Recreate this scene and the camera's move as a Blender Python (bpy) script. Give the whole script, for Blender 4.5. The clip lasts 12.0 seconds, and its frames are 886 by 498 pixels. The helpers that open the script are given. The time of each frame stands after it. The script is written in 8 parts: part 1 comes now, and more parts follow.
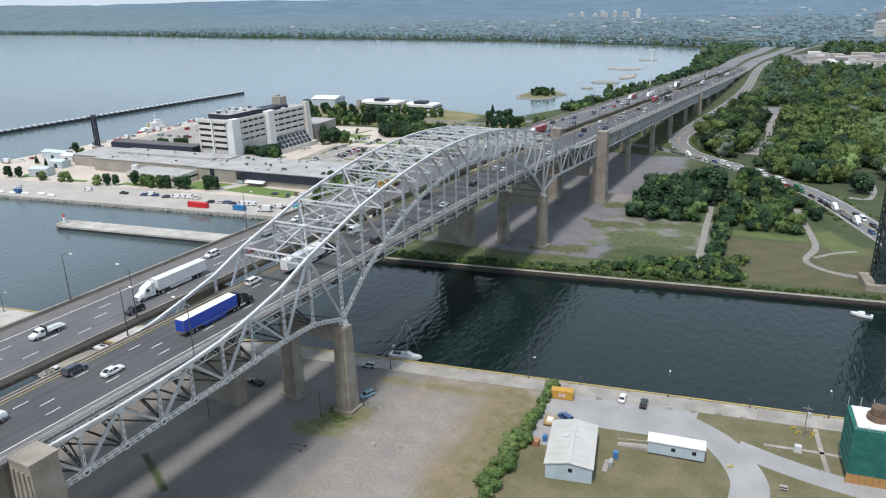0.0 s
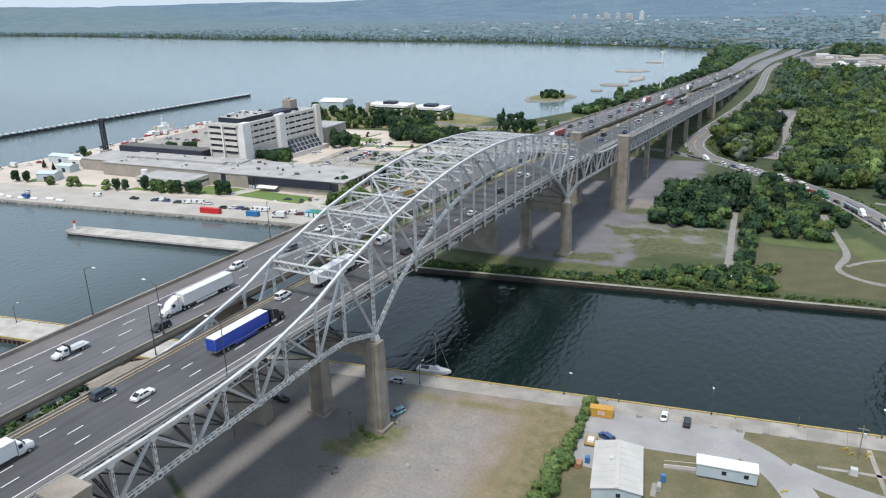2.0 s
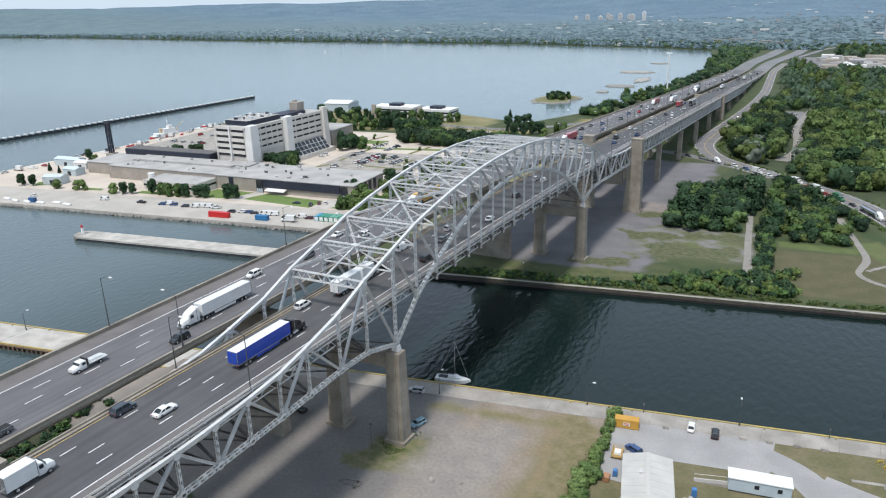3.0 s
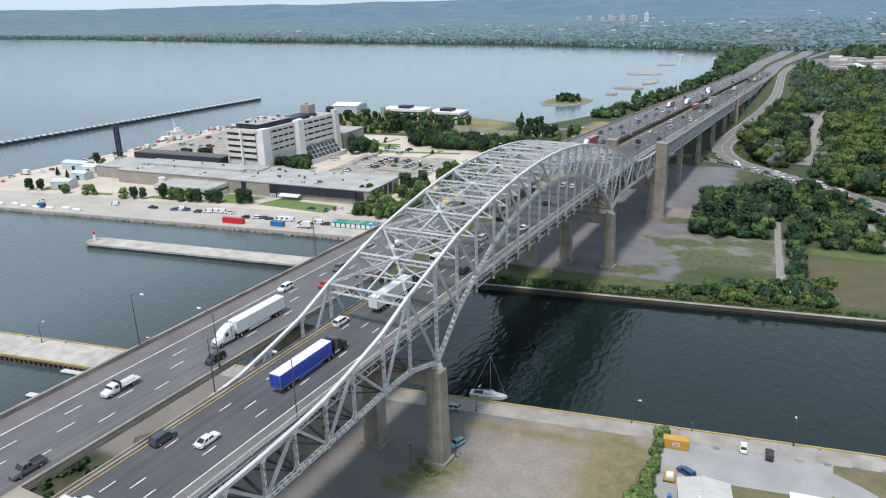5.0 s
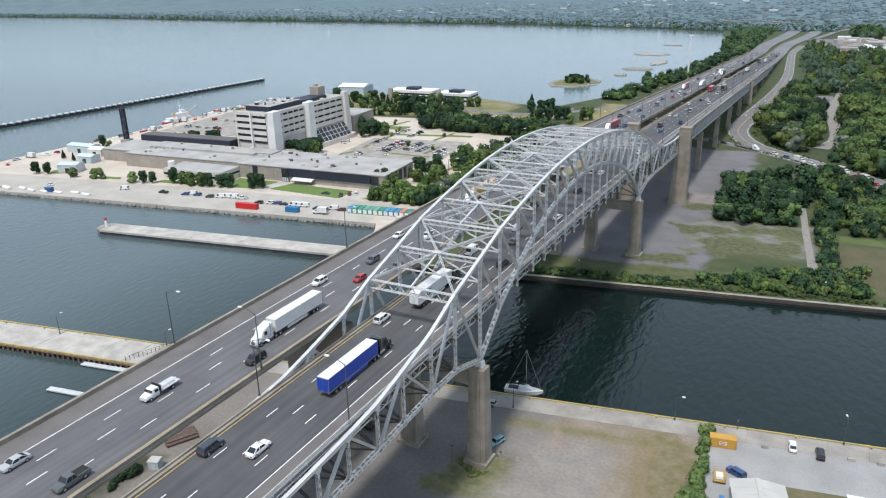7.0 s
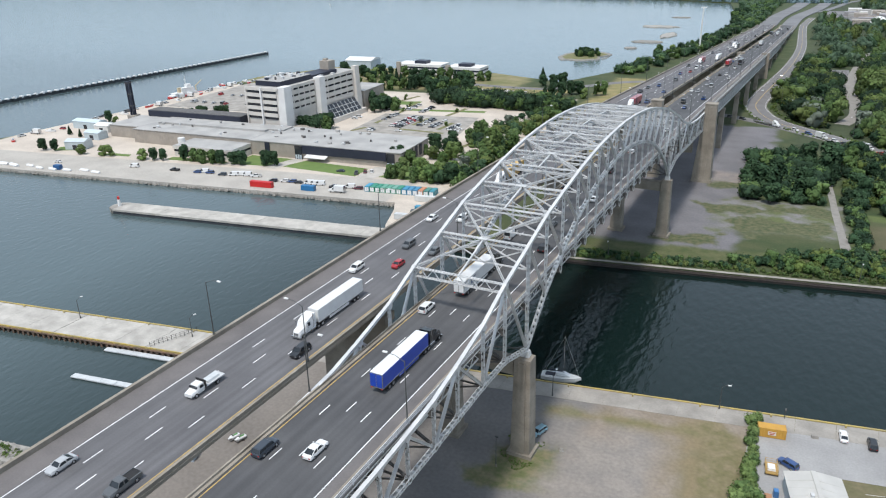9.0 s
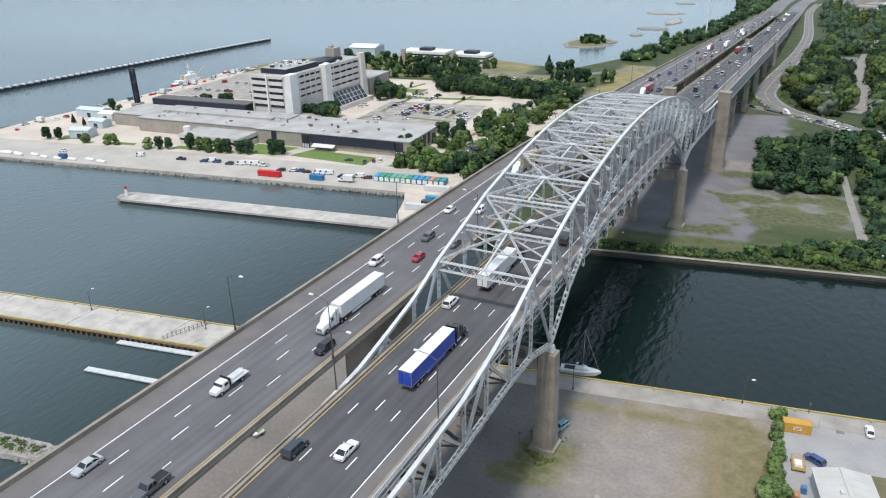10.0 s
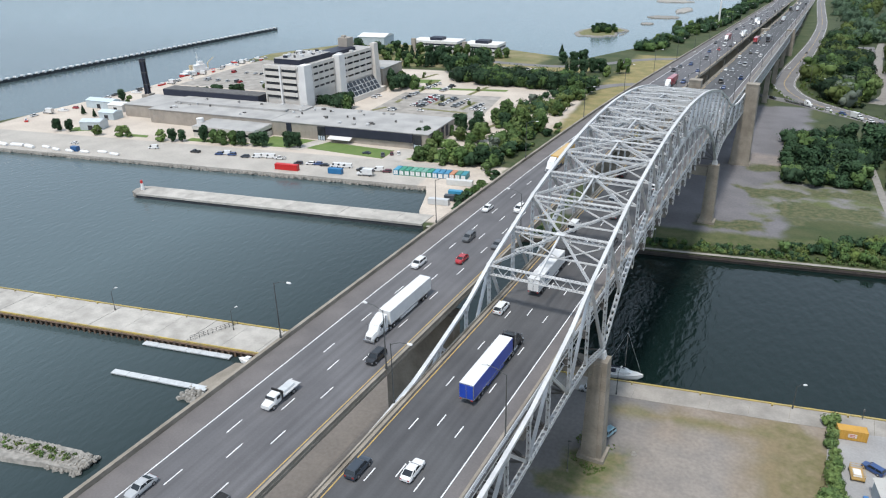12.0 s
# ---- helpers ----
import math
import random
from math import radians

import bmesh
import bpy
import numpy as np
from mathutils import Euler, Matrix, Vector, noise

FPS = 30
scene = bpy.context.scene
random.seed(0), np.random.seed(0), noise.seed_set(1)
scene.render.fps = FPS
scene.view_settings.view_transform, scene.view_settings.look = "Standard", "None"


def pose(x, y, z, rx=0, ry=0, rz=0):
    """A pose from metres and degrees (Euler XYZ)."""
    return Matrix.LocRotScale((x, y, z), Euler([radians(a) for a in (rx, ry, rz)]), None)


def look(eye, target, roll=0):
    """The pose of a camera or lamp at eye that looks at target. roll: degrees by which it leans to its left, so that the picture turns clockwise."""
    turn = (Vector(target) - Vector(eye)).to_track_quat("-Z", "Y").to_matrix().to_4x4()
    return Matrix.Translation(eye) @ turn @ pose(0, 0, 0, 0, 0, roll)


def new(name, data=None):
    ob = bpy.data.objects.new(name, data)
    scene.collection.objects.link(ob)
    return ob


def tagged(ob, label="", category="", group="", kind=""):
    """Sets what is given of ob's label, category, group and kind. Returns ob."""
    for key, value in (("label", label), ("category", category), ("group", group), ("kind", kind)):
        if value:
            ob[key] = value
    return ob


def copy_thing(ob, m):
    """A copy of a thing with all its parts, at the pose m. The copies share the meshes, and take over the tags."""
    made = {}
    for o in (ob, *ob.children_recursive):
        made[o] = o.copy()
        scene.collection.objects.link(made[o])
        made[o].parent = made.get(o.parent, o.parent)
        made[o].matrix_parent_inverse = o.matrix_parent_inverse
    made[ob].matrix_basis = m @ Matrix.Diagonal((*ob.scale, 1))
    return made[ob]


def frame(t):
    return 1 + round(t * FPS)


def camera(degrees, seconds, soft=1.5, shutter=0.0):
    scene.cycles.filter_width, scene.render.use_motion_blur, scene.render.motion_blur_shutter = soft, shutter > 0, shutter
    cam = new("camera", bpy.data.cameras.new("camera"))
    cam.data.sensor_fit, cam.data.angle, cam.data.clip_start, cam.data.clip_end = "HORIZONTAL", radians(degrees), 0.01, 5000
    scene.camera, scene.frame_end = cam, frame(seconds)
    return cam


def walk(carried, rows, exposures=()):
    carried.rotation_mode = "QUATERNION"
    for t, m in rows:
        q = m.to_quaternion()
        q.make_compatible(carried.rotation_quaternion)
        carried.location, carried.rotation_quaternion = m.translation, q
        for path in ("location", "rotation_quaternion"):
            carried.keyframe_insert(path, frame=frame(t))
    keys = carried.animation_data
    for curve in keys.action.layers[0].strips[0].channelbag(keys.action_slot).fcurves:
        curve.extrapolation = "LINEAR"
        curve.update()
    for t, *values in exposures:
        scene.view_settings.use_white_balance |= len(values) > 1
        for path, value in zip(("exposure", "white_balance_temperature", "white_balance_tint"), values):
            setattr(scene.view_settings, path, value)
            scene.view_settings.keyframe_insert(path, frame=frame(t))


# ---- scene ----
cam = camera(62.9, 12.0, 1.15)
PATH = [
    (0, (0.218, 0.732, 107.337), (-0.674, 2.397, 106.68), -1.3),
    (0.5, (-2.407, 1.661, 107.16), (-3.298, 3.327, 106.504), -1.3),
    (1, (-5.198, 2.562, 107.229), (-6.091, 4.228, 106.575), -1.3),
    (1.5, (-8.347, 3.202, 107.387), (-9.24, 4.867, 106.733), -1.3),
    (2, (-11.692, 3.882, 107.574), (-12.586, 5.548, 106.921), -1.3),
    (2.5, (-15.229, 4.709, 107.898), (-16.125, 6.374, 107.246), -1.4),
    (3, (-18.626, 5.375, 108.0), (-19.523, 7.041, 107.349), -1.4),
    (5, (-31.966, 8.178, 108.304), (-32.861, 9.845, 107.656), -1.4),
    (5.5, (-35.138, 8.69, 108.531), (-36.031, 10.356, 107.877), -1.4),
    (6, (-38.433, 9.08, 108.756), (-39.322, 10.742, 108.088), -1.3),
    (6.5, (-41.596, 9.303, 109.007), (-42.481, 10.962, 108.324), -1.3),
    (7, (-44.639, 9.876, 109.129), (-45.521, 11.53, 108.43), -1.3),
    (9, (-56.933, 11.237, 109.585), (-57.8, 12.869, 108.819), -1.3),
    (9.5, (-59.976, 11.476, 109.671), (-60.839, 13.102, 108.89), -1.3),
    (10, (-62.912, 11.688, 109.793), (-63.772, 13.308, 108.995), -1.3),
    (10.5, (-65.872, 11.915, 110.016), (-66.728, 13.528, 109.201), -1.3),
    (11, (-69.001, 12.106, 110.082), (-69.854, 13.716, 109.257), -1.3),
    (11.5, (-71.97, 12.48, 110.241), (-72.824, 14.089, 109.415), -1.3),
    (12, (-74.867, 12.846, 110.297), (-75.722, 14.455, 109.471), -1.3),
]
walk(cam, [(t, look(eye, target, roll)) for t, eye, target, roll in PATH])

# ---- light ----
world = bpy.data.worlds.new("sky")
scene.world = world
world.use_nodes = True
wn = world.node_tree
sky = wn.nodes.new("ShaderNodeTexSky")
sky.sky_type = "NISHITA"
sky.sun_disc = False
sky.sun_elevation = radians(65)
sky.sun_rotation = radians(181)
sky.dust_density = 1.0
sky.air_density = 1.0
sky.ozone_density = 2.0
veil = wn.nodes.new("ShaderNodeMix")  # thin high cloud over the whole sky
veil.data_type = "RGBA"
veil.inputs[0].default_value = 0.75
veil.inputs[7].default_value = (5.75, 7.0, 8.5, 1)
wn.links.new(sky.outputs[0], veil.inputs[6])
wn.links.new(veil.outputs[2], wn.nodes["Background"].inputs[0])
wn.nodes["Background"].inputs[1].default_value = 0.122
sun = new("sun", bpy.data.lights.new("sun", "SUN"))
sun.data.energy, sun.data.angle, sun.data.color = 3.12, radians(6), (1.0, 0.955, 0.90)
sun.matrix_world = look((0, 0, 300), (300 * 0.012, 300 * 0.46, 0))
scene.view_settings.exposure = 0.09


# ---- materials ----
def material(name, a, b, size=4.0, rough=0.75, metal=0.0, fine=0.25, fine_amount=0.25, bump=0.15, tint=0.0, spec=0.5, streak=0.0):
    """Two colours mixed by coarse patches, broken up by fine grain; tint varies the value from object to object."""
    m = bpy.data.materials.new(name)
    m.use_nodes = True
    n, l = m.node_tree.nodes, m.node_tree.links
    p = n["Principled BSDF"]
    geo = n.new("ShaderNodeNewGeometry")
    big = n.new("ShaderNodeTexNoise")
    big.inputs["Scale"].default_value, big.inputs["Detail"].default_value = 1 / size, 6
    small = n.new("ShaderNodeTexNoise")
    small.inputs["Scale"].default_value, small.inputs["Detail"].default_value = 1 / fine, 4
    ramp = n.new("ShaderNodeMapRange")
    ramp.inputs[1].default_value, ramp.inputs[2].default_value = 0.36, 0.64
    mix = n.new("ShaderNodeMix")
    mix.data_type = "RGBA"
    mix.inputs[6].default_value, mix.inputs[7].default_value = (*a, 1), (*b, 1)
    val = n.new("ShaderNodeMapRange")
    val.inputs[3].default_value, val.inputs[4].default_value = 1 - fine_amount, 1 + fine_amount
    mul = n.new("ShaderNodeVectorMath")
    mul.operation = "SCALE"
    l.new(geo.outputs["Position"], big.inputs["Vector"])
    l.new(geo.outputs["Position"], small.inputs["Vector"])
    l.new(big.outputs["Fac"], ramp.inputs[0])
    l.new(ramp.outputs[0], mix.inputs[0])
    l.new(small.outputs["Fac"], val.inputs[0])
    l.new(mix.outputs[2], mul.inputs[0])
    strength = val.outputs[0]
    if streak:  # wear drawn out along the road
        mp = n.new("ShaderNodeMapping")
        mp.inputs["Scale"].default_value = (0.75, 0.012, 0.1)
        sn = n.new("ShaderNodeTexNoise")
        sn.inputs["Scale"].default_value, sn.inputs["Detail"].default_value = 1.0, 4
        sv = n.new("ShaderNodeMapRange")
        sv.inputs[1].default_value, sv.inputs[2].default_value = 0.3, 0.7
        sv.inputs[3].default_value, sv.inputs[4].default_value = 1 - streak, 1 + streak
        sm = n.new("ShaderNodeMath")
        sm.operation = "MULTIPLY"
        l.new(geo.outputs["Position"], mp.inputs["Vector"])
        l.new(mp.outputs[0], sn.inputs["Vector"])
        l.new(sn.outputs["Fac"], sv.inputs[0])
        l.new(sv.outputs[0], sm.inputs[0])
        l.new(strength, sm.inputs[1])
        strength = sm.outputs[0]
    if tint:
        info = n.new("ShaderNodeObjectInfo")
        v2 = n.new("ShaderNodeMapRange")
        v2.inputs[3].default_value, v2.inputs[4].default_value = 1 - tint, 1 + tint
        both = n.new("ShaderNodeMath")
        both.operation = "MULTIPLY"
        l.new(info.outputs["Random"], v2.inputs[0])
        l.new(v2.outputs[0], both.inputs[0])
        l.new(strength, both.inputs[1])
        strength = both.outputs[0]
    l.new(strength, mul.inputs["Scale"])
    l.new(mul.outputs[0], p.inputs["Base Color"])
    p.inputs["Roughness"].default_value, p.inputs["Metallic"].default_value = rough, metal
    p.inputs["Specular IOR Level"].default_value = spec
    if bump:
        bm = n.new("ShaderNodeBump")
        bm.inputs["Strength"].default_value, bm.inputs["Distance"].default_value = bump, fine * 0.4
        l.new(small.outputs["Fac"], bm.inputs["Height"])
        l.new(bm.outputs[0], p.inputs["Normal"])
    return m


def zoned(m, zones):
    """Lay further surfaces into a ground material: zones of (cx, cy, half x, half y, turn, soft, ragged, colour a, colour b, patch size)."""
    n, l = m.node_tree.nodes, m.node_tree.links
    p = n["Principled BSDF"]
    colour = p.inputs["Base Color"].links[0].from_socket
    geo = n.new("ShaderNodeNewGeometry")
    rag = n.new("ShaderNodeTexNoise")
    rag.inputs["Scale"].default_value, rag.inputs["Detail"].default_value = 1 / 14, 7
    l.new(geo.outputs["Position"], rag.inputs["Vector"])
    grain = n.new("ShaderNodeTexNoise")
    grain.inputs["Scale"].default_value, grain.inputs["Detail"].default_value = 1.1, 8
    l.new(geo.outputs["Position"], grain.inputs["Vector"])
    gv = n.new("ShaderNodeMapRange")
    gv.inputs[1].default_value, gv.inputs[2].default_value = 0.3, 0.7
    gv.inputs[3].default_value, gv.inputs[4].default_value = 0.88, 1.12
    l.new(grain.outputs["Fac"], gv.inputs[0])
    for cx, cy, hx, hy, turn, soft, ragged, a, b, size in zones:
        mp = n.new("ShaderNodeMapping")
        mp.vector_type = "TEXTURE"
        mp.inputs["Location"].default_value, mp.inputs["Rotation"].default_value = (cx, cy, 0), (0, 0, radians(turn))
        l.new(geo.outputs["Position"], mp.inputs["Vector"])
        ab = n.new("ShaderNodeVectorMath")
        ab.operation = "ABSOLUTE"
        l.new(mp.outputs[0], ab.inputs[0])
        sub = n.new("ShaderNodeVectorMath")
        sub.operation = "SUBTRACT"
        sub.inputs[1].default_value = (hx, hy, 0)
        l.new(ab.outputs[0], sub.inputs[0])
        sep = n.new("ShaderNodeSeparateXYZ")
        l.new(sub.outputs[0], sep.inputs[0])
        far = n.new("ShaderNodeMath")
        far.operation = "MAXIMUM"
        l.new(sep.outputs[0], far.inputs[0])
        l.new(sep.outputs[1], far.inputs[1])
        add = n.new("ShaderNodeMath")
        add.operation = "MULTIPLY_ADD"
        l.new(rag.outputs["Fac"], add.inputs[0])
        add.inputs[1].default_value = ragged * 4
        l.new(far.outputs[0], add.inputs[2])
        mask = n.new("ShaderNodeMapRange")
        mask.interpolation_type = "SMOOTHSTEP"
        mask.inputs[1].default_value, mask.inputs[2].default_value = ragged * 2 + soft, ragged * 2 - soft
        l.new(add.outputs[0], mask.inputs[0])
        pn = n.new("ShaderNodeTexNoise")
        pn.inputs["Scale"].default_value, pn.inputs["Detail"].default_value = 1 / size, 6
        l.new(geo.outputs["Position"], pn.inputs["Vector"])
        pr = n.new("ShaderNodeMapRange")
        pr.inputs[1].default_value, pr.inputs[2].default_value = 0.38, 0.62
        l.new(pn.outputs["Fac"], pr.inputs[0])
        inner = n.new("ShaderNodeMix")
        inner.data_type = "RGBA"
        inner.inputs[6].default_value, inner.inputs[7].default_value = (*a, 1), (*b, 1)
        l.new(pr.outputs[0], inner.inputs[0])
        sc = n.new("ShaderNodeVectorMath")
        sc.operation = "SCALE"
        l.new(inner.outputs[2], sc.inputs[0])
        l.new(gv.outputs[0], sc.inputs["Scale"])
        mix = n.new("ShaderNodeMix")
        mix.data_type = "RGBA"
        l.new(mask.outputs[0], mix.inputs[0])
        l.new(colour, mix.inputs[6])
        l.new(sc.outputs[0], mix.inputs[7])
        colour = mix.outputs[2]
    l.new(colour, p.inputs["Base Color"])
    return m


gravel_path = material("grey_gravel_path", (0.27, 0.255, 0.235), (0.215, 0.2, 0.18), 3.0, 0.95, 0.0, 0.4, 0.22, 0.2)


def glassy(name, colour, rough=0.12):
    m = material(name, colour, tuple(c * 1.4 for c in colour), 3.0, rough, 0.0, 0.5, 0.15, 0.0)
    return m


WEED = ((0.036, 0.058, 0.018), (0.068, 0.078, 0.032))
DRY = ((0.225, 0.175, 0.105), (0.165, 0.14, 0.075))
DIRT = ((0.285, 0.24, 0.20), (0.215, 0.183, 0.155))
TAR_AND_SHADOW = ((0.19, 0.178, 0.168), (0.15, 0.142, 0.136))
GREYLOT = ((0.172, 0.166, 0.174), (0.138, 0.133, 0.14))
PALE = ((0.54, 0.475, 0.405), (0.46, 0.40, 0.34))

steel = material("painted_steel", (0.59, 0.59, 0.585), (0.49, 0.495, 0.495), 3.0, 0.5, 0.0, 0.35, 0.12, 0.05)
# Dark steel; on the bridge floor its tone also stands in for under-deck shade.
steel_dark = material("dark_and_shaded_steel", (0.13, 0.125, 0.12), (0.08, 0.075, 0.07), 2.0, 0.7, 0.0, 0.3, 0.3, 0.1)
concrete = material("concrete", (0.31, 0.275, 0.228), (0.215, 0.188, 0.152), 5.0, 0.85, 0.0, 0.5, 0.2, 0.2)
concrete_dark = material("stained_concrete", (0.21, 0.195, 0.175), (0.15, 0.14, 0.125), 5.0, 0.88, 0.0, 0.5, 0.2, 0.2)
concrete_pale = material("pale_concrete", (0.47, 0.44, 0.40), (0.38, 0.355, 0.32), 6.0, 0.85, 0.0, 0.5, 0.15, 0.15)
asphalt_deck = material("asphalt_deck", (0.125, 0.122, 0.127), (0.103, 0.101, 0.106), 9.0, 0.85, 0.0, 0.3, 0.14, 0.1, streak=0.16)
asphalt_dark = material("asphalt_dark", (0.085, 0.085, 0.088), (0.068, 0.068, 0.071), 9.0, 0.85, 0.0, 0.3, 0.14, 0.1, streak=0.16)
asphalt_brown = material("asphalt_shoulder", (0.155, 0.142, 0.138), (0.125, 0.115, 0.113), 6.0, 0.88, 0.0, 0.3, 0.18, 0.1)
asphalt_old = material("asphalt_old", (0.19, 0.185, 0.185), (0.155, 0.15, 0.152), 8.0, 0.9, 0.0, 0.4, 0.2, 0.1)
line_white = material("road_paint_white", (0.78, 0.78, 0.78), (0.62, 0.62, 0.62), 1.2, 0.6, 0.0, 0.2, 0.15, 0.0)
line_yellow = material("road_paint_yellow", (0.52, 0.35, 0.10), (0.38, 0.27, 0.11), 1.5, 0.6, 0.0, 0.2, 0.2, 0.0)
paint_white = material("white_paint", (0.74, 0.74, 0.73), (0.66, 0.66, 0.65), 2.0, 0.45, 0.0, 0.3, 0.06, 0.0)


# ---- building blocks ----
class Mesh:
    """Gathers boxes, beams and sheets into one mesh."""

    def __init__(self):
        self.v, self.f, self.m, self.k, self.n = [], [], [], 0, []

    def add(self, verts, faces):
        o = len(self.v)
        self.v += [tuple(p) for p in verts]
        self.f += [tuple(o + i for i in f) for f in faces]
        self.m += [self.k] * len(faces)
        return self

    def slot(self, k):
        self.k = k
        return self

    def hexa(self, low, high):
        """Two rings of equal length joined into a closed solid."""
        n = len(low)
        faces = [tuple(reversed(range(n))), tuple(range(n, 2 * n))]
        faces += [(i, (i + 1) % n, n + (i + 1) % n, n + i) for i in range(n)]
        return self.add(list(low) + list(high), faces)

    def box(self, x0, x1, y0, y1, z0, z1, taper=0.0, lean=(0, 0)):
        t, (a, b) = taper, lean
        return self.hexa([(x0, y0, z0), (x1, y0, z0), (x1, y1, z0), (x0, y1, z0)],
                         [(x0 + t + a, y0 + t + b, z1), (x1 - t + a, y0 + t + b, z1), (x1 - t + a, y1 - t + b, z1), (x0 + t + a, y1 - t + b, z1)])

    def beam(self, a, b, w, h, up=(0, 0, 1), off=0.0, side=0.0):
        """A bar from a to b, w wide and h deep; off moves it along its depth and side along its width."""
        a, b = Vector(a), Vector(b)
        d = (b - a).normalized()
        u = Vector(up)
        s = d.cross(u)
        if s.length < 1e-4:
            s = d.cross(Vector((1, 0, 0)))
        s.normalize()
        u = s.cross(d)
        a, b = a + u * off + s * side, b + u * off + s * side
        ring = [(-w / 2, -h / 2), (w / 2, -h / 2), (w / 2, h / 2), (-w / 2, h / 2)]
        return self.hexa([a + s * i + u * j for i, j in ring], [b + s * i + u * j for i, j in ring])

    def tube(self, a, b, r, r2=None, n=8):
        a, b = Vector(a), Vector(b)
        d = (b - a).normalized()
        s = d.cross(Vector((0, 0, 1)) if abs(d.z) < 0.9 else Vector((1, 0, 0))).normalized()
        u = s.cross(d)
        r2 = r if r2 is None else r2
        ring = [(math.cos(2 * math.pi * i / n), math.sin(2 * math.pi * i / n)) for i in range(n)]
        return self.hexa([a + (s * c + u * e) * r for c, e in ring], [b + (s * c + u * e) * r2 for c, e in ring])

    def prism(self, pts, z0, z1):
        """A flat-topped solid over an outline (counter-clockwise)."""
        return self.hexa([(x, y, z0) for x, y in pts], [(x, y, z1) for x, y in pts])

    def data(self, name, mats, smooth=False):
        me = bpy.data.meshes.new(name)
        me.from_pydata(self.v, [], self.f)
        for m in mats if isinstance(mats, (list, tuple)) else [mats]:
            me.materials.append(m)
        me.polygons.foreach_set("material_index", self.m)
        if smooth:
            me.polygons.foreach_set("use_smooth", [True] * len(self.f))
        me.update()
        if self.n:  # leaf sprays are shaded along the crown they sit on
            me.polygons.foreach_set("use_smooth", [True] * len(self.f))
            me.normals_split_custom_set_from_vertices(self.n)
        return me


def part(name, mesh, mats, parent=None, label="", smooth=False, m=None):
    """Link a gathered mesh (or mesh data) as one object under a thing."""
    data = mesh.data(name, mats, smooth) if isinstance(mesh, Mesh) else mesh
    ob = new(name, data)
    if parent is not None:
        ob.parent = parent
    if m is not None:
        ob.matrix_local = m
    if label:
        tagged(ob, label)
    return ob


def thing(name, label, category, group="", kind="", m=None):
    ob = new(name)
    ob.empty_display_size = 0.5
    if m is not None:
        ob.matrix_basis = m
    return tagged(ob, label, category, group, kind)


def slab(name, pts, z0, z1, mats, label, category, kind="structure"):
    return tagged(part(name, Mesh().prism(pts, z0, z1), mats), label, category, "", kind)


def ribbon(pts, half, n=12):
    """Left and right edges of a smooth band through a few plan points."""
    pts = [Vector((*p, 0)) for p in pts]
    path = []
    for i in range(len(pts) - 1):
        p0, p1, p2, p3 = pts[max(i - 1, 0)], pts[i], pts[i + 1], pts[min(i + 2, len(pts) - 1)]
        for k in range(n + (i == len(pts) - 2)):
            t = k / n
            path.append(0.5 * ((2 * p1) + (p2 - p0) * t + (2 * p0 - 5 * p1 + 4 * p2 - p3) * t * t + (3 * p1 - p0 - 3 * p2 + p3) * t ** 3))
    left, right = [], []
    for i, p in enumerate(path):
        d = (path[min(i + 1, len(path) - 1)] - path[max(i - 1, 0)]).normalized()
        s = Vector((-d.y, d.x, 0))
        h = half(i / (len(path) - 1)) if callable(half) else half
        left.append(p + s * h)
        right.append(p - s * h)
    return left, right, path


def band(mesh, left, right, z, thick=0.06):
    n = len(left)
    zz = z if callable(z) else (lambda p: z)
    v = [(p.x, p.y, zz(p)) for p in left] + [(p.x, p.y, zz(p)) for p in right]
    v += [(p.x, p.y, zz(p) - thick) for p in left] + [(p.x, p.y, zz(p) - thick) for p in right]
    f = []
    for i in range(n - 1):
        f += [(i, n + i, n + i + 1, i + 1), (2 * n + i, 2 * n + i + 1, 3 * n + i + 1, 3 * n + i),
              (i, i + 1, 2 * n + i + 1, 2 * n + i), (n + i, 3 * n + i, 3 * n + i + 1, n + i + 1)]
    f += [(0, 2 * n, 3 * n, n), (n - 1, 2 * n - 1, 4 * n - 1, 3 * n - 1)]
    return mesh.add(v, f)


# ---- ground and water ----
SLOPE = 0.182  # the canal's lean against the bridge


def near_edge(x):
    return 195.0 + SLOPE * (x - 10)


def far_edge(x):
    return 256.0 + SLOPE * (x + 137)


WATER = -2.0
m_water = bpy.data.materials.new("water")
m_water.use_nodes = True
_n, _l = m_water.node_tree.nodes, m_water.node_tree.links
_p = _n["Principled BSDF"]
_geo = _n.new("ShaderNodeNewGeometry")
_mp = _n.new("ShaderNodeMapping")
_mp.inputs["Rotation"].default_value, _mp.inputs["Scale"].default_value = (0, 0, radians(25)), (1.0, 0.45, 1.0)
_l.new(_geo.outputs["Position"], _mp.inputs["Vector"])
_w1 = _n.new("ShaderNodeTexNoise")
_w1.inputs["Scale"].default_value, _w1.inputs["Detail"].default_value = 0.5, 3
_w2 = _n.new("ShaderNodeTexNoise")
_w2.inputs["Scale"].default_value, _w2.inputs["Detail"].default_value = 0.02, 4
_l.new(_mp.outputs[0], _w1.inputs["Vector"])
_l.new(_geo.outputs["Position"], _w2.inputs["Vector"])
_b = _n.new("ShaderNodeBump")
_b.inputs["Strength"].default_value, _b.inputs["Distance"].default_value = 0.34, 0.7
_l.new(_w1.outputs["Fac"], _b.inputs["Height"])
_l.new(_b.outputs[0], _p.inputs["Normal"])
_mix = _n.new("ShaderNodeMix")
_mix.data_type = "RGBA"
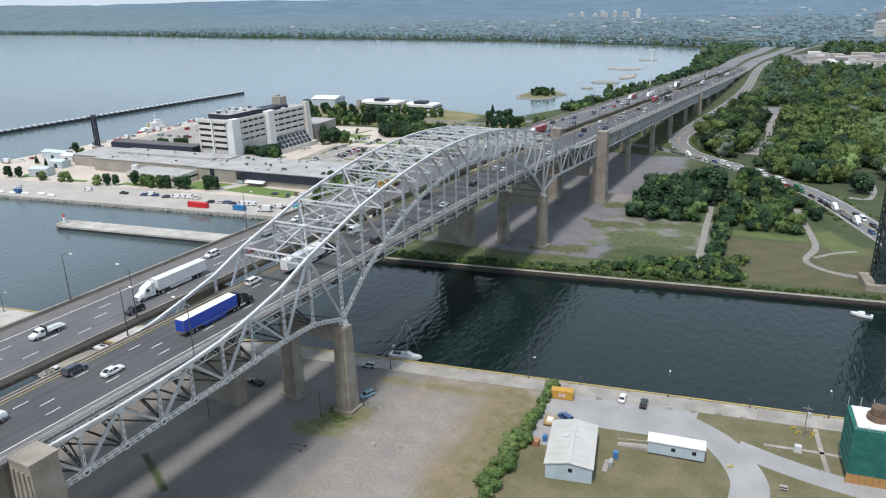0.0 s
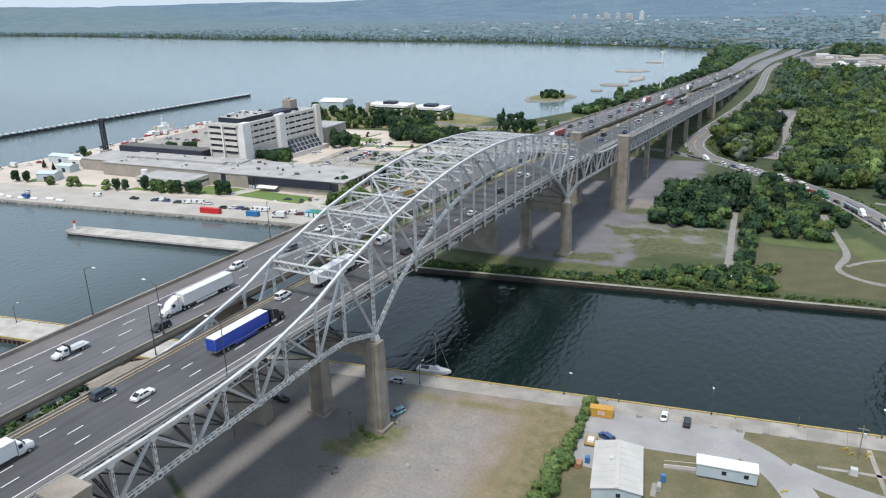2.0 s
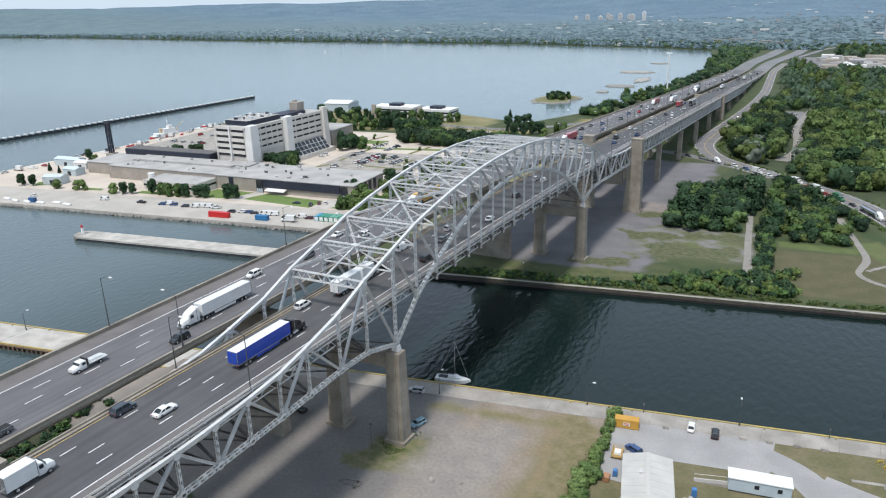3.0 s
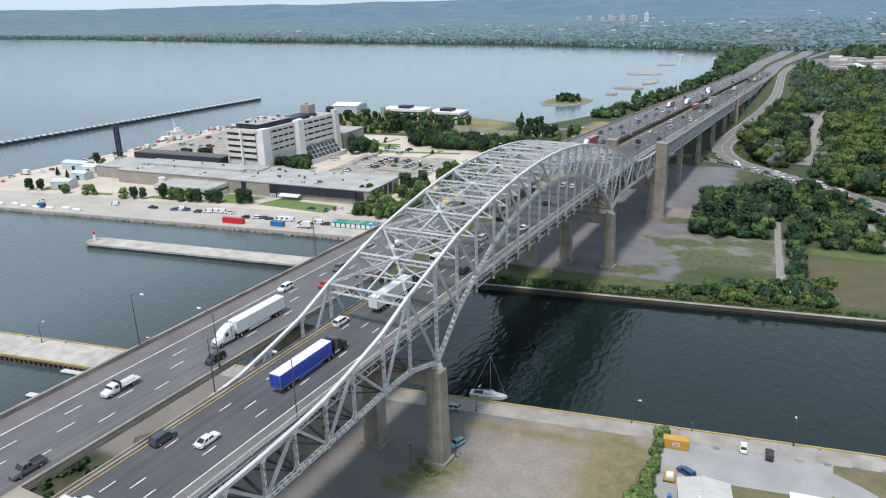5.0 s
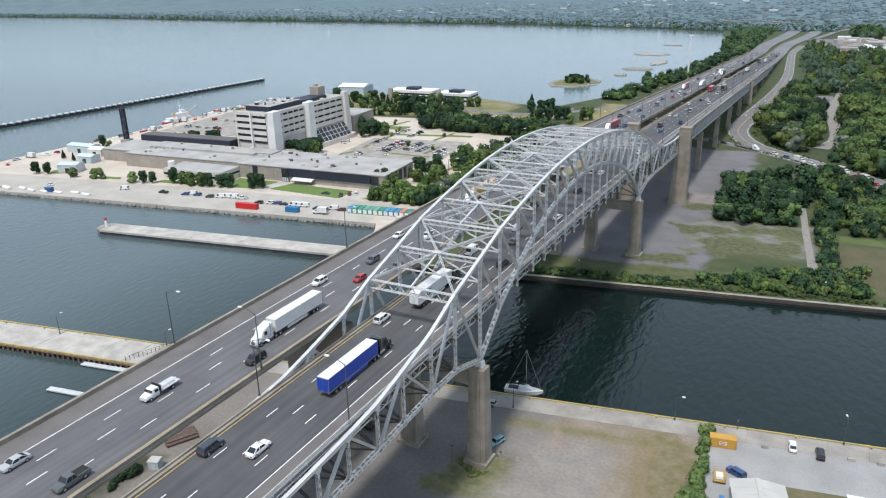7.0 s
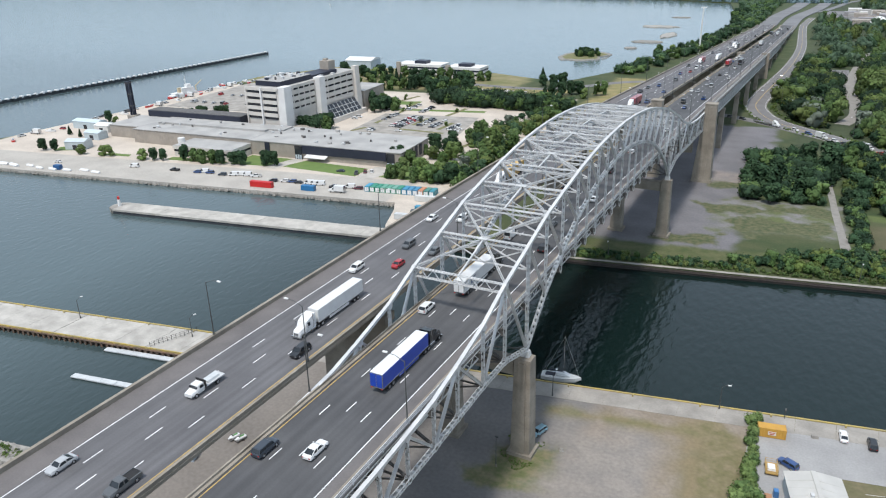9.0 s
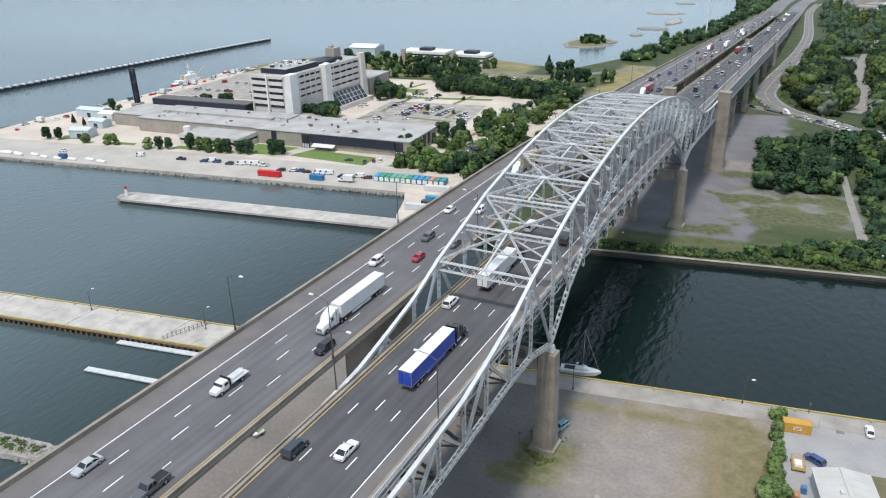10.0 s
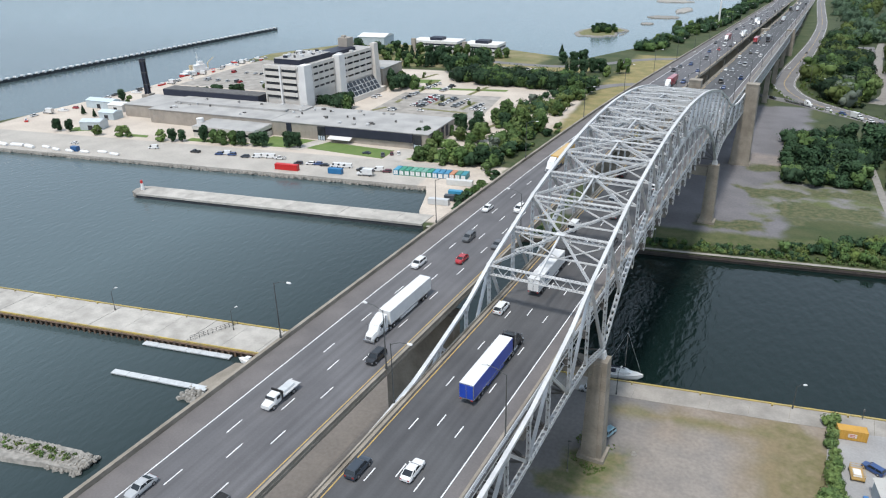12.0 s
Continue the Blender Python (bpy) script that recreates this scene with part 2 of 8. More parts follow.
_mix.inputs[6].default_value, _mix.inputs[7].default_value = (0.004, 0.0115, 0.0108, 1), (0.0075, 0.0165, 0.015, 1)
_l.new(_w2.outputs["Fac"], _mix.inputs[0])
_open = _n.new("ShaderNodeMix")  # the silty open lake against the deep canal, paled to make up sky reflection
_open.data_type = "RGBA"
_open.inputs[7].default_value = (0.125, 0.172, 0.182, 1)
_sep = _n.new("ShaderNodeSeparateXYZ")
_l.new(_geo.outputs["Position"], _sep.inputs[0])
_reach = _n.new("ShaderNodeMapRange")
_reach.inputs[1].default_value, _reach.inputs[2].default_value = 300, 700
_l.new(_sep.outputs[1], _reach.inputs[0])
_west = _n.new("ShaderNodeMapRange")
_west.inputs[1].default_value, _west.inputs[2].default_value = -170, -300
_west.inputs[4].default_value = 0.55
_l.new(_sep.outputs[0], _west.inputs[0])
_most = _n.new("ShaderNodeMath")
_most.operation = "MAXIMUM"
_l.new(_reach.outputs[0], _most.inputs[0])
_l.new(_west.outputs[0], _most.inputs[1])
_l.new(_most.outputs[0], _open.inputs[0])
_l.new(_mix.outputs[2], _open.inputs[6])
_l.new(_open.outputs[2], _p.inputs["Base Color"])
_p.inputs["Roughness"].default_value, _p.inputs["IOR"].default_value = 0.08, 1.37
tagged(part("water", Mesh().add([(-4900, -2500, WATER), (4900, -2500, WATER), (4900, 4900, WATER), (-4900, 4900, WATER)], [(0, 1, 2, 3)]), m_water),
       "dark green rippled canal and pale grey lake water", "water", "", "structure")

m_south = zoned(material("ground_south", DIRT[0], DIRT[1], 9.0, 0.95, 0.0, 0.6, 0.1, 0.12), [
    (-75, 110, 24, 300, 0, 5, 5, (0.21, 0.172, 0.13), (0.27, 0.228, 0.19), 7),
    # old tar below the arch bridge, part of the deck's shadow painted in
    (-118, 60, 22, 112, 0, 4, 3, *TAR_AND_SHADOW, 16),
    (-64, 95, 9, 76, 3, 6, 6, *DRY, 7),
    (-72, 167, 36, 1.6, 10.3, 2.5, 3, (0.15, 0.14, 0.065), (0.20, 0.165, 0.09), 4),
    (-104.5, 138.5, 7.5, 7.5, 10, 1.5, 5, (0.10, 0.115, 0.045), (0.17, 0.15, 0.085), 2.5),
    (-110, 131, 7, 3, 20, 1.5, 4, (0.10, 0.115, 0.045), (0.17, 0.15, 0.085), 2.5),
    (-63, 150, 5, 22, 6, 2, 5, (0.15, 0.135, 0.065), (0.205, 0.168, 0.10), 3),
    (72, 60, 130, 150, 0, 1.0, 1, (0.165, 0.14, 0.08), (0.115, 0.11, 0.054), 8),
    (-133, 98.3, 9.5, 0.9, -26.5, 0.6, 0.6, *WEED, 3),
    (-168, 105, 26, 50, 0, 4, 2, (0.20, 0.178, 0.158), (0.165, 0.148, 0.132), 14),
    # weedy ground, its colour darkened for the shadow between the bridges
    (-191, 78, 12, 30, 0, 3, 3, (0.028, 0.036, 0.016), (0.06, 0.06, 0.03), 5),
    (-86, 128, 11, 30, 4, 6, 7, (0.225, 0.205, 0.188), (0.265, 0.238, 0.212), 6),
])
m_north = zoned(material("ground_north", WEED[0], WEED[1], 14.0, 0.95, 0.0, 0.8, 0.3, 0.25), [
    (20, 640, 72, 190, -6, 6, 8, (0.032, 0.045, 0.018), (0.05, 0.065, 0.028), 12),
    (120, 1200, 200, 420, 0, 10, 8, (0.032, 0.045, 0.018), (0.05, 0.065, 0.028), 12),
    (-118, 395, 40, 113, 0, 3, 4, *GREYLOT, 14),
    (-92, 385, 16, 12, 0, 5, 6, (0.25, 0.215, 0.195), (0.20, 0.18, 0.17), 6),
    (-66, 335, 26, 22, 8, 4, 7, (0.19, 0.182, 0.18), (0.10, 0.115, 0.045), 8),
    (-66, 320, 19, 10, 8, 2, 9, (0.118, 0.112, 0.058), (0.058, 0.078, 0.032), 2.2),
    (-84, 340, 12, 5, 20, 2, 7, (0.118, 0.112, 0.058), (0.058, 0.078, 0.032), 2.2),
    (-58, 347, 16, 5, 8, 2, 6, (0.118, 0.112, 0.058), (0.058, 0.078, 0.032), 2.2),
    (-98, 296, 12, 5, 10, 2, 6, (0.118, 0.112, 0.058), (0.058, 0.078, 0.032), 2.2),
    (-94, 374, 10, 5, 10, 2, 4, (0.118, 0.112, 0.058), (0.058, 0.078, 0.032), 2.2),
    (-118, 276, 90, 6, 10.3, 2.5, 3.5, (0.06, 0.08, 0.026), (0.10, 0.105, 0.045), 5),
    (-2, 318, 31, 27, 8, 2, 1.5, (0.1, 0.09, 0.046), (0.078, 0.077, 0.036), 7),
    (-16, 350, 16, 4, 3, 1.5, 1.5, (0.075, 0.105, 0.03), (0.10, 0.125, 0.04), 5),
    (52, 670, 28, 105, 0, 4, 4, (0.06, 0.10, 0.028), (0.08, 0.12, 0.035), 6),
    (10, 352, 16, 7, -60, 2, 2, (0.085, 0.11, 0.034), (0.11, 0.12, 0.046), 6),
    (-376, 402, 170, 130, 8, 2, 0, *PALE, 20),
    (-385, 274, 175, 19, 9.4, 1, 0, (0.42, 0.39, 0.35), (0.36, 0.335, 0.30), 12),
    (-191, 530, 24, 135, 3, 5, 5, (0.27, 0.22, 0.10), (0.19, 0.175, 0.07), 9),
    (-206, 340, 14, 56, 0, 5, 6, *WEED, 5),
    (-420, 600, 130, 60, 8, 5, 5, (0.24, 0.205, 0.11), (0.14, 0.145, 0.055), 22),
    (-217, 286, 15, 38, 4, 1.5, 2, *PALE, 9),
    (-300, 575, 60, 14, 4, 2, 3, (0.27, 0.22, 0.10), (0.19, 0.175, 0.07), 9),
])
south = [(-197, -900), (-197, 84), (-197, 96), (-198, 122), (-199, 139), (-194, near_edge(-194) - 13),
         (-194, near_edge(-194)), (1500, near_edge(1500)), (1500, -900)]
slab("ground_south", list(reversed(south)), -7, 0, m_south, "bare dirt, worn asphalt and dry grass by the canal", "ground")
north = [(-206, far_edge(-206)), (-216, 258), (-223, 277), (-228, 286), (-476, 245), (-532, 236), (-540, 262), (-534, 300), (-530, 385), (-540, 553), (-500, 640), (-337, 650),
         (-262, 625), (-234, 700), (-205, 880), (-185, 1100), (-215, 1390), (-250, 1602), (-369, 1672), (-746, 1771), (-1302, 1815),
         (-1727, 1835), (-2605, 1951), (-4850, 2000), (-4850, 4850), (4850, 4850), (4850, 1100), (900, far_edge(900))]
slab("ground_north", list(reversed(north)), -7, 0, m_north, "weedy gravel, lots and grass north of the canal", "ground")


# ---- the arch bridge ----
XR, XL, XC = -106.7, -127.3, -117.0
CROWN, HALF = 219.2, 76.0
MAIN = [0, 11, 22, 33, 41.7, 50.2, 58.9, 67.3, 76]
SIDE = [0, 12.4, 23, 34, 43, 52, 60.3, 69, 77.5, 85.5]
TOP_MAIN = [50.9, 54.3, 56.6, 58.6, 59.9, 60.9, 61.6, 62.0, 62.2]
LOW_MAIN = [26.2, 35.2, 41.2, 46.2, 49.0, 50.9, 52.3, 53.2, 53.6]
TOP_SIDE = [50.9, 47.2, 43.0, 40.2, 38.2, 37.3, 36.7, 36.3, 36.2, 36.2]
LOW_SIDE = [26.2, 29.5, 29.8, 29.4, 29.0, 28.8, 28.6, 28.3, 28.0, 27.8]


def deck(y):
    """The road's height along the bridges: level over the canal, then down to the far shore."""
    if y < 170:
        return 39.2 - 1.5e-5 * (y - 170) ** 2
    if y < 386:
        return 39.2 - 1.05e-4 * (y - 170) ** 2
    return max(39.2 - 1.05e-4 * 216 ** 2 - 0.0453 * (y - 386), 1.2)


def fall(y):
    return -0.0127 * (y - CROWN)


# nodes along one truss: (y, top height, low height), south to north
NODES = [(CROWN - HALF - s, t, b) for s, t, b in reversed(list(zip(SIDE, TOP_SIDE, LOW_SIDE)))]
NODES += [(CROWN - HALF + s, t, b) for s, t, b in list(zip(MAIN, TOP_MAIN, LOW_MAIN))[1:]]
NODES += [(2 * CROWN - y, t, b) for y, t, b in reversed(NODES[:-1])]
NODES = [(y, t + fall(y), b + fall(y)) for y, t, b in NODES]
PIER_S, MID, PIER_N = 9, 17, 25


def solid_bar(a, b, w, h):
    m = Mesh()
    up = (1, 0, 0)
    m.beam(a, b, h * 0.16, w, up, side=h * 0.42).beam(a, b, h * 0.16, w, up, side=-h * 0.42)
    m.beam(a, b, h * 0.7, w * 0.14, up)
    return m


def laced_bar(a, b, w, h, pitch=1.5, faces="xu"):
    """A built-up box member: four corner angles with perforated cover plates between them. w lies across the bridge, h in the truss plane."""
    m = Mesh()
    a, b = Vector(a), Vector(b)
    up = Vector((1, 0, 0))
    d = (b - a).normalized()
    s = d.cross(up).normalized()
    c = 0.2
    for i in (-1, 1):
        for j in (-1, 1):
            m.beam(a + s * (i * h * (0.5 - c / 2)) + up * (j * w * (0.5 - c / 2)), b + s * (i * h * (0.5 - c / 2)) + up * (j * w * (0.5 - c / 2)), h * c, w * c, up)
    n = max(2, int((b - a).length / pitch))
    for k in range(n + 1):
        p = a + (b - a) * (k / n)
        lo, hi = p - d * pitch * 0.22, p + d * pitch * 0.22
        if "x" in faces:
            for j in (-1, 1):
                m.beam(lo + up * (j * w * 0.46), hi + up * (j * w * 0.46), h * 0.62, w * 0.06, up)
        if "u" in faces:
            for i in (-1, 1):
                m.beam(lo + s * (i * h * 0.46), hi + s * (i * h * 0.46), h * 0.06, w * 0.62, up)
    return m


def gusset(y, z, x, r):
    """One octagonal plate on each side of a joint."""
    ring = [(y + r * math.cos(a), z + r * math.sin(a)) for a in [radians(22.5 + 45 * i) for i in range(8)]]
    for dx in (-0.36, 0.36):
        part("gusset_plate", Mesh().hexa([(x + dx - 0.025, p, q) for p, q in ring], [(x + dx + 0.025, p, q) for p, q in ring]), steel, bridge)


bridge = thing("arch_bridge", "pale grey steel truss arch highway bridge over the canal", "bridge")
last = len(NODES) - 1
for x in (XR, XL):
    for i in range(last):
        (y0, t0, b0), (y1, t1, b1) = NODES[i], NODES[i + 1]
        top = Mesh().beam((x, y0, t0), (x, y1, t1), 0.6, 0.66).beam((x, y0, t0), (x, y1, t1), 0.72, 0.05, off=0.35)
        part("top_chord", top, steel, bridge)
        part("bottom_chord", laced_bar((x, y0, b0), (x, y1, b1), 0.9, 0.85), steel, bridge)
        # web diagonals
        if i < PIER_S or i >= PIER_N:
            k = i if i < PIER_S else last - 1 - i
            rise = (k % 2 == 1) if i < PIER_S else (k % 2 == 0)
            p, q = ((y0, b0), (y1, t1)) if rise else ((y0, t0), (y1, b1))
        else:
            p, q = ((y0, t0), (y1, b1)) if i < MID else ((y0, b0), (y1, t1))
        wide = (laced_bar if rise and i in (PIER_S - 1, PIER_N) else solid_bar) if i < PIER_S or i >= PIER_N else solid_bar
        part("diagonal", wide((x, *p), (x, *q), 0.52, 0.52), steel, bridge)
    for i, (y, t, b) in enumerate(NODES):
        part("vertical", laced_bar((x, y, b), (x, y, t), 0.6, 0.5 if i not in (PIER_S, PIER_N) else 0.8), steel, bridge)
        gusset(y, t - 0.3, x, 0.8)
        gusset(y, b + 0.1, x, 0.9)
        if PIER_S + 1 < i < PIER_N - 1 and b > deck(y):
            part("hanger", laced_bar((x, y, deck(y) - 2.2), (x, y, b), 0.45, 0.5, 1.8, "u"), steel, bridge)


def lattice_strut(y, ztop, depth, x0=XL, x1=XR):
    """A strut across the bridge: perforated top and bottom flanges with a zigzag web."""
    m = Mesh()
    n = 14
    for z in (ztop, ztop - depth):
        for dy in (-0.32, 0.32):
            m.beam((x0, y + dy, z), (x1, y + dy, z), 0.16, 0.2)
        for k in range(2 * n + 1):
            xx = x0 + (x1 - x0) * k / (2 * n)
            m.box(xx - 0.16, xx + 0.16, y - 0.3, y + 0.3, z - 0.05, z + 0.06)
    for k in range(n):
        a, b = x0 + (x1 - x0) * k / n, x0 + (x1 - x0) * (k + 1) / n
        za, zb = (ztop, ztop - depth) if k % 2 else (ztop - depth, ztop)
        m.beam((a, y, za), (b, y, zb), 0.18, 0.14)
    return m


for i in range(PIER_S - 1, PIER_N + 2):
    y, t, b = NODES[i]
    part("portal_strut" if i in (PIER_S - 1, PIER_N + 1) else "top_strut", lattice_strut(y, t - 0.1, 1.9 if i in (PIER_S - 1, PIER_N + 1) else 1.0), steel, bridge)
    if i % 2 == PIER_S % 2:
        for j in (i - 1, i + 1):
            if PIER_S - 1 <= j <= PIER_N + 1:
                for x in (XR, XL):
                    yj, tj, _ = NODES[j]
                    part("top_lateral", laced_bar((XC, y, t - 0.1), (x, yj, tj - 0.1), 0.5, 0.5, 1.5, "x"), steel, bridge)
        if i > PIER_S - 1:
            part("centre_strut", solid_bar((XC, y, t - 0.12), (XC, NODES[i - 1][0], NODES[i - 1][1] - 0.12), 0.36, 0.36), steel, bridge)
        part("top_gusset", Mesh().box(XC - 1, XC + 1, y - 0.9, y + 0.9, t + 0.02, t + 0.08), steel, bridge)
    # sway frame hung below the strut
    drop = min(5.5, max(1.6, t - deck(y) - 6.5))
    if PIER_S <= i <= PIER_N:
        sway = Mesh().beam((XL, y, t - drop), (XR, y, t - drop), 0.3, 0.3)
        sway.beam((XL, y, t - drop), (XC, y, t - 0.9), 0.28, 0.28).beam((XR, y, t - drop), (XC, y, t - 0.9), 0.28, 0.28)
        sway.beam((XL, y, t - 0.9), (XC, y, t - drop), 0.22, 0.22).beam((XR, y, t - 0.9), (XC, y, t - drop), 0.22, 0.22)
        part("sway_frame", sway, steel, bridge)

# floor system
for i, (y, t, b) in enumerate(NODES):
    z = deck(y) - 0.9
    fb = Mesh().beam((XL, y, z), (XR, y, z), 0.5, 0.25).beam((XL, y, z - 1.5), (XR, y, z - 1.5), 0.5, 0.2).box(XL, XR, y - 0.04, y + 0.04, z - 1.5, z)
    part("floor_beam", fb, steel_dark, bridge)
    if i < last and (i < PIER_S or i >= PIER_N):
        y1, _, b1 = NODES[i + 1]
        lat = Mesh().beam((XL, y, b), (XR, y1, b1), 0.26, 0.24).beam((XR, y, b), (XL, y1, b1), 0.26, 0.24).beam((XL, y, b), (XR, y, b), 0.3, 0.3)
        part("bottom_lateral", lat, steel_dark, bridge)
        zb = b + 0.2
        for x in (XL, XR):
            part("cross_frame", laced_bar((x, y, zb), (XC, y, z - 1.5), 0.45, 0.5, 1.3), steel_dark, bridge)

START_Y, END_Y = 10.0, 1160.0


def road_strip(mesh, x0, x1, rise, thick, y0=START_Y, y1=END_Y, step=12.0):
    n = max(2, int((y1 - y0) / step))
    ys = [y0 + (y1 - y0) * k / n for k in range(n + 1)]
    left = [Vector((x0, y, 0)) for y in ys]
    right = [Vector((x1, y, 0)) for y in ys]
    return band(mesh, left, right, lambda p: deck(p.y) + rise, thick)


ARCH_END = NODES[-1][0] + 3.0
part("deck_slab", road_strip(Mesh(), -127.2, -107.7, -0.06, 0.55, START_Y, ARCH_END), concrete_dark, bridge)
part("deck_slab", road_strip(Mesh(), -127.2, -105.6, -0.06, 0.55, ARCH_END, END_Y), concrete_dark, bridge)
# lattice girder under the edge of the deck, one length to a panel
for (y0, _, _), (y1, _, _) in zip(NODES[:-1], NODES[1:]):
    lat = Mesh().beam((-107.75, y0, deck(y0) - 0.5), (-107.75, y1, deck(y1) - 0.5), 0.22, 0.24).beam((-107.75, y0, deck(y0) - 2.25), (-107.75, y1, deck(y1) - 2.25), 0.24, 0.2)
    n = max(2, 2 * round((y1 - y0) / 3.6))
    for k in range(n):
        ya, yb = y0 + (y1 - y0) * k / n, y0 + (y1 - y0) * (k + 1) / n
        za, zb = (-0.5, -2.25) if k % 2 else (-2.25, -0.5)
        lat.beam((-107.75, ya, deck(ya) + za), (-107.75, yb, deck(yb) + zb), 0.12, 0.13)
    part("edge_lattice", lat, steel, bridge)
part("road_surface", road_strip(Mesh(), -126.4, -108.9, 0.0, 0.055), asphalt_dark, bridge, "dark grey asphalt road surface")
st = Mesh()
for x in (-125, -122.3, -119.6, -117, -114.4, -111.7, -109):
    road_strip(st, x - 0.15, x + 0.15, -0.6, 0.8)
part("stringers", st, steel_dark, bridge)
part("shoulder", road_strip(Mesh(), -111.0, -108.9, 0.004, 0.03), asphalt_brown, bridge, "brownish asphalt shoulder")
part("curb", road_strip(Mesh(), -108.9, -108.45, 0.3, 0.4), concrete, bridge, "worn concrete kerb beside the truss")
part("walkway", road_strip(Mesh(), -108.45, -107.75, 0.12, 0.2), asphalt_old, bridge)
part("curb", road_strip(Mesh(), -127.2, -126.3, 0.2, 0.4), concrete, bridge)
for x, y0, y1 in ((-107.75, START_Y, ARCH_END), (-105.75, ARCH_END, END_Y)):
    rail = Mesh()
    for h in (0.55, 0.95, 1.3):
        road_strip(rail, x - 0.05, x + 0.05, h, 0.09, y0, y1)
    for k in range(int((y1 - y0) / 4)):
        y = y0 + 4 * k
        rail.box(x - 0.07, x + 0.07, y - 0.07, y + 0.07, deck(y), deck(y) + 1.3)
    part("railing", rail, steel, bridge)
part("parapet", road_strip(Mesh(), -127.15, -126.85, 0.6, 0.6), concrete, bridge)


def lane_paint(xs, y0, y1, mat_line, parent):
    for x in xs:
        part("edge_line", road_strip(Mesh(), x - 0.1, x + 0.1, 0.012, 0.01, y0, y1), mat_line, parent)


def lane_dashes(x, first, parent, length):
    """Dashes every 12.6 m; those near the canal are parts of their own, the far ones one run."""
    one = Mesh().box(-0.1, 0.1, 0, length, 0.004, 0.014).data("lane_dash", line_white)
    y = first - 12.6 * int((first - START_Y) / 12.6)
    far = Mesh()
    while y < END_Y:
        if y < 380:
            part("lane_dash", one, None, parent, m=pose(x, y, deck(y + length / 2), math.degrees(math.atan((deck(y + length) - deck(y)) / length))))
        else:
            road_strip(far, x - 0.1, x + 0.1, 0.012, 0.01, y, y + length, length)
        y += 12.6
    tagged(part("far_lane_dashes", far, line_white, parent), kind="stuff")


lane_paint([-111.2], START_Y, END_Y, line_white, bridge)
lane_paint([-125.9], START_Y, END_Y, line_yellow, bridge)
for x, first in ((-122.4, 102.3), (-118.85, 92.4), (-115.1, 91.0)):
    lane_dashes(x, first, bridge, 3.0)


def pier_leg(x, y, ztop, parent, wx=4.7, wy=4.2):
    """A tall tapered leg with raised pilasters, standing on a footing."""
    part("footing", Mesh().box(x - wx / 2 - 0.7, x + wx / 2 + 0.7, y - wy / 2 - 0.7, y + wy / 2 + 0.7, -0.6, 0.9), concrete, parent)
    leg = part("leg", Mesh().box(x - wx / 2, x + wx / 2, y - wy / 2, y + wy / 2, 0.9, ztop, 0.45), concrete, parent)
    part("pilaster", Mesh().box(x - wx / 2 + 1.1, x + wx / 2 - 1.1, y - wy / 2 - 0.3, y + wy / 2 + 0.3, 0.9, ztop - 0.9, 0.42), concrete, leg)
    for k in range(1, 7):
        z, t = 0.9 + (ztop - 0.9) * k / 7, 0.45 * k / 7 - 0.015
        part("lift_joint", Mesh().box(x - wx / 2 + t, x + wx / 2 - t, y - wy / 2 + t, y + wy / 2 - t, z - 0.03, z + 0.03), concrete_dark, leg)


for y, b in ((NODES[PIER_S][0], NODES[PIER_S][2]), (NODES[PIER_N][0], NODES[PIER_N][2])):
    pier = thing("bridge_pier", "tall weathered concrete bridge pier with two legs and a crossbeam", "pier", "arch bridge piers")
    for x in (XR, XL + 2.0):
        pier_leg(x, y - 0.6, b - 1.7, pier)
        part("bearing", Mesh().box(x - 1.0, x + 1.0, y - 0.9, y + 0.9, b - 1.7, b - 0.3, 0.25), steel, pier)
    part("crossbeam", Mesh().box(XL + 4, XR - 2.2, y - 2.0, y + 0.8, b - 6.2, b - 2.6), concrete, pier)
for y in (NODES[0][0] - 2.0, NODES[-1][0] + 1.0 - 5.0):
    pylon_pair = thing("bridge_pylon_pier", "wide fluted concrete pylon pier rising beside the deck", "pier", "arch bridge pylons")
    for x in (XR + 2.4, XL - 2.6):
        top = deck(y) + (3.6 if y > 200 else 1.2)
        part("footing", Mesh().box(x - 5.2, x + 4.4, y - 2.6, y + 3.4, -0.5, 1.2), concrete, pylon_pair)
        py = part("pylon", Mesh().hexa([(x - 5.0, y - 2.3, 1.2), (x + 3.9, y - 2.3, 1.2), (x + 3.9, y + 3.1, 1.2), (x - 5.0, y + 3.1, 1.2)], [(x - 2.2, y - 2.0, top), (x + 3.1, y - 2.0, top), (x + 3.1, y + 2.8, top), (x - 2.2, y + 2.8, top)]), concrete, pylon_pair)
        for k in range(4):
            x0, x1 = x - 3.7 + 2.1 * k, x - 1.5 + 1.25 * k
            part("flute", Mesh().hexa([(x0 - 0.5, y - 2.55, 1.2), (x0 + 0.5, y - 2.55, 1.2), (x0 + 0.5, y - 1.8, 1.2), (x0 - 0.5, y - 1.8, 1.2)], [(x1 - 0.3, y - 2.25, top - 1.4), (x1 + 0.3, y - 2.25, top - 1.4), (x1 + 0.3, y - 1.7, top - 1.4), (x1 - 0.3, y - 1.7, top - 1.4)]), concrete, py)
        part("coping", Mesh().box(x - 2.4, x + 3.3, y - 2.2, y + 3.0, top, top + 0.5), concrete, py)
    part("cross_wall", Mesh().box(XL + 4.0, XR - 4.0, y - 1.0, y + 1.8, 14, deck(y) - 2.5), concrete, pylon_pair)

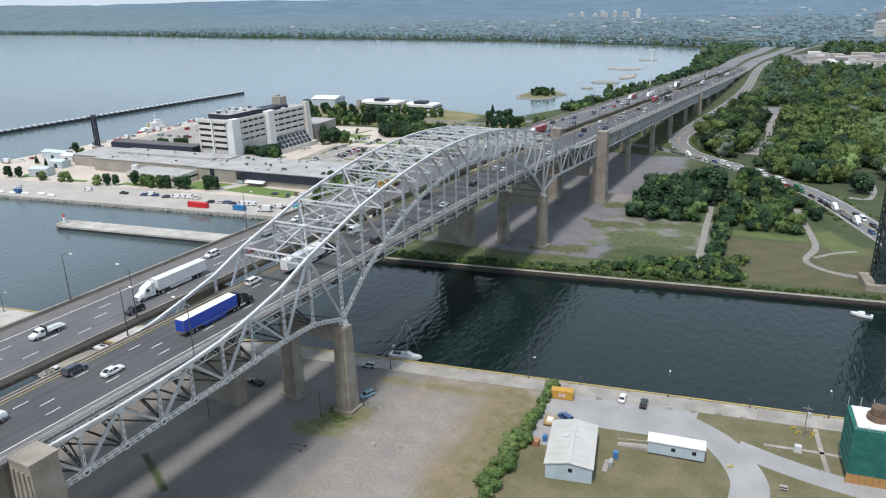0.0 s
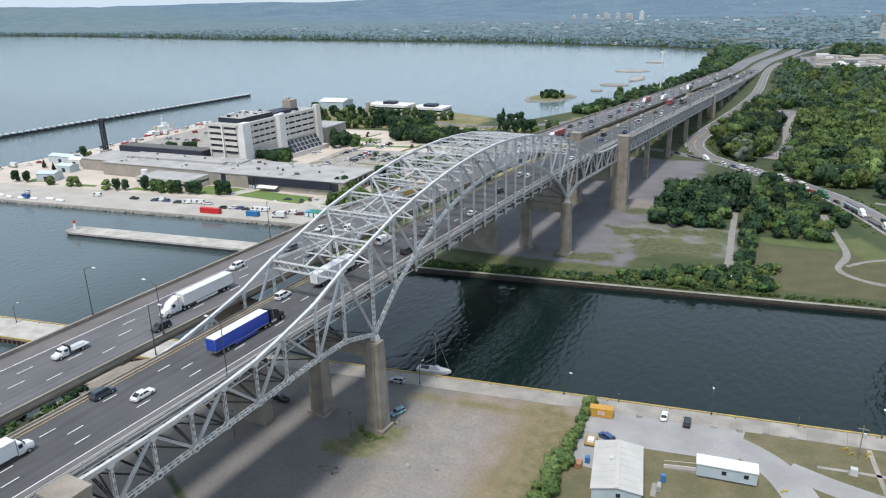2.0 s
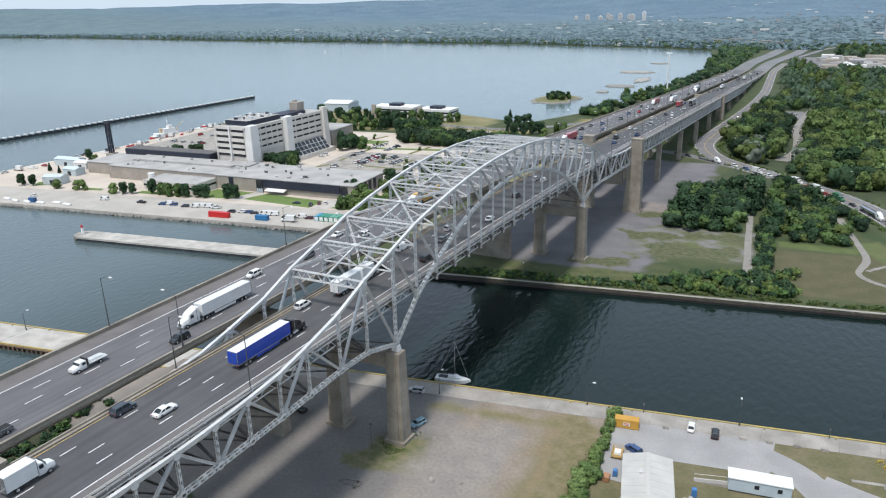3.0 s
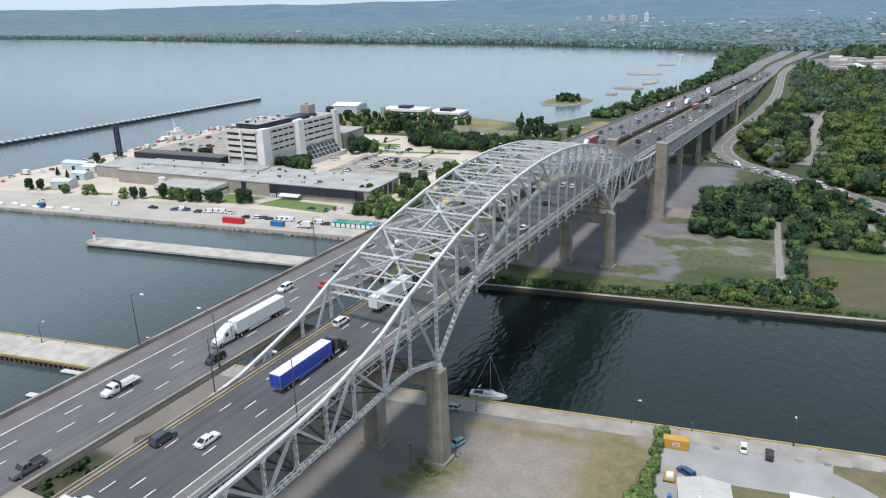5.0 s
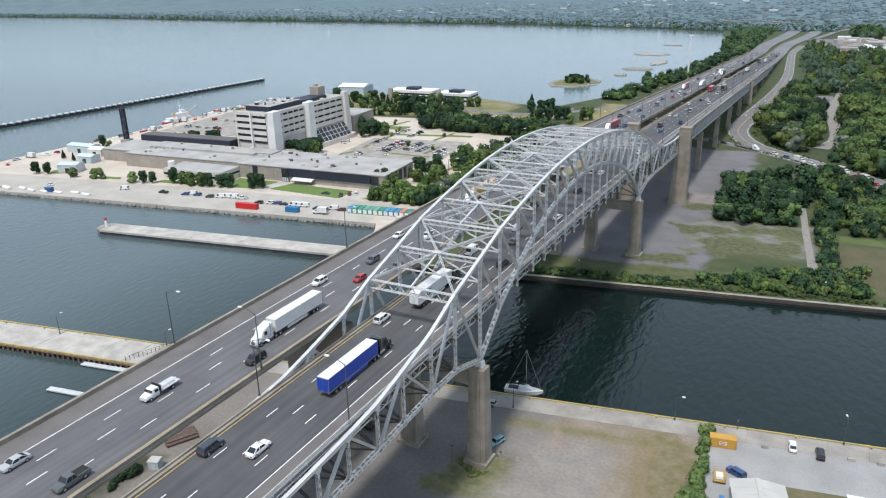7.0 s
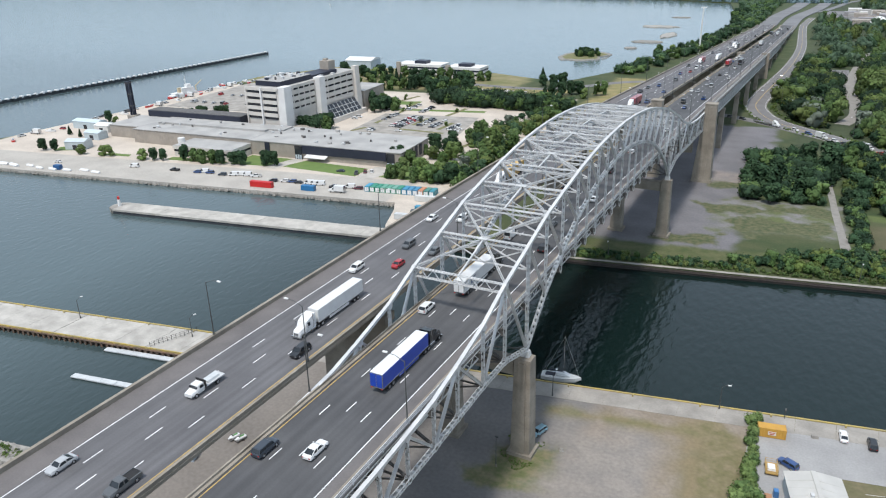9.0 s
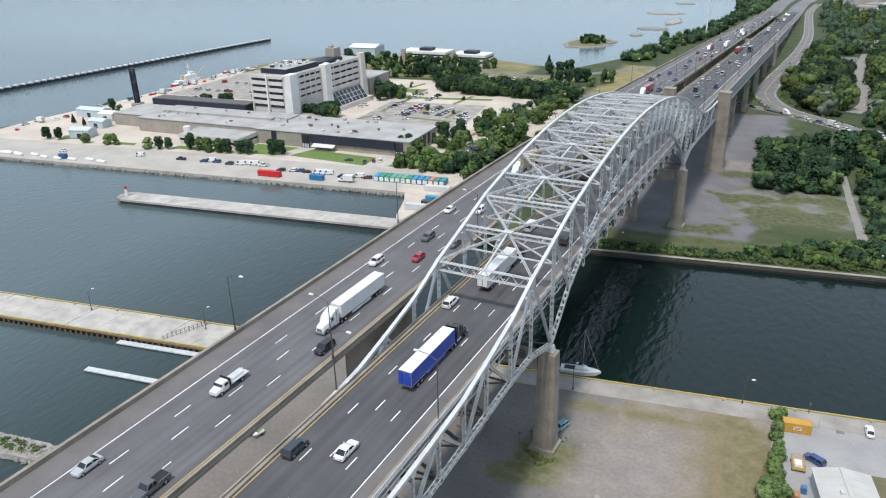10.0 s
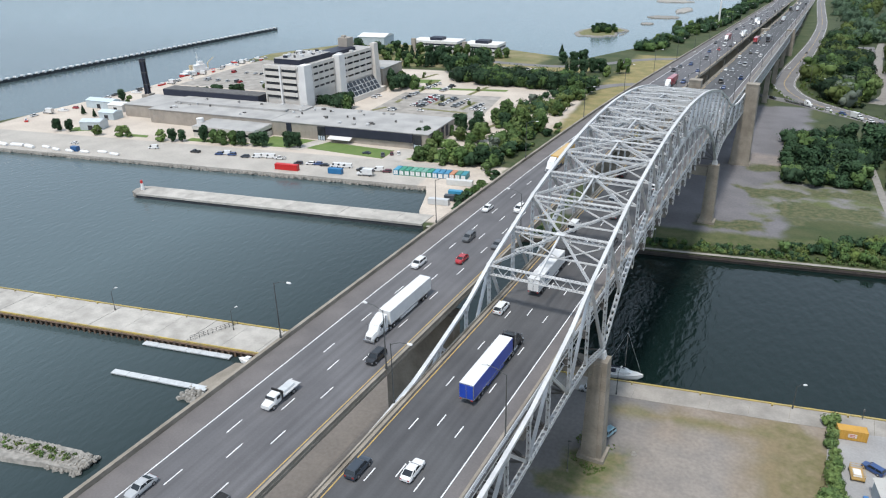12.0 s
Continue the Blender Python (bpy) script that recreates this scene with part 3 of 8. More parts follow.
# approach spans: deck trusses with piers going down to the far shore
approach = thing("approach_viaduct", "long grey steel approach spans of the highway on concrete bents", "bridge")
BENTS = [447, 515, 578, 640, 702, 764, 826, 888, 950, 1012, 1074]
spans = [NODES[-1][0] + 0.5] + BENTS
for s0, s1 in zip(spans[:-1], spans[1:]):
    for x in (-106.7, -127.3):
        tr = Mesh()
        n = 14
        dep = lambda y: min(7.5, max(2.0, deck(y) - 5.5))
        for k in range(n):
            ya, yb = s0 + (s1 - s0) * k / n, s0 + (s1 - s0) * (k + 1) / n
            za, zb, la, lb = deck(ya) - 1.0, deck(yb) - 1.0, deck(ya) - dep(ya), deck(yb) - dep(yb)
            tr.beam((x, ya, za), (x, yb, zb), 0.6, 0.6).beam((x, ya, la), (x, yb, lb), 0.6, 0.6)
            tr.beam((x, ya, la), (x, ya, za), 0.4, 0.4)
            tr.beam((x, ya, la if k % 2 else za), (x, yb, zb if k % 2 else lb), 0.4, 0.4)
        tagged(part("side_truss", tr, steel, approach), kind="stuff")
# Dark webs added inside the trusses to give the shaded look behind them.
for x in (-110.5, -117, -123.5):
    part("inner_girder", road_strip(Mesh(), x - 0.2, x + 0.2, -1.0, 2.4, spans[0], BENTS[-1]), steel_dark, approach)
for y in BENTS:
    tall = y in (702,)
    bent = Mesh()
    for x in (-107.0, -127.0):
        h = max(1.0, deck(y) - min(7.5, max(2.0, deck(y) - 5.5)) - 1.2)
        if tall:
            bent.box(x - 3.5, x + 3.5, y - 2, y + 2, -0.5, deck(y) + 1.5, 0.3)
        else:
            bent.box(x - 1.5, x + 1.5, y - 1.3, y + 1.3, -0.5, h, 0.2)
    bent.box(-128.5, -105.5, y - 1.0, y + 1.0, max(1.0, h - 1.5), h + 0.3)
    part("bent", bent, concrete, approach)

# ---- the girder bridge beside it ----
girder = thing("girder_bridge", "concrete box girder highway bridge beside the steel arch", "bridge")
part("deck_slab", road_strip(Mesh(), -157.2, -133.5, -0.06, 0.6), concrete, girder)
part("road_surface", road_strip(Mesh(), -151.6, -134.0, 0.0, 0.055), asphalt_deck, girder, "grey asphalt road surface")
part("shoulder", road_strip(Mesh(), -156.3, -151.6, 0.0, 0.055), asphalt_brown, girder, "wide brownish asphalt shoulder")
for x0, x1, top in ((-156.95, -156.4, 0.75), (-134.0, -133.6, 0.6)):
    part("parapet", road_strip(Mesh(), x0, x1, top, top + 0.65), concrete, girder)
    part("parapet_cap", road_strip(Mesh(), x0 - 0.06, x1 + 0.06, top + 0.1, 0.1), concrete, girder)
part("box_girder", road_strip(Mesh(), -145.0, -138.4, -0.64, 3.4), concrete, girder)
part("box_girder", road_strip(Mesh(), -154.2, -148.2, -0.64, 3.4), concrete, girder)
lane_paint([-151.4], START_Y, END_Y, line_white, girder)
lane_paint([-135.0], START_Y, END_Y, line_yellow, girder)
for x, first in ((-147.3, 76.7), (-143.3, 84.9), (-139.4, 77.6)):
    lane_dashes(x, first, girder, 3.5)
for y in (50, 131.5, 283, 372, 450, 520, 590, 660, 730, 800, 870, 940, 1010):
    h = deck(y) - 4.04
    if h > 1:
        pr = thing("girder_pier", "broad concrete wall pier under the girder bridge", "pier", "girder bridge piers")
        part("stem", Mesh().box(-152.5, -134.8, y - 1.8, y + 1.8, -0.5, h - 2.0, 0.3), concrete, pr)
        part("pier_cap", Mesh().box(-154.5, -134.6, y - 2.0, y + 2.0, h - 2.0, h), concrete, pr)


# ---- canal walls, piers and breakwater ----
quay_yellow = material("yellow_edge_paint", (0.46, 0.34, 0.09), (0.32, 0.26, 0.12), 2.0, 0.7, 0.0, 0.3, 0.25, 0.0)
pile_black = material("tarred_piling", (0.03, 0.035, 0.042), (0.05, 0.055, 0.062), 3.0, 0.8, 0.0, 0.4, 0.25, 0.1)
rust = material("rusty_sheet_pile", (0.16, 0.10, 0.065), (0.095, 0.07, 0.055), 1.5, 0.85, 0.0, 0.3, 0.35, 0.2)
lamp_steel = material("dark_iron", (0.07, 0.075, 0.075), (0.05, 0.052, 0.052), 1.0, 0.6, 0.3, 0.3, 0.1, 0.0)
rock = material("rock", (0.34, 0.32, 0.29), (0.22, 0.21, 0.19), 1.2, 0.9, 0.0, 0.3, 0.3, 0.3, tint=0.2)


def along(x0, x1, edge, w0, w1, z0, z1, mesh=None):
    """A strip that follows a canal edge, w0 to w1 metres inland of it (negative: towards the south)."""
    return (mesh or Mesh()).prism([(x0, edge(x0) + min(w0, w1)), (x1, edge(x1) + min(w0, w1)), (x1, edge(x1) + max(w0, w1)), (x0, edge(x0) + max(w0, w1))], z0, z1)


def slabs(name, label, edge, x0, x1, w0, w1, step, mat, z=0.06):
    """A row of cast concrete bays with open joints."""
    walk_ = thing(name, label, "quay", "", "structure")
    n = max(1, round((x1 - x0) / step))
    for k in range(n):
        a, b = x0 + (x1 - x0) * k / n + 0.025, x0 + (x1 - x0) * (k + 1) / n - 0.025
        part("slab", along(a, b, edge, w0, w1, -0.3, z + 0.015 * math.sin(k * 2.3)), mat, walk_)
    return walk_


quay_mat = material("quay_concrete", (0.35, 0.325, 0.292), (0.245, 0.228, 0.205), 6.0, 0.9, 0.0, 0.5, 0.18, 0.15, tint=0.03)
near_quay = slabs("quay_south", "pale concrete quay with a yellow painted edge", near_edge, -194, 120, -0.6, -7.2, 9, quay_mat)
part("edge_kerb", along(-330, 120, near_edge, 0.15, -0.35, -0.4, 0.2), quay_yellow, near_quay, "worn yellow painted kerb")
part("sheet_piling", along(-330, 120, near_edge, 0.35, 0.1, -6, -0.1), rust, near_quay)
far_quay = slabs("quay_north", "narrow weathered concrete canal edge with weeds behind", far_edge, -205, 140, 0.0, 1.5, 11, quay_mat)
wale = along(-205, 140, far_edge, -0.35, 0.0, -6, -0.5)
along(-205, 140, far_edge, -0.6, -0.3, -1.3, -0.9, wale)
part("sheet_piling", wale, material("dark_sheet_pile", (0.06, 0.047, 0.04), (0.035, 0.03, 0.028), 1.5, 0.85, 0.0, 0.3, 0.35, 0.2), far_quay)


pier_mat = material("pier_concrete", (0.46, 0.435, 0.395), (0.34, 0.32, 0.29), 5.0, 0.9, 0.0, 0.6, 0.16, 0.15, tint=0.06)
s_pier = thing("canal_pier_south", "long pale concrete pier with rusty sheet piling and yellow edges", "pier")
for k in range(12):
    a, b = -330 + 11.4 * k + 0.05, -330 + 11.4 * (k + 1) - 0.05
    part("slab", along(a, b, near_edge, -0.6, -13.5, -0.8, 0.05 + 0.02 * (k % 3)), pier_mat, s_pier)
part("core", along(-330.3, -193.5, near_edge, -0.4, -13.6, -7, -0.8), rust, s_pier)
part("edge_kerb", along(-330, -194, near_edge, -13.5, -13.9, -0.5, 0.2), quay_yellow, s_pier)
for k in range(68):
    x = -329 + 2.0 * k
    part("timber_fender", along(x, x + 0.7, near_edge, -13.9, -14.4, -3, -0.45), rust, s_pier)
part("waling", along(-330, -194, near_edge, -13.9, -14.5, -0.55, -0.3), rust, s_pier)


def n_pier_edge(x):
    return 222.5 + 0.163 * (x + 345)


n_pier = thing("canal_pier_north", "grey concrete pier with dark stained sides and a small light", "pier")
for k in range(11):
    a, b = -344 + 12.4 * k + 0.06, -344 + 12.4 * (k + 1) - 0.06
    part("slab", along(a, b, n_pier_edge, 0, 10.5, -0.6, 0.3 + 0.03 * (k % 2)), pier_mat, n_pier)
part("core", along(-345, -207, n_pier_edge, 0.3, 10.2, -7, -0.6), pile_black, n_pier)
part("head", Mesh().prism([(-344, 222.6), (-344, 233.2), (-347.5, 231.5), (-349, 227.8), (-347.5, 224)][::-1], -7, 0.35), quay_mat, n_pier)
red_paint = material("red_paint", (0.55, 0.03, 0.025), (0.45, 0.03, 0.025), 1.0, 0.45, 0.0, 0.2, 0.1, 0.0)
light = thing("harbour_light", "small white harbour light with a red top", "beacon")
part("tower", Mesh().tube((-344.5, 227.5, 0.3), (-344.5, 227.5, 3.6), 0.8, 0.6), paint_white, light)
part("lantern", Mesh().tube((-344.5, 227.5, 3.6), (-344.5, 227.5, 5.0), 0.6, 0.5), red_paint, light)

bw = thing("breakwater", "long dark sheet-pile breakwater with pale caps on the lake", "breakwater")
for k in range(84):
    y = 160 + 6.42 * k
    x = -672 + 0.035 * (y - 160)
    part("caisson", Mesh().box(x - 1.9, x + 1.9, y + 0.05, y + 6.37, -6, 0.1), pile_black, bw)
    part("timber_rail", Mesh().box(x + 1.5, x + 2.1, y + 0.05, y + 6.37, 0.1, 0.7), pile_black, bw)
    part("cap", Mesh().box(x - 1.2, x + 2.3, y + 2.2, y + 4.2, 0.1, 1.5), paint_white, bw)

# rocks and boat ramp on the west shore
rng = random.Random(4)
stones = Mesh()


def stone(mesh, x, y, z, r):
    n = 6
    a0 = rng.random() * 6
    low = [(x + r * rng.uniform(0.8, 1.2) * math.cos(a0 + i * 1.047), y + r * rng.uniform(0.8, 1.2) * math.sin(a0 + i * 1.047), z - r * 0.5) for i in range(n)]
    high = [(x + (p[0] - x) * 0.55 + rng.uniform(-0.1, 0.1) * r, y + (p[1] - y) * 0.55, z + r * rng.uniform(0.4, 0.7)) for p in low]
    mesh.hexa(low, high)


spit = [(-207.6, 90.2), (-208.6, 93), (-213.5, 94.2), (-226.6, 91.2), (-236, 88.4), (-252, 83), (-249, 76), (-227, 81.6), (-218, 84.6), (-210, 86.6)]
spit_mid = (-221.0, 88.4)
tagged(part("rock_spit", Mesh().hexa([(x, y, -6) for x, y in spit], [(spit_mid[0] + (x - spit_mid[0]) * 0.9, spit_mid[1] + (y - spit_mid[1]) * 0.72, -0.9) for x, y in spit]), rock), "low spit of piled grey rubble reaching into the water", "spit", "", "structure")
for _ in range(1300):
    t = rng.random()
    x = -208.6 - 32 * t
    y = 90.2 - 4.8 * t - 0.06 * max(0, -226 - x) + rng.uniform(-3.4, 3.4)
    edge = abs(y - (90.2 - 4.8 * t)) / 3.4
    stone(stones, x, y, -0.75 - 1.0 * edge ** 2, rng.uniform(0.22, 0.62))
for _ in range(60):
    stone(stones, -208.5 + rng.gauss(0, 1.4), rng.uniform(118.5, 123.5), rng.uniform(-2.0, -1.2), rng.uniform(0.4, 0.9))
for _ in range(1100):
    t = rng.random()
    stone(stones, -530 + 302 * t, 236.6 + 49.3 * t + rng.gauss(-0.2, 0.5), rng.uniform(-2.0, -0.7), rng.uniform(0.3, 0.7))
tagged(part("shore_rocks", stones, rock), "grey armour stones along the water's edge", "rocks", "", "stuff")
ramp = part("boat_ramp", Mesh().hexa([(-213, 125, -3.2), (-198, 124, -0.6), (-195, 139, -0.6), (-211, 138, -3.2)], [(-213, 125, -2.4), (-198, 124, 0.08), (-195, 139, 0.08), (-211, 138, -2.4)]), concrete)
tagged(ramp, "concrete boat launching ramp into the water", "ramp", "", "structure")
float_mat = material("dock_deck", (0.55, 0.57, 0.58), (0.46, 0.48, 0.49), 2.0, 0.6, 0.0, 0.4, 0.1, 0.05)
for (x0, y0), (x1, y1) in (((-240, 134), (-211, 139.2)), ((-236, 119.5), (-206, 124.6))):
    dock = thing("floating_dock", "long pale grey floating dock beside the boat ramp", "dock", "floating docks")
    n = 6
    for k in range(n):
        a, b = Vector((x0, y0, -1.55)).lerp(Vector((x1, y1, -1.55)), (k + 0.01) / n), Vector((x0, y0, -1.55)).lerp(Vector((x1, y1, -1.55)), (k + 0.99) / n)
        part("pontoon", Mesh().beam(a, b, 1.9, 0.35), float_mat, dock)
        part("float", Mesh().beam(a, b, 1.5, 0.6, off=-0.4), steel_dark, dock)


fence = thing("pier_fence", "dark iron fence across the concrete pier", "fence")
for k in range(12):
    x = -226 + 0.55 * k
    y = near_edge(x) - 13 + 1.1 * k
    part("post", Mesh().box(x - 0.05, x + 0.05, y - 0.05, y + 0.05, 0.05, 1.7), lamp_steel, fence)
for z in (0.5, 1.1, 1.65):
    part("rail", Mesh().beam((-226, near_edge(-226) - 13, z), (-219.95, near_edge(-219.95) - 0.9, z), 0.05, 0.05), lamp_steel, fence)
for k in range(26):
    x = -320 + 16.5 * k
    bol = thing("bollard", "short yellow mooring bollard on the quay edge", "bollard", "quay bollards", m=pose(x, near_edge(x) - 1.2, 0.05))
    part("post", Mesh().tube((0, 0, 0), (0, 0, 0.5), 0.2, 0.17, 10), quay_yellow, bol)
    part("cap", Mesh().tube((0, 0, 0.5), (0, 0, 0.62), 0.3, 0.24, 10), quay_yellow, bol)

# ---- lamps ----
lamp_mat = material("lamp_steel", (0.11, 0.115, 0.112), (0.08, 0.083, 0.082), 1.0, 0.55, 0.4, 0.3, 0.1, 0.0)


def street_lamp(height=11.5, reach=3.2, tip=paint_white):
    ob = thing("street_lamp", "tall thin grey street lamp with one curved arm", "street lamp", "bridge and quay lamps")
    part("base_box", Mesh().tube((0, 0, 0), (0, 0, 0.7), 0.24, 0.2), lamp_mat, ob)
    part("pole", Mesh().tube((0, 0, 0.5), (0, 0, height), 0.13, 0.075), lamp_mat, ob)
    part("arm", Mesh().tube((0, 0, height - 0.2), (reach * 0.5, 0, height + 0.55), 0.06, 0.05, 6).tube((reach * 0.5, 0, height + 0.55), (reach, 0, height + 0.75), 0.05, 0.05, 6), lamp_mat, ob)
    part("lamp_head", Mesh().box(reach - 0.15, reach + 0.75, -0.2, 0.2, height + 0.65, height + 0.85, 0.05), tip, ob)
    return ob


lamp = street_lamp()
lamp.matrix_basis = pose(-108.1, 94, deck(94) + 0.12, 0, 0, 180)
for x, y0, turn in ((-108.1, 94, 180), (-127.6, 94, 0), (-133.6, 101.5, 180), (-156.7, 101.5, 0)):
    for k in range(-1, 15):
        y = y0 + 62.0 * k
        if not (x == -108.1 and k == 0) and not (x in (-108.1, -127.6) and 125 < y < 315):
            copy_thing(lamp, pose(x, y, deck(y) + (0.84 if x < -150 else 0.69 if x < -128 else 0.12), 0, 0, turn))
for x, y, turn in ((-1.4, 464, 225), (-38, 503, 225), (-72, 545, 205), (22, 428, 235), (-84, 590, 180), (-82, 640, 180)):
    copy_thing(lamp, pose(x, y, 0, 0, 0, turn))
quay_lamp = street_lamp(6.5, 1.4)
quay_lamp.matrix_basis = pose(-68, near_edge(-68) - 1.0, 0, 0, 0, 10)
for x, y, turn in ((-108, near_edge(-108) - 6.5, 80), (-29, near_edge(-29) - 1.0, 100), (11, near_edge(11) - 1.2, 100), (-312, near_edge(-312) - 4, 60), (-262, near_edge(-262) - 3, 70),
                   (-219, near_edge(-219) - 4, 60), (-120, far_edge(-120) + 4, -90), (-36, far_edge(-36) + 4, -90)):
    copy_thing(quay_lamp, pose(x, y, 0.05, 0, 0, turn))
for x, y in ((-53, near_edge(-53) - 1.2), (-8, near_edge(-8) - 1.4)):
    post = thing("mooring_light", "short dark post light on the quay", "lamp", "quay posts", m=pose(x, y, 0.05))
    part("post", Mesh().tube((0, 0, 0), (0, 0, 2.4), 0.08), lamp_mat, post)
    part("lantern", Mesh().box(-0.2, 0.2, -0.2, 0.2, 2.4, 2.9, 0.06), steel_dark, post)

# ---- the yard on the south side ----
yard = thing("yard_paving", "pale grey worn asphalt yard and drives", "paving", "", "structure")
yard_mat = material("yard_asphalt", (0.33, 0.325, 0.32), (0.27, 0.265, 0.262), 9.0, 0.9, 0.0, 0.5, 0.18, 0.1)
part("lot", along(-60, -20, near_edge, -7.0, -22, -0.2, 0.05), yard_mat, yard)
part("lot", Mesh().prism([(-59.5, 150), (-49.5, 150), (-49.5, 165), (-59.5, 164)], -0.2, 0.045), yard_mat, yard)
l, r, _ = ribbon([(-24, 176), (-13, 170), (-5, 158), (-4, 146), (-4, 120), (-4, 60)], 4.2)
part("drive", band(Mesh(), l, r, 0.06, 0.2), yard_mat, yard)
l, r, _ = ribbon([(-9, 170), (2, 166.8), (14, 165), (30, 165), (60, 170)], 3.3)
part("drive", band(Mesh(), l, r, 0.07, 0.2), yard_mat, yard)
for pts, w in (([(-3, 174), (8, 176), (18, 177)], 0.5), ([(8.1, 187), (9.8, 177), (11.4, 168.5)], 0.55), ([(-36, 151), (-35.6, 146)], 0.6)):
    l, r, _ = ribbon(pts, w)
    part("footpath", band(Mesh(), l, r, 0.08, 0.2), quay_mat, yard)

metal_white = material("white_sheet_metal", (0.5, 0.485, 0.455), (0.44, 0.428, 0.40), 4.0, 0.45, 0.0, 0.5, 0.06, 0.0)
metal_blue = material("pale_blue_siding", (0.44, 0.50, 0.54), (0.38, 0.44, 0.48), 3.0, 0.55, 0.0, 0.4, 0.08, 0.1)
window_dark = glassy("dark_window_glass", (0.018, 0.021, 0.026))


def shed(w, d, h, ridge, label, m):
    """A low gabled sheet-metal shed with seams, a vent and a window in its end wall."""
    ob = thing("shed", label, "shed", m=m)
    part("body", Mesh().box(-w / 2, w / 2, -d / 2, d / 2, 0, h).hexa([(-w / 2, -d / 2, h), (w / 2, -d / 2, h), (0, -d / 2, h + ridge)], [(-w / 2, d / 2, h), (w / 2, d / 2, h), (0, d / 2, h + ridge)]), metal_blue, ob)
    for s in (-1, 1):
        part("roof", Mesh().hexa([(s * (w / 2 + 0.35), -d / 2 - 0.3, h - 0.05), (0, -d / 2 - 0.3, h + ridge + 0.08), (0, -d / 2 - 0.3, h + ridge + 0.2), (s * (w / 2 + 0.35), -d / 2 - 0.3, h + 0.07)],
                                 [(s * (w / 2 + 0.35), d / 2 + 0.3, h - 0.05), (0, d / 2 + 0.3, h + ridge + 0.08), (0, d / 2 + 0.3, h + ridge + 0.2), (s * (w / 2 + 0.35), d / 2 + 0.3, h + 0.07)]), metal_white, ob)
    for k in range(int(d / 2.4)):
        y = -d / 2 + 1.2 + 2.4 * k
        part("roof_seam", Mesh().beam((-w / 2, y, h + 0.12), (0, y, h + ridge + 0.25), 0.07, 0.06).beam((0, y, h + ridge + 0.25), (w / 2, y, h + 0.12), 0.07, 0.06), metal_white, ob)
    part("ridge_vent", Mesh().box(-0.5, 0.5, -d / 2 - 0.2, d / 2 + 0.2, h + ridge + 0.12, h + ridge + 0.3), metal_white, ob)
    part("roof_vent", Mesh().box(-1.9, -1.2, 1, 2.0, h + ridge - 0.15, h + ridge + 0.45), steel, ob)
    part("window", Mesh().box(-0.1, 0.9, -d / 2 - 0.05, -d / 2 + 0.05, h - 1.6, h - 0.6), window_dark, ob)
    return ob


shed(10.8, 18.4, 4.0, 0.9, "pale blue metal shed with a white low-pitched roof", pose(-44.2, 147.9, 0, 0, 0, 13))
trailer = thing("site_trailer", "long white site trailer with small windows and a ramp", "trailer", m=pose(-21.8, 160.4, 0, 0, 0, 8))
part("body", Mesh().box(-6.6, 6.6, -1.9, 1.9, 0.5, 3.6), metal_blue, trailer)
part("roof", Mesh().box(-6.8, 6.8, -2.1, 2.1, 3.6, 3.85), paint_white, trailer)
part("skirt", Mesh().box(-6.4, 6.4, -1.7, 1.7, 0, 0.5), steel_dark, trailer)
for x in (-0.6, 4.2):
    part("window", Mesh().box(x - 0.5, x + 0.5, -1.96, -1.88, 1.8, 2.8), window_dark, trailer)
part("ramp", Mesh().hexa([(-14, -0.8, 0), (-6.6, -0.8, 0), (-6.6, 0.8, 0), (-14, 0.8, 0)], [(-14, -0.8, 0.15), (-6.6, -0.8, 0.8), (-6.6, 0.8, 0.8), (-14, 0.8, 0.15)]), quay_mat, trailer)
part("ramp_rail", Mesh().beam((-14, -0.85, 1.1), (-6.6, -0.85, 1.8), 0.06, 0.06).beam((-14, 0.85, 1.1), (-6.6, 0.85, 1.8), 0.06, 0.06), paint_white, trailer)

paints = {}


def paint(c, name="paint"):
    if c not in paints:
        paints[c] = material(name, c, tuple(v * 0.88 for v in c), 2.0, 0.4, 0.0, 0.3, 0.06, 0.0)
    return paints[c]


def container(label, colour, m, w=2.45, d=6.1, h=2.6):
    ob = thing("shipping_container", label, "container", m=m)
    n = int(d / 0.3)
    ys = [-d / 2 + d * k / n for k in range(n + 1)]
    right = [(w / 2 - 0.05 * (k // 1 % 2), y) for k, y in enumerate(ys)]
    body = Mesh().prism(right + [(-x, y) for x, y in reversed(right)], 0.12, h)
    part("body", body, paint(colour), ob)
    for s in (-1, 1):
        part("end_frame", Mesh().box(-w / 2 - 0.06, w / 2 + 0.06, s * d / 2 - 0.06, s * d / 2 + 0.06, 0, h + 0.05), paint(tuple(v * 0.85 for v in colour)), ob)
    return ob


orange = container("orange-yellow steel container with a pale sign", (0.55, 0.30, 0.05), pose(-55.4, 173.8, 0.05, 0, 0, 100))
part("sign", Mesh().box(-1.31, -1.28, -0.9, 0.9, 0.9, 1.9), paint((0.7, 0.66, 0.6)), orange, "pale sign panel with red bars")
part("sign_bar", Mesh().box(-1.33, -1.3, -0.7, 0.7, 1.5, 1.7).box(-1.33, -1.3, -0.5, 0.5, 1.1, 1.3), paint((0.5, 0.06, 0.04)), orange)

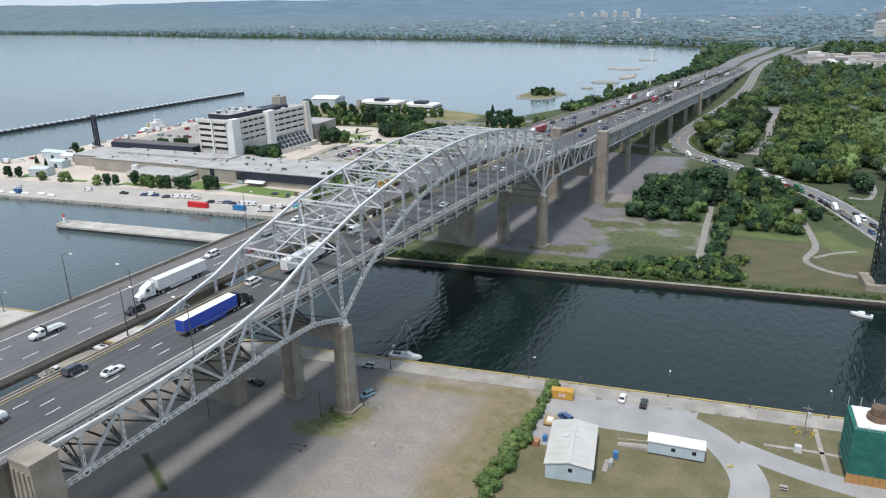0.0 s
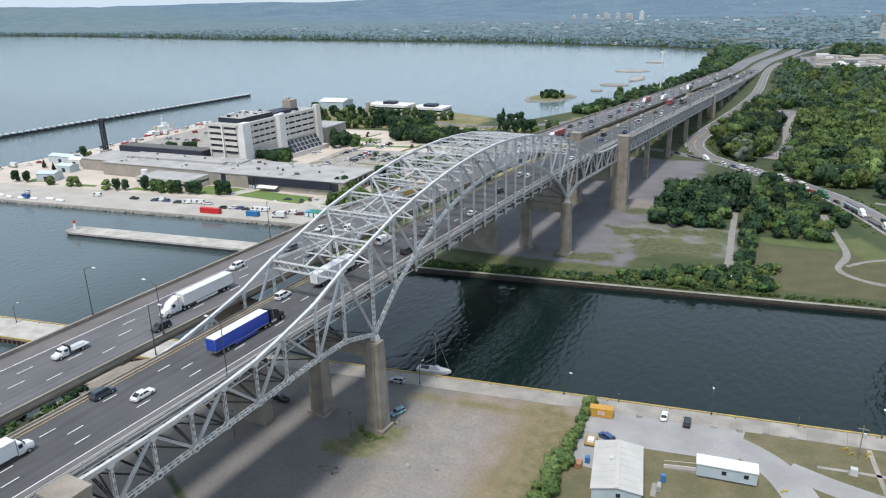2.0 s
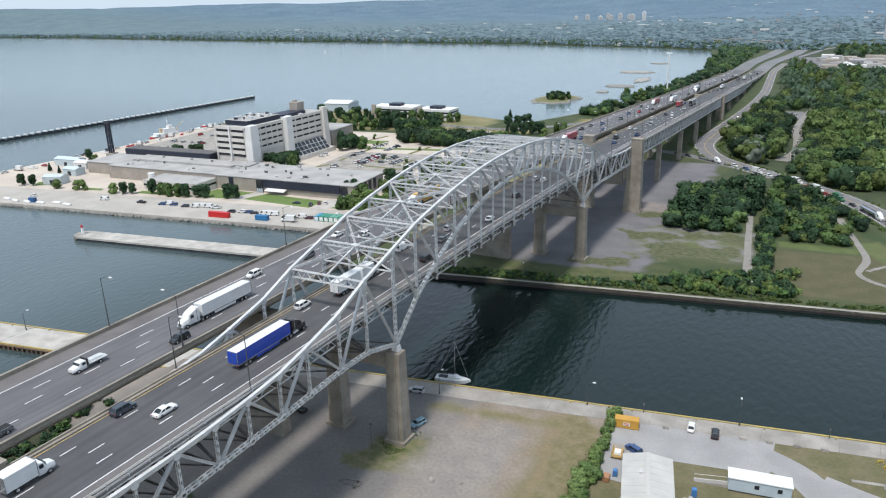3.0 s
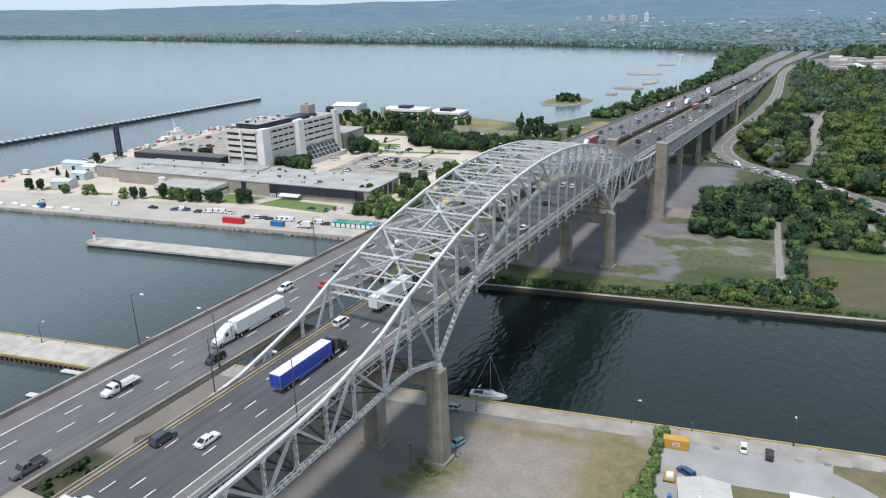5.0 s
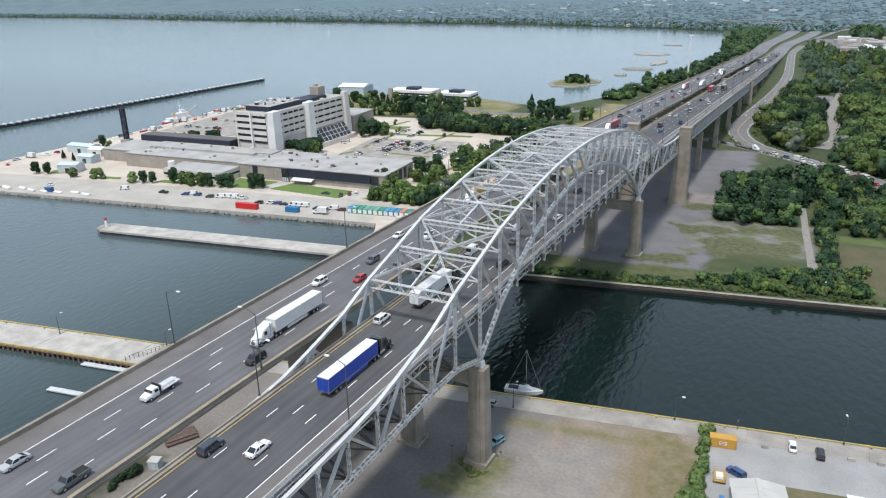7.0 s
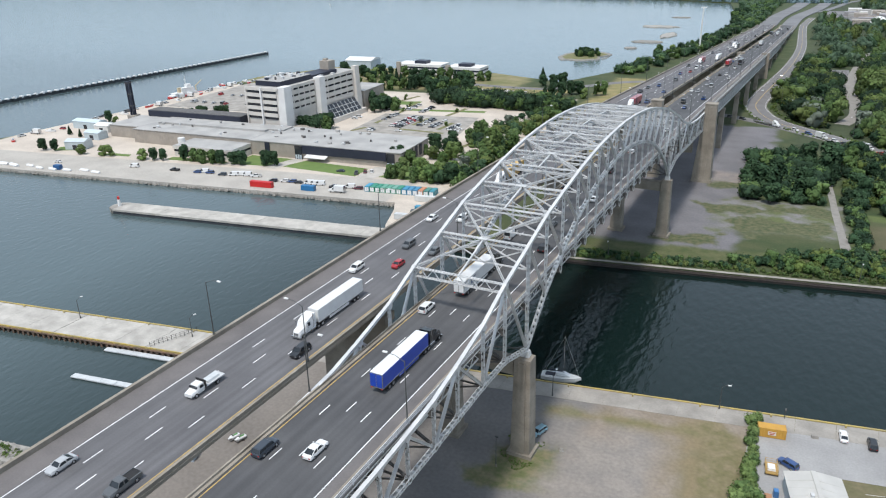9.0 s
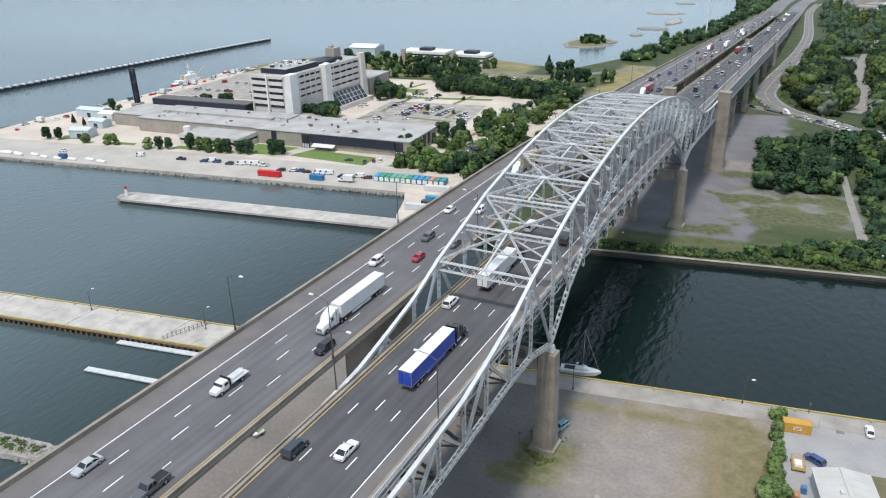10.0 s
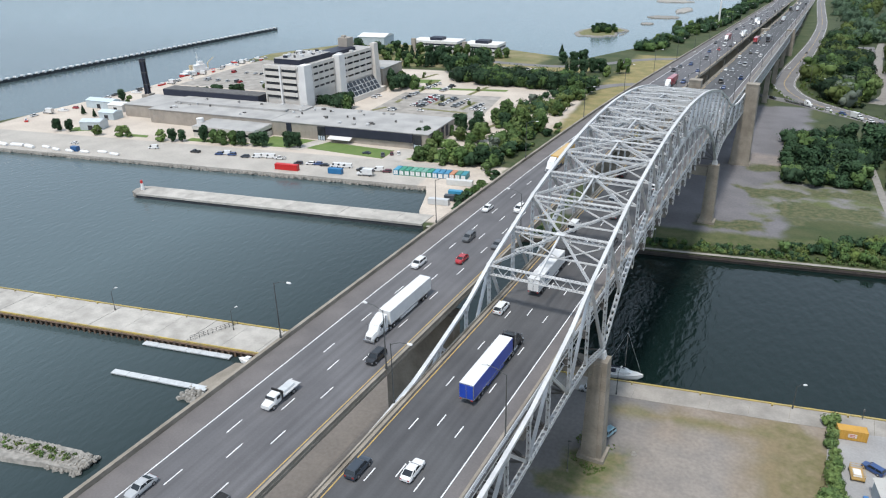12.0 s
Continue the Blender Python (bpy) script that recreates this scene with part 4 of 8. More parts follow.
# netted tower by the lift bridge
net = material("green_scaffold_netting", (0.012, 0.10, 0.085), (0.02, 0.14, 0.115), 2.5, 0.8, 0.0, 0.3, 0.25, 0.3)
tower = thing("netted_tower", "tower wrapped in green scaffold netting with timber hoarding", "tower", m=pose(19.5, 172.5, 0, 0, 0, 8))
part("core", Mesh().box(-4.6, 4.6, -4.6, 4.6, 0, 14.2), concrete, tower)
for k in range(5):
    z = 2.6 + 2.3 * k
    part("netting", Mesh().box(-5.4 - 0.06 * (k % 2), 5.4 + 0.06 * (k % 2), -5.4, 5.4, z + 0.04, z + 2.26, -0.05), net, tower)
    part("scaffold_ledge", Mesh().box(-5.52, 5.52, -5.52, 5.52, z - 0.03, z + 0.03), net, tower)
for k in range(8):
    a = -5.5 + 1.38 * k
    part("hoarding_board", Mesh().box(a, a + 1.32, -5.62, -5.5, 0, 2.5), paint((0.42, 0.22, 0.08)), tower)
part("roof", Mesh().box(-4.7, 4.7, -4.7, 4.7, 14.2, 14.5), paint_white, tower)
part("tank", Mesh().tube((0, 0, 14.5), (0, 0, 15.6), 2.4, 2.3, 16).tube((0, 0, 15.6), (0, 0, 17.6), 1.7, 1.7, 16), rust, tower)
for x in (-5.2, -2.6, 0, 2.6, 5.2):
    part("scaffold_pole", Mesh().tube((x, 5.5, 0), (x, 5.5, 16.5), 0.06), steel, tower)
    part("scaffold_pole", Mesh().tube((x, -5.35, 2.6), (x, -5.35, 15.2), 0.06), steel, tower)

lift = thing("lift_bridge_tower", "dark green steel lattice tower of a lift bridge", "tower", m=pose(29, 303, 0, 0, 0, 10))
dark_green = material("dark_green_steel", (0.018, 0.035, 0.033), (0.03, 0.045, 0.042), 2.0, 0.6, 0.0, 0.3, 0.2, 0.1)
part("base", Mesh().box(-9, 8, -6.5, 8, 0, 2.5), concrete, lift)
for x in (-5, 5):
    for y in (-4, 5):
        part("column", laced_bar((x, y, 2.5), (x, y, 48), 1.2, 1.2, 2.4), dark_green, lift)
for k in range(9):
    z = 2.5 + 5 * k
    for y in (-4, 5):
        part("brace", Mesh().beam((-5, y, z), (5, y, z + 5), 0.5, 0.5).beam((5, y, z), (-5, y, z + 5), 0.5, 0.5).beam((-5, y, z), (5, y, z), 0.5, 0.5), dark_green, lift)
    for x in (-5, 5):
        part("brace", Mesh().beam((x, -4, z), (x, 5, z + 5), 0.5, 0.5).beam((x, -4, z), (x, 5, z), 0.5, 0.5), dark_green, lift)
part("machine_house", Mesh().box(-4.4, 4.4, -3.6, 4.6, 3, 14), dark_green, lift)

# utility pole with transformer, small yard things
up = thing("utility_pole", "grey wooden utility pole with a transformer box", "pole", m=pose(5.6, 181.5, 0))
part("pole", Mesh().tube((0, 0, 0), (0, 0, 9.5), 0.16, 0.11), paint((0.25, 0.23, 0.2)), up)
part("crossarm", Mesh().box(-1.2, 1.2, -0.08, 0.08, 8.4, 8.6), paint((0.25, 0.23, 0.2)), up)
part("transformer", Mesh().tube((0.5, 0, 6.2), (0.5, 0, 7.4), 0.35), steel, up)
cab = thing("transformer_box", "grey electrical transformer cabinet on the grass", "cabinet", m=pose(4.6, 174.6, 0))
part("body", Mesh().box(-0.8, 0.8, -0.7, 0.7, 0.1, 1.7, 0.04), steel, cab)
part("plinth", Mesh().box(-1, 1, -0.9, 0.9, 0, 0.12), quay_mat, cab)
for x, y in ((3.0, 184.3), (4.2, 182.6), (7.6, 182.4), (7.9, 184.2), (-9.2, 160.2)):
    bar = thing("barricade", "small yellow barricade on dry grass", "barricade", "yellow barricades", m=pose(x, y, 0, 0, 0, rng.uniform(0, 90)))
    part("board", Mesh().box(-0.8, 0.8, -0.05, 0.05, 0.55, 0.9), paint((0.6, 0.42, 0.04)), bar)
    for s in (-0.7, 0.7):
        part("leg", Mesh().beam((s, -0.35, 0), (s, 0, 0.95), 0.07, 0.07).beam((s, 0.35, 0), (s, 0, 0.95), 0.07, 0.07), paint((0.6, 0.42, 0.04)), bar)
for k in range(7):
    x = -46 + 6.2 * k
    blk = thing("concrete_block", "pale concrete block at the edge of the lot", "block", "lot edge blocks", m=pose(x, near_edge(x) - 7.6, 0.05, 0, 0, 10))
    part("block", Mesh().box(-0.8, 0.8, -0.35, 0.35, 0, 0.75, 0.06), quay_mat, blk)
bench = thing("park_bench", "grey concrete picnic bench on a grass island", "bench", m=pose(2.6, 157.6, 0, 0, 0, 10))
part("top", Mesh().box(-0.9, 0.9, -0.35, 0.35, 0.65, 0.75), quay_mat, bench)
for s in (-0.75, 0.75):
    part("seat", Mesh().box(-0.9, 0.9, s - 0.15, s + 0.15, 0.4, 0.48), quay_mat, bench)
    part("leg", Mesh().box(s - 0.08, s + 0.08, -0.8, 0.8, 0, 0.42), quay_mat, bench)
for x, y, r in ((-91, 131, 1.0), (-84, 133, 0.55), (-98.5, 146.5, 0.8)):
    s_ = Mesh()
    stone(s_, 0, 0, 0.2, r)
    rb = part("boulder", s_, rock, m=pose(x, y, 0))
    tagged(rb, "pale broken rock lying on the bare dirt", "rock", "rocks on the lot")
rack = thing("boat_trailer", "empty dark boat trailer standing on the lot", "trailer", m=pose(-107, 121.4, 0, 0, 0, 100))
part("frame", Mesh().beam((-0.9, -2.2, 0.6), (-0.9, 1.4, 0.6), 0.12, 0.12).beam((0.9, -2.2, 0.6), (0.9, 1.4, 0.6), 0.12, 0.12).beam((-0.9, 1.4, 0.6), (0, 3.4, 0.6), 0.12, 0.12).beam((0.9, 1.4, 0.6), (0, 3.4, 0.6), 0.12, 0.12).beam((-0.9, -2.2, 0.6), (0.9, -2.2, 0.6), 0.12, 0.12).beam((-0.9, -0.4, 0.6), (0.9, -0.4, 0.6), 0.12, 0.12), steel_dark, rack)
for x in (-1.15, 1.15):
    part("wheel", Mesh().tube((x - 0.12, -1, 0.36), (x + 0.12, -1, 0.36), 0.36, n=14), asphalt_dark, rack)

for x, y in ((-110.1, 134.7), (-138.0, 121.8)):
    post = thing("yard_lamp", "thin dark lamp post standing on the bare lot", "lamp", "lot lamps", m=pose(x, y, 0))
    part("base", Mesh().tube((0, 0, 0), (0, 0, 0.5), 0.22, 0.2), concrete, post)
    part("pole", Mesh().tube((0, 0, 0.4), (0, 0, 8.2), 0.11, 0.07), lamp_mat, post)
    part("lamp_head", Mesh().box(-0.25, 0.55, -0.16, 0.16, 8.1, 8.3, 0.04), lamp_mat, post)

hut = thing("utility_hut", "small grey-blue metal utility hut under the bridges", "hut", m=pose(-175.6, 105.6, 0, 0, 0, 20))
part("body", Mesh().box(-1.3, 1.3, -1.1, 1.1, 0, 2.3), metal_blue, hut)
part("roof", Mesh().box(-1.45, 1.45, -1.25, 1.25, 2.3, 2.5, 0.1), metal_white, hut)
part("door", Mesh().box(-0.4, 0.5, -1.14, -1.08, 0.1, 2.0), steel, hut)
bay = thing("timber_stack", "brown stack of old planks on bare dirt", "stack", m=pose(-179.4, 117.2, 0, 0, 0, -28))
plank_mat = material("old_planks", (0.16, 0.105, 0.085), (0.11, 0.075, 0.062), 1.0, 0.9, 0.0, 0.2, 0.3, 0.2, tint=0.2)
for k in range(14):
    z = 0.15 + 0.32 * (k // 5)
    part("plank", Mesh().box(-2.6 + 1.06 * (k % 5), -1.62 + 1.06 * (k % 5), -4.2 + 0.25 * (k % 3), 4.0 - 0.3 * (k % 2), z - 0.15, z + 0.13), plank_mat, bay)
# clutter beside the metal shed
for label, colour, x, y, w, d, h, turn in (("blue plastic tank beside the metal shed", (0.05, 0.16, 0.36), -34.6, 152.5, 1.2, 1.2, 1.8, 8), ("blue plastic tank beside the metal shed", (0.05, 0.16, 0.36), -52.6, 152.0, 1.1, 1.4, 1.5, 8), ("grey steel cabinet beside the metal shed", (0.3, 0.3, 0.3), -34.8, 149.0, 1.0, 2.2, 1.4, 8), ("rusty steel bin beside the hedge", (0.32, 0.16, 0.08), -54.0, 149.5, 1.6, 2.2, 1.2, 5)):
    tk = thing("storage_tank", label, "tank", "yard clutter", m=pose(x, y, 0, 0, 0, turn))
    part("body", Mesh().box(-w / 2, w / 2, -d / 2, d / 2, 0.1, h, 0.06), paint(colour), tk)
    part("lid", Mesh().box(-w / 2 + 0.12, w / 2 - 0.12, -d / 2 + 0.12, d / 2 - 0.12, h, h + 0.1), paint(tuple(min(1, v * 1.2) for v in colour)), tk)
    part("skid", Mesh().box(-w / 2, w / 2, -d / 2, d / 2, 0, 0.1), steel_dark, tk)
lifter = thing("work_platform", "yellow work platform with a white panel by the hedge", "machine", m=pose(-54.2, 160.2, 0.05, 0, 0, 8))
part("deck", Mesh().box(-1.3, 1.3, -2.0, 2.0, 0.5, 0.8), paint((0.46, 0.29, 0.09)), lifter)
part("panel", Mesh().box(-0.85, 0.85, -1.2, 1.2, 0.8, 1.15, 0.1), paint_white, lifter)
for a, b in ((-1.25, -1.95), (1.25, -1.95), (-1.25, 1.95), (1.25, 1.95)):
    part("post", Mesh().tube((a, b, 0.7), (a, b, 1.9), 0.05, n=6), paint((0.46, 0.29, 0.09)), lifter)
    part("wheel", Mesh().tube((a - 0.15, b * 0.8, 0.3), (a + 0.15, b * 0.8, 0.3), 0.3, n=12), lamp_steel, lifter)
for z in (1.3, 1.88):
    part("rail", Mesh().beam((-1.25, -1.95, z), (1.25, -1.95, z), 0.06, 0.06).beam((-1.25, 1.95, z), (1.25, 1.95, z), 0.06, 0.06).beam((-1.25, -1.95, z), (-1.25, 1.95, z), 0.06, 0.06).beam((1.25, -1.95, z), (1.25, 1.95, z), 0.06, 0.06), paint((0.46, 0.29, 0.09)), lifter)


# ---- the research campus on the harbour ----
CAMPUS = pose(-360, 367, 0, 0, 0, 5)
facade = material("precast_facade", (0.62, 0.585, 0.54), (0.55, 0.52, 0.48), 6.0, 0.8, 0.0, 0.6, 0.06, 0.1)
facade_white = material("white_concrete_shaft", (0.70, 0.69, 0.67), (0.63, 0.62, 0.605), 6.0, 0.75, 0.0, 0.6, 0.06, 0.1)
beige = material("ribbed_beige_wall", (0.36, 0.32, 0.275), (0.30, 0.268, 0.232), 4.0, 0.85, 0.0, 0.4, 0.14, 0.2)
roof_grey = material("gravel_roof", (0.40, 0.39, 0.375), (0.31, 0.305, 0.295), 11.0, 0.95, 0.0, 0.5, 0.12, 0.1)
navy = material("navy_cladding", (0.014, 0.018, 0.035), (0.02, 0.024, 0.042), 3.0, 0.5, 0.0, 0.4, 0.15, 0.05)

office = thing("office_tower", "beige precast office block with strip windows and white shafts", "building", m=pose(-360, 367, 0, 0, 0, 0.5) @ Matrix.Diagonal((1, 1, 0.945, 1)))
part("core", Mesh().box(-26.4, -0.6, 0.6, 89.4, 0, 31.6), facade, office)
FLOORS = [12.6, 16.9, 21.2, 25.5, 29.8]
# east face: bands of precast with deep-set windows
for v0, v1 in ((9, 38), (45, 83.5)):
    for k, z in enumerate(FLOORS[1:]):
        part("spandrel", Mesh().box(-0.6, 0.1, v0, v1, z - 3.55, z - 0.65), facade, office)
        n = 5
        for j in range(n):
            a, b = v0 + (v1 - v0) * j / n, v0 + (v1 - v0) * (j + 1) / n
            part("window", Mesh().box(-0.62, -0.25, a + 0.35, b - 0.6, z - 0.68, z + 0.78), window_dark, office)
            part("mullion", Mesh().box(-0.6, 0.05, b - 0.6, b + 0.35 if j < n - 1 else b, z - 0.65, z + 0.75), facade, office)
    part("parapet", Mesh().box(-0.6, 0.12, v0, v1, 30.55, 32.6), facade, office)
part("sunken_front", Mesh().hexa([(0, 46, 3.5), (6.5, 46, 3.5), (6.5, 83, 3.5), (0, 83, 3.5)], [(0, 46, 12.2), (0.6, 46, 12.2), (0.6, 83, 12.2), (0, 83, 12.2)]), window_dark, office)
for j in range(9):
    a = 46 + 37 * j / 8
    part("glazing_bar", Mesh().beam((6.6, a, 3.5), (0.7, a, 12.3), 0.3, 0.3), steel, office)
for z, x in ((3.5, 6.7), (6.4, 4.6), (9.3, 2.6)):
    part("glazing_rail", Mesh().beam((x, 46, z), (x, 83, z), 0.3, 0.3), steel, office)
part("podium", Mesh().box(-0.6, 7.5, 44, 89, 0, 3.5), facade, office)
for v0, v1, top, out in ((0.5, 8.5, 33.6, 4.2), (38.2, 44.8, 34.2, 4.0)):
    part("stair_shaft", Mesh().box(-1.5, out, v0, v1, 0, top, 0.15), facade_white, office)
part("stair_shaft", Mesh().hexa([(-1.5, 83.5, 0), (3.4, 83.5, 0), (3.4, 89.5, 0), (-1.5, 89.5, 0)], [(-1.5, 84, 35.2), (1.8, 84, 35.2), (1.8, 89, 35.2), (-1.5, 89, 35.2)]), facade, office)
# south face: two bays with strip windows
for k, z in enumerate(FLOORS):
    for u0, u1 in ((-25.6, -14.6), (-12.6, -2.4)):
        part("strip_window", Mesh().box(u0, u1, 0.2, 0.62, z - 0.85, z + 0.85), window_dark, office)
        part("spandrel", Mesh().box(u0 - 0.5, u1 + 0.5, -0.3, 0.6, z + 0.95, z + 3.3), facade, office)
part("fin", Mesh().box(-14.2, -13.0, -1.2, 0.6, 8, 33), facade_white, office)
part("fin", Mesh().box(-27.0, -26.0, -0.4, 1.2, 8, 32.6), facade, office)
part("parapet", Mesh().box(-26.6, -0.6, -0.35, 0.6, 31.6, 32.8), facade, office)
part("roof", Mesh().box(-26.4, -0.6, 0.6, 89.4, 31.6, 32.0), roof_grey, office)
part("plant_room", Mesh().box(-25.4, -5.5, 9, 42, 32.0, 35.4), navy, office, "dark navy rooftop plant screen")
part("plant_room", Mesh().box(-18, -5.5, 42, 72, 32.0, 34.4), navy, office)
part("plant_roof", Mesh().box(-25.6, -5.3, 8.8, 42.2, 35.4, 35.6), roof_grey, office)
part("boiler_tower", Mesh().box(-17, -9.5, 68, 76, 32.0, 40.5).box(-15.5, -13, 70, 73, 40.5, 42), beige, office)
for u, v, s in ((-20, 15, 1.6), (-12, 20, 1.2), (-21, 30, 1.8), (-9, 34, 1.2), (-4, 50, 1.6), (-22, 55, 1.4), (-3.6, 64, 1.2), (-20, 78, 1.8)):
    part("roof_unit", Mesh().box(u - s, u + s, v - s, v + s, 32.0 if v > 43 else 35.6, (32.0 if v > 43 else 35.6) + s), steel, office)

for k in range(20):
    u, v, s = -24 + 17 * rng.random(), 10 + 31 * rng.random(), rng.uniform(0.4, 1.3)
    part("roof_unit", Mesh().box(u - s, u + s, v - s * 0.7, v + s * 0.7, 35.6, 35.6 + rng.uniform(0.5, 2.2)) if k % 3 else Mesh().tube((u, v, 35.6), (u, v, 35.6 + s * 1.8), s * 0.6, n=10), (steel, steel_dark, navy, paint_white)[k % 4], office)

lab = thing("laboratory_building", "long flat-roofed ribbed beige laboratory with a navy band", "building", m=CAMPUS)
part("wing", Mesh().box(5, 103, -40, -3, 0, 8.2), beige, lab)
part("wing", Mesh().box(-85, 5, -39, -3, 0, 8.4), beige, lab)
part("wing", Mesh().box(-113, -86, -31, -2, 0, 7.6), beige, lab)
part("roof", Mesh().box(4.6, 103.4, -40.4, -2.6, 8.2, 8.6), roof_grey, lab)
part("roof", Mesh().box(-85.2, 4.6, -39.4, -2.8, 8.4, 8.75), roof_grey, lab)
part("roof", Mesh().box(-113.4, -86.2, -31.4, -1.8, 7.6, 8.0), roof_grey, lab)
for a in np.arange(5.5, 102.5, 2.4):
    part("wall_rib", Mesh().box(a, a + 0.4, -40.12, -39.9, 0, 8.2), beige, lab)
for a in np.arange(-84, -36, 2.4):
    part("wall_rib", Mesh().box(a, a + 0.4, -39.12, -38.9, 0, 8.4), beige, lab)
part("navy_band", Mesh().box(41.0, 94.2, -40.9, -40.1, 3.4, 8.0), navy, lab)
for u in (36.0, 94.6):
    part("entrance_glass", Mesh().box(u, u + 4.6, -40.8, -40.1, 0, 7.6), window_dark, lab)
    for k in range(3):
        part("door_frame", Mesh().box(u + 0.3 + 1.5 * k, u + 1.4 + 1.5 * k, -40.9, -40.75, 0.2, 2.6), metal_blue, lab)
part("awning", Mesh().hexa([(44, -44.5, 2.2), (58, -44.5, 2.2), (58, -40.9, 3.0), (44, -40.9, 3.0)], [(44, -44.5, 2.4), (58, -44.5, 2.4), (58, -40.9, 3.3), (44, -40.9, 3.3)]), facade_white, lab, "pale awning over an entrance")
part("slot_window", Mesh().box(15.4, 18.6, -40.5, -40.1, 0.6, 8.0), navy, lab)
for v in (-34, -28, -22, -16):
    part("slot_window", Mesh().box(102.8, 103.25, v, v + 3.2, 1.5, 7.6), navy, lab)
part("navy_screen", Mesh().box(-106, -30, -2.8, 9, 0, 11.8), navy, lab)
part("screen_roof", Mesh().box(-106.2, -29.8, -2.0, 9.2, 11.8, 12.1), steel_dark, lab)
part("annex", Mesh().box(-36, 5, -58, -39.4, 0, 3.0).box(-36.5, 5.4, -58.5, -39.4, 4.4, 6.4), facade, lab)
part("strip_window", Mesh().box(-36.1, 4.9, -58.1, -39.4, 3.0, 4.4), window_dark, lab)
part("annex_roof", Mesh().box(-36.2, 5.2, -58.3, -39.5, 6.4, 6.6), roof_grey, lab)
part("vent_tower", Mesh().tube((-37, -50, 0), (-37, -50, 9), 2.1, 2.1, 14), facade_white, lab)
part("roof_step", Mesh().box(-78, 3, -22, -18, 8.75, 10.0), roof_grey, lab)
part("roof_step", Mesh().box(-10, 12, -16, -5, 8.75, 9.4), roof_grey, lab)
for k in range(46):
    u, v, s = rng.uniform(-80, 100), rng.uniform(-37, -6), rng.uniform(0.35, 1.1)
    part("roof_vent", Mesh().box(u - s, u + s, v - s * 0.8, v + s * 0.8, 8.75, 8.8 + rng.uniform(0.4, 1.3)), (steel, roof_grey, steel_dark)[k % 3], lab)
part("link", Mesh().box(4, 24, -3, 4, 0, 6.5).hexa([(5, 2, 0), (22, 2, 0), (22, 16, 0), (5, 16, 0)], [(7, 2, 7.5), (20, 2, 7.5), (20, 14, 6.2), (7, 14, 6.2)]), beige, lab)

hall = thing("rear_hall", "grey flat-roofed hall behind the office block", "building", m=CAMPUS)
part("body", Mesh().box(-18, 10, 92, 124, 0, 14.0), beige, hall)
part("roof", Mesh().box(-18.4, 10.4, 91.6, 124.4, 14.0, 14.4), roof_grey, hall)
white_hall = thing("warehouse", "white gabled warehouse by the lake", "building", m=pose(-478, 640, 0, 0, 0, 8))
part("body", Mesh().box(-14, 14, -12, 12, 0, 8), metal_blue, white_hall)
part("roof", Mesh().hexa([(-14.5, -12.5, 8), (14.5, -12.5, 8), (14.5, 12.5, 8), (-14.5, 12.5, 8)], [(-14.5, -0.3, 10.4), (14.5, -0.3, 10.4), (14.5, 0.3, 10.4), (-14.5, 0.3, 10.4)]), paint_white, white_hall)
for u0, u1, m in ((-24, 22, pose(-398, 622, 0, 0, 0, 4)), (-16, 18, pose(-352, 618, 0, 0, 0, 2))):
    b_ = thing("office_building", "low white office building with dark strip windows", "building", "lakeside offices", m=m)
    part("body", Mesh().box(u0, u1, -9, 12, 0, 3).box(u0, u1, -9, 12, 4.6, 6.4).box(u0, u1, -9, 12, 8.0, 10.2), facade_white, b_)
    part("strip_window", Mesh().box(u0 + 0.3, u1 - 0.3, -8.7, 11.7, 3.0, 4.6), window_dark, b_)
    part("strip_window", Mesh().box(u0 + 0.3, u1 - 0.3, -8.7, 11.7, 6.4, 8.0), navy, b_)
    part("stair_tower", Mesh().box(u0 + 1, u0 + 5, -11, -8, 0, 12), beige, b_)
    part("plant_room", Mesh().box((u0 + u1) / 2 - 6, (u0 + u1) / 2 + 6, -4, 6, 10.2, 12.6), navy, b_)

stack = thing("chimney_stack", "cluster of slim black steel chimney flues", "chimney", m=pose(-479, 354, 0, 0, 0, 12))
for x, y in ((-1.0, -1.0), (1.0, -1.0), (1.0, 1.0), (-1.0, 1.0)):
    part("flue", Mesh().tube((x, y, 7), (x, y, 31), 0.62, n=12), navy, stack)
part("base", Mesh().box(-3, 3, -3, 3, 0, 8), beige, stack)
for z in (14, 22, 29.5):
    part("collar", Mesh().box(-1.65, 1.65, -1.65, 1.65, z, z + 0.5), steel_dark, stack)

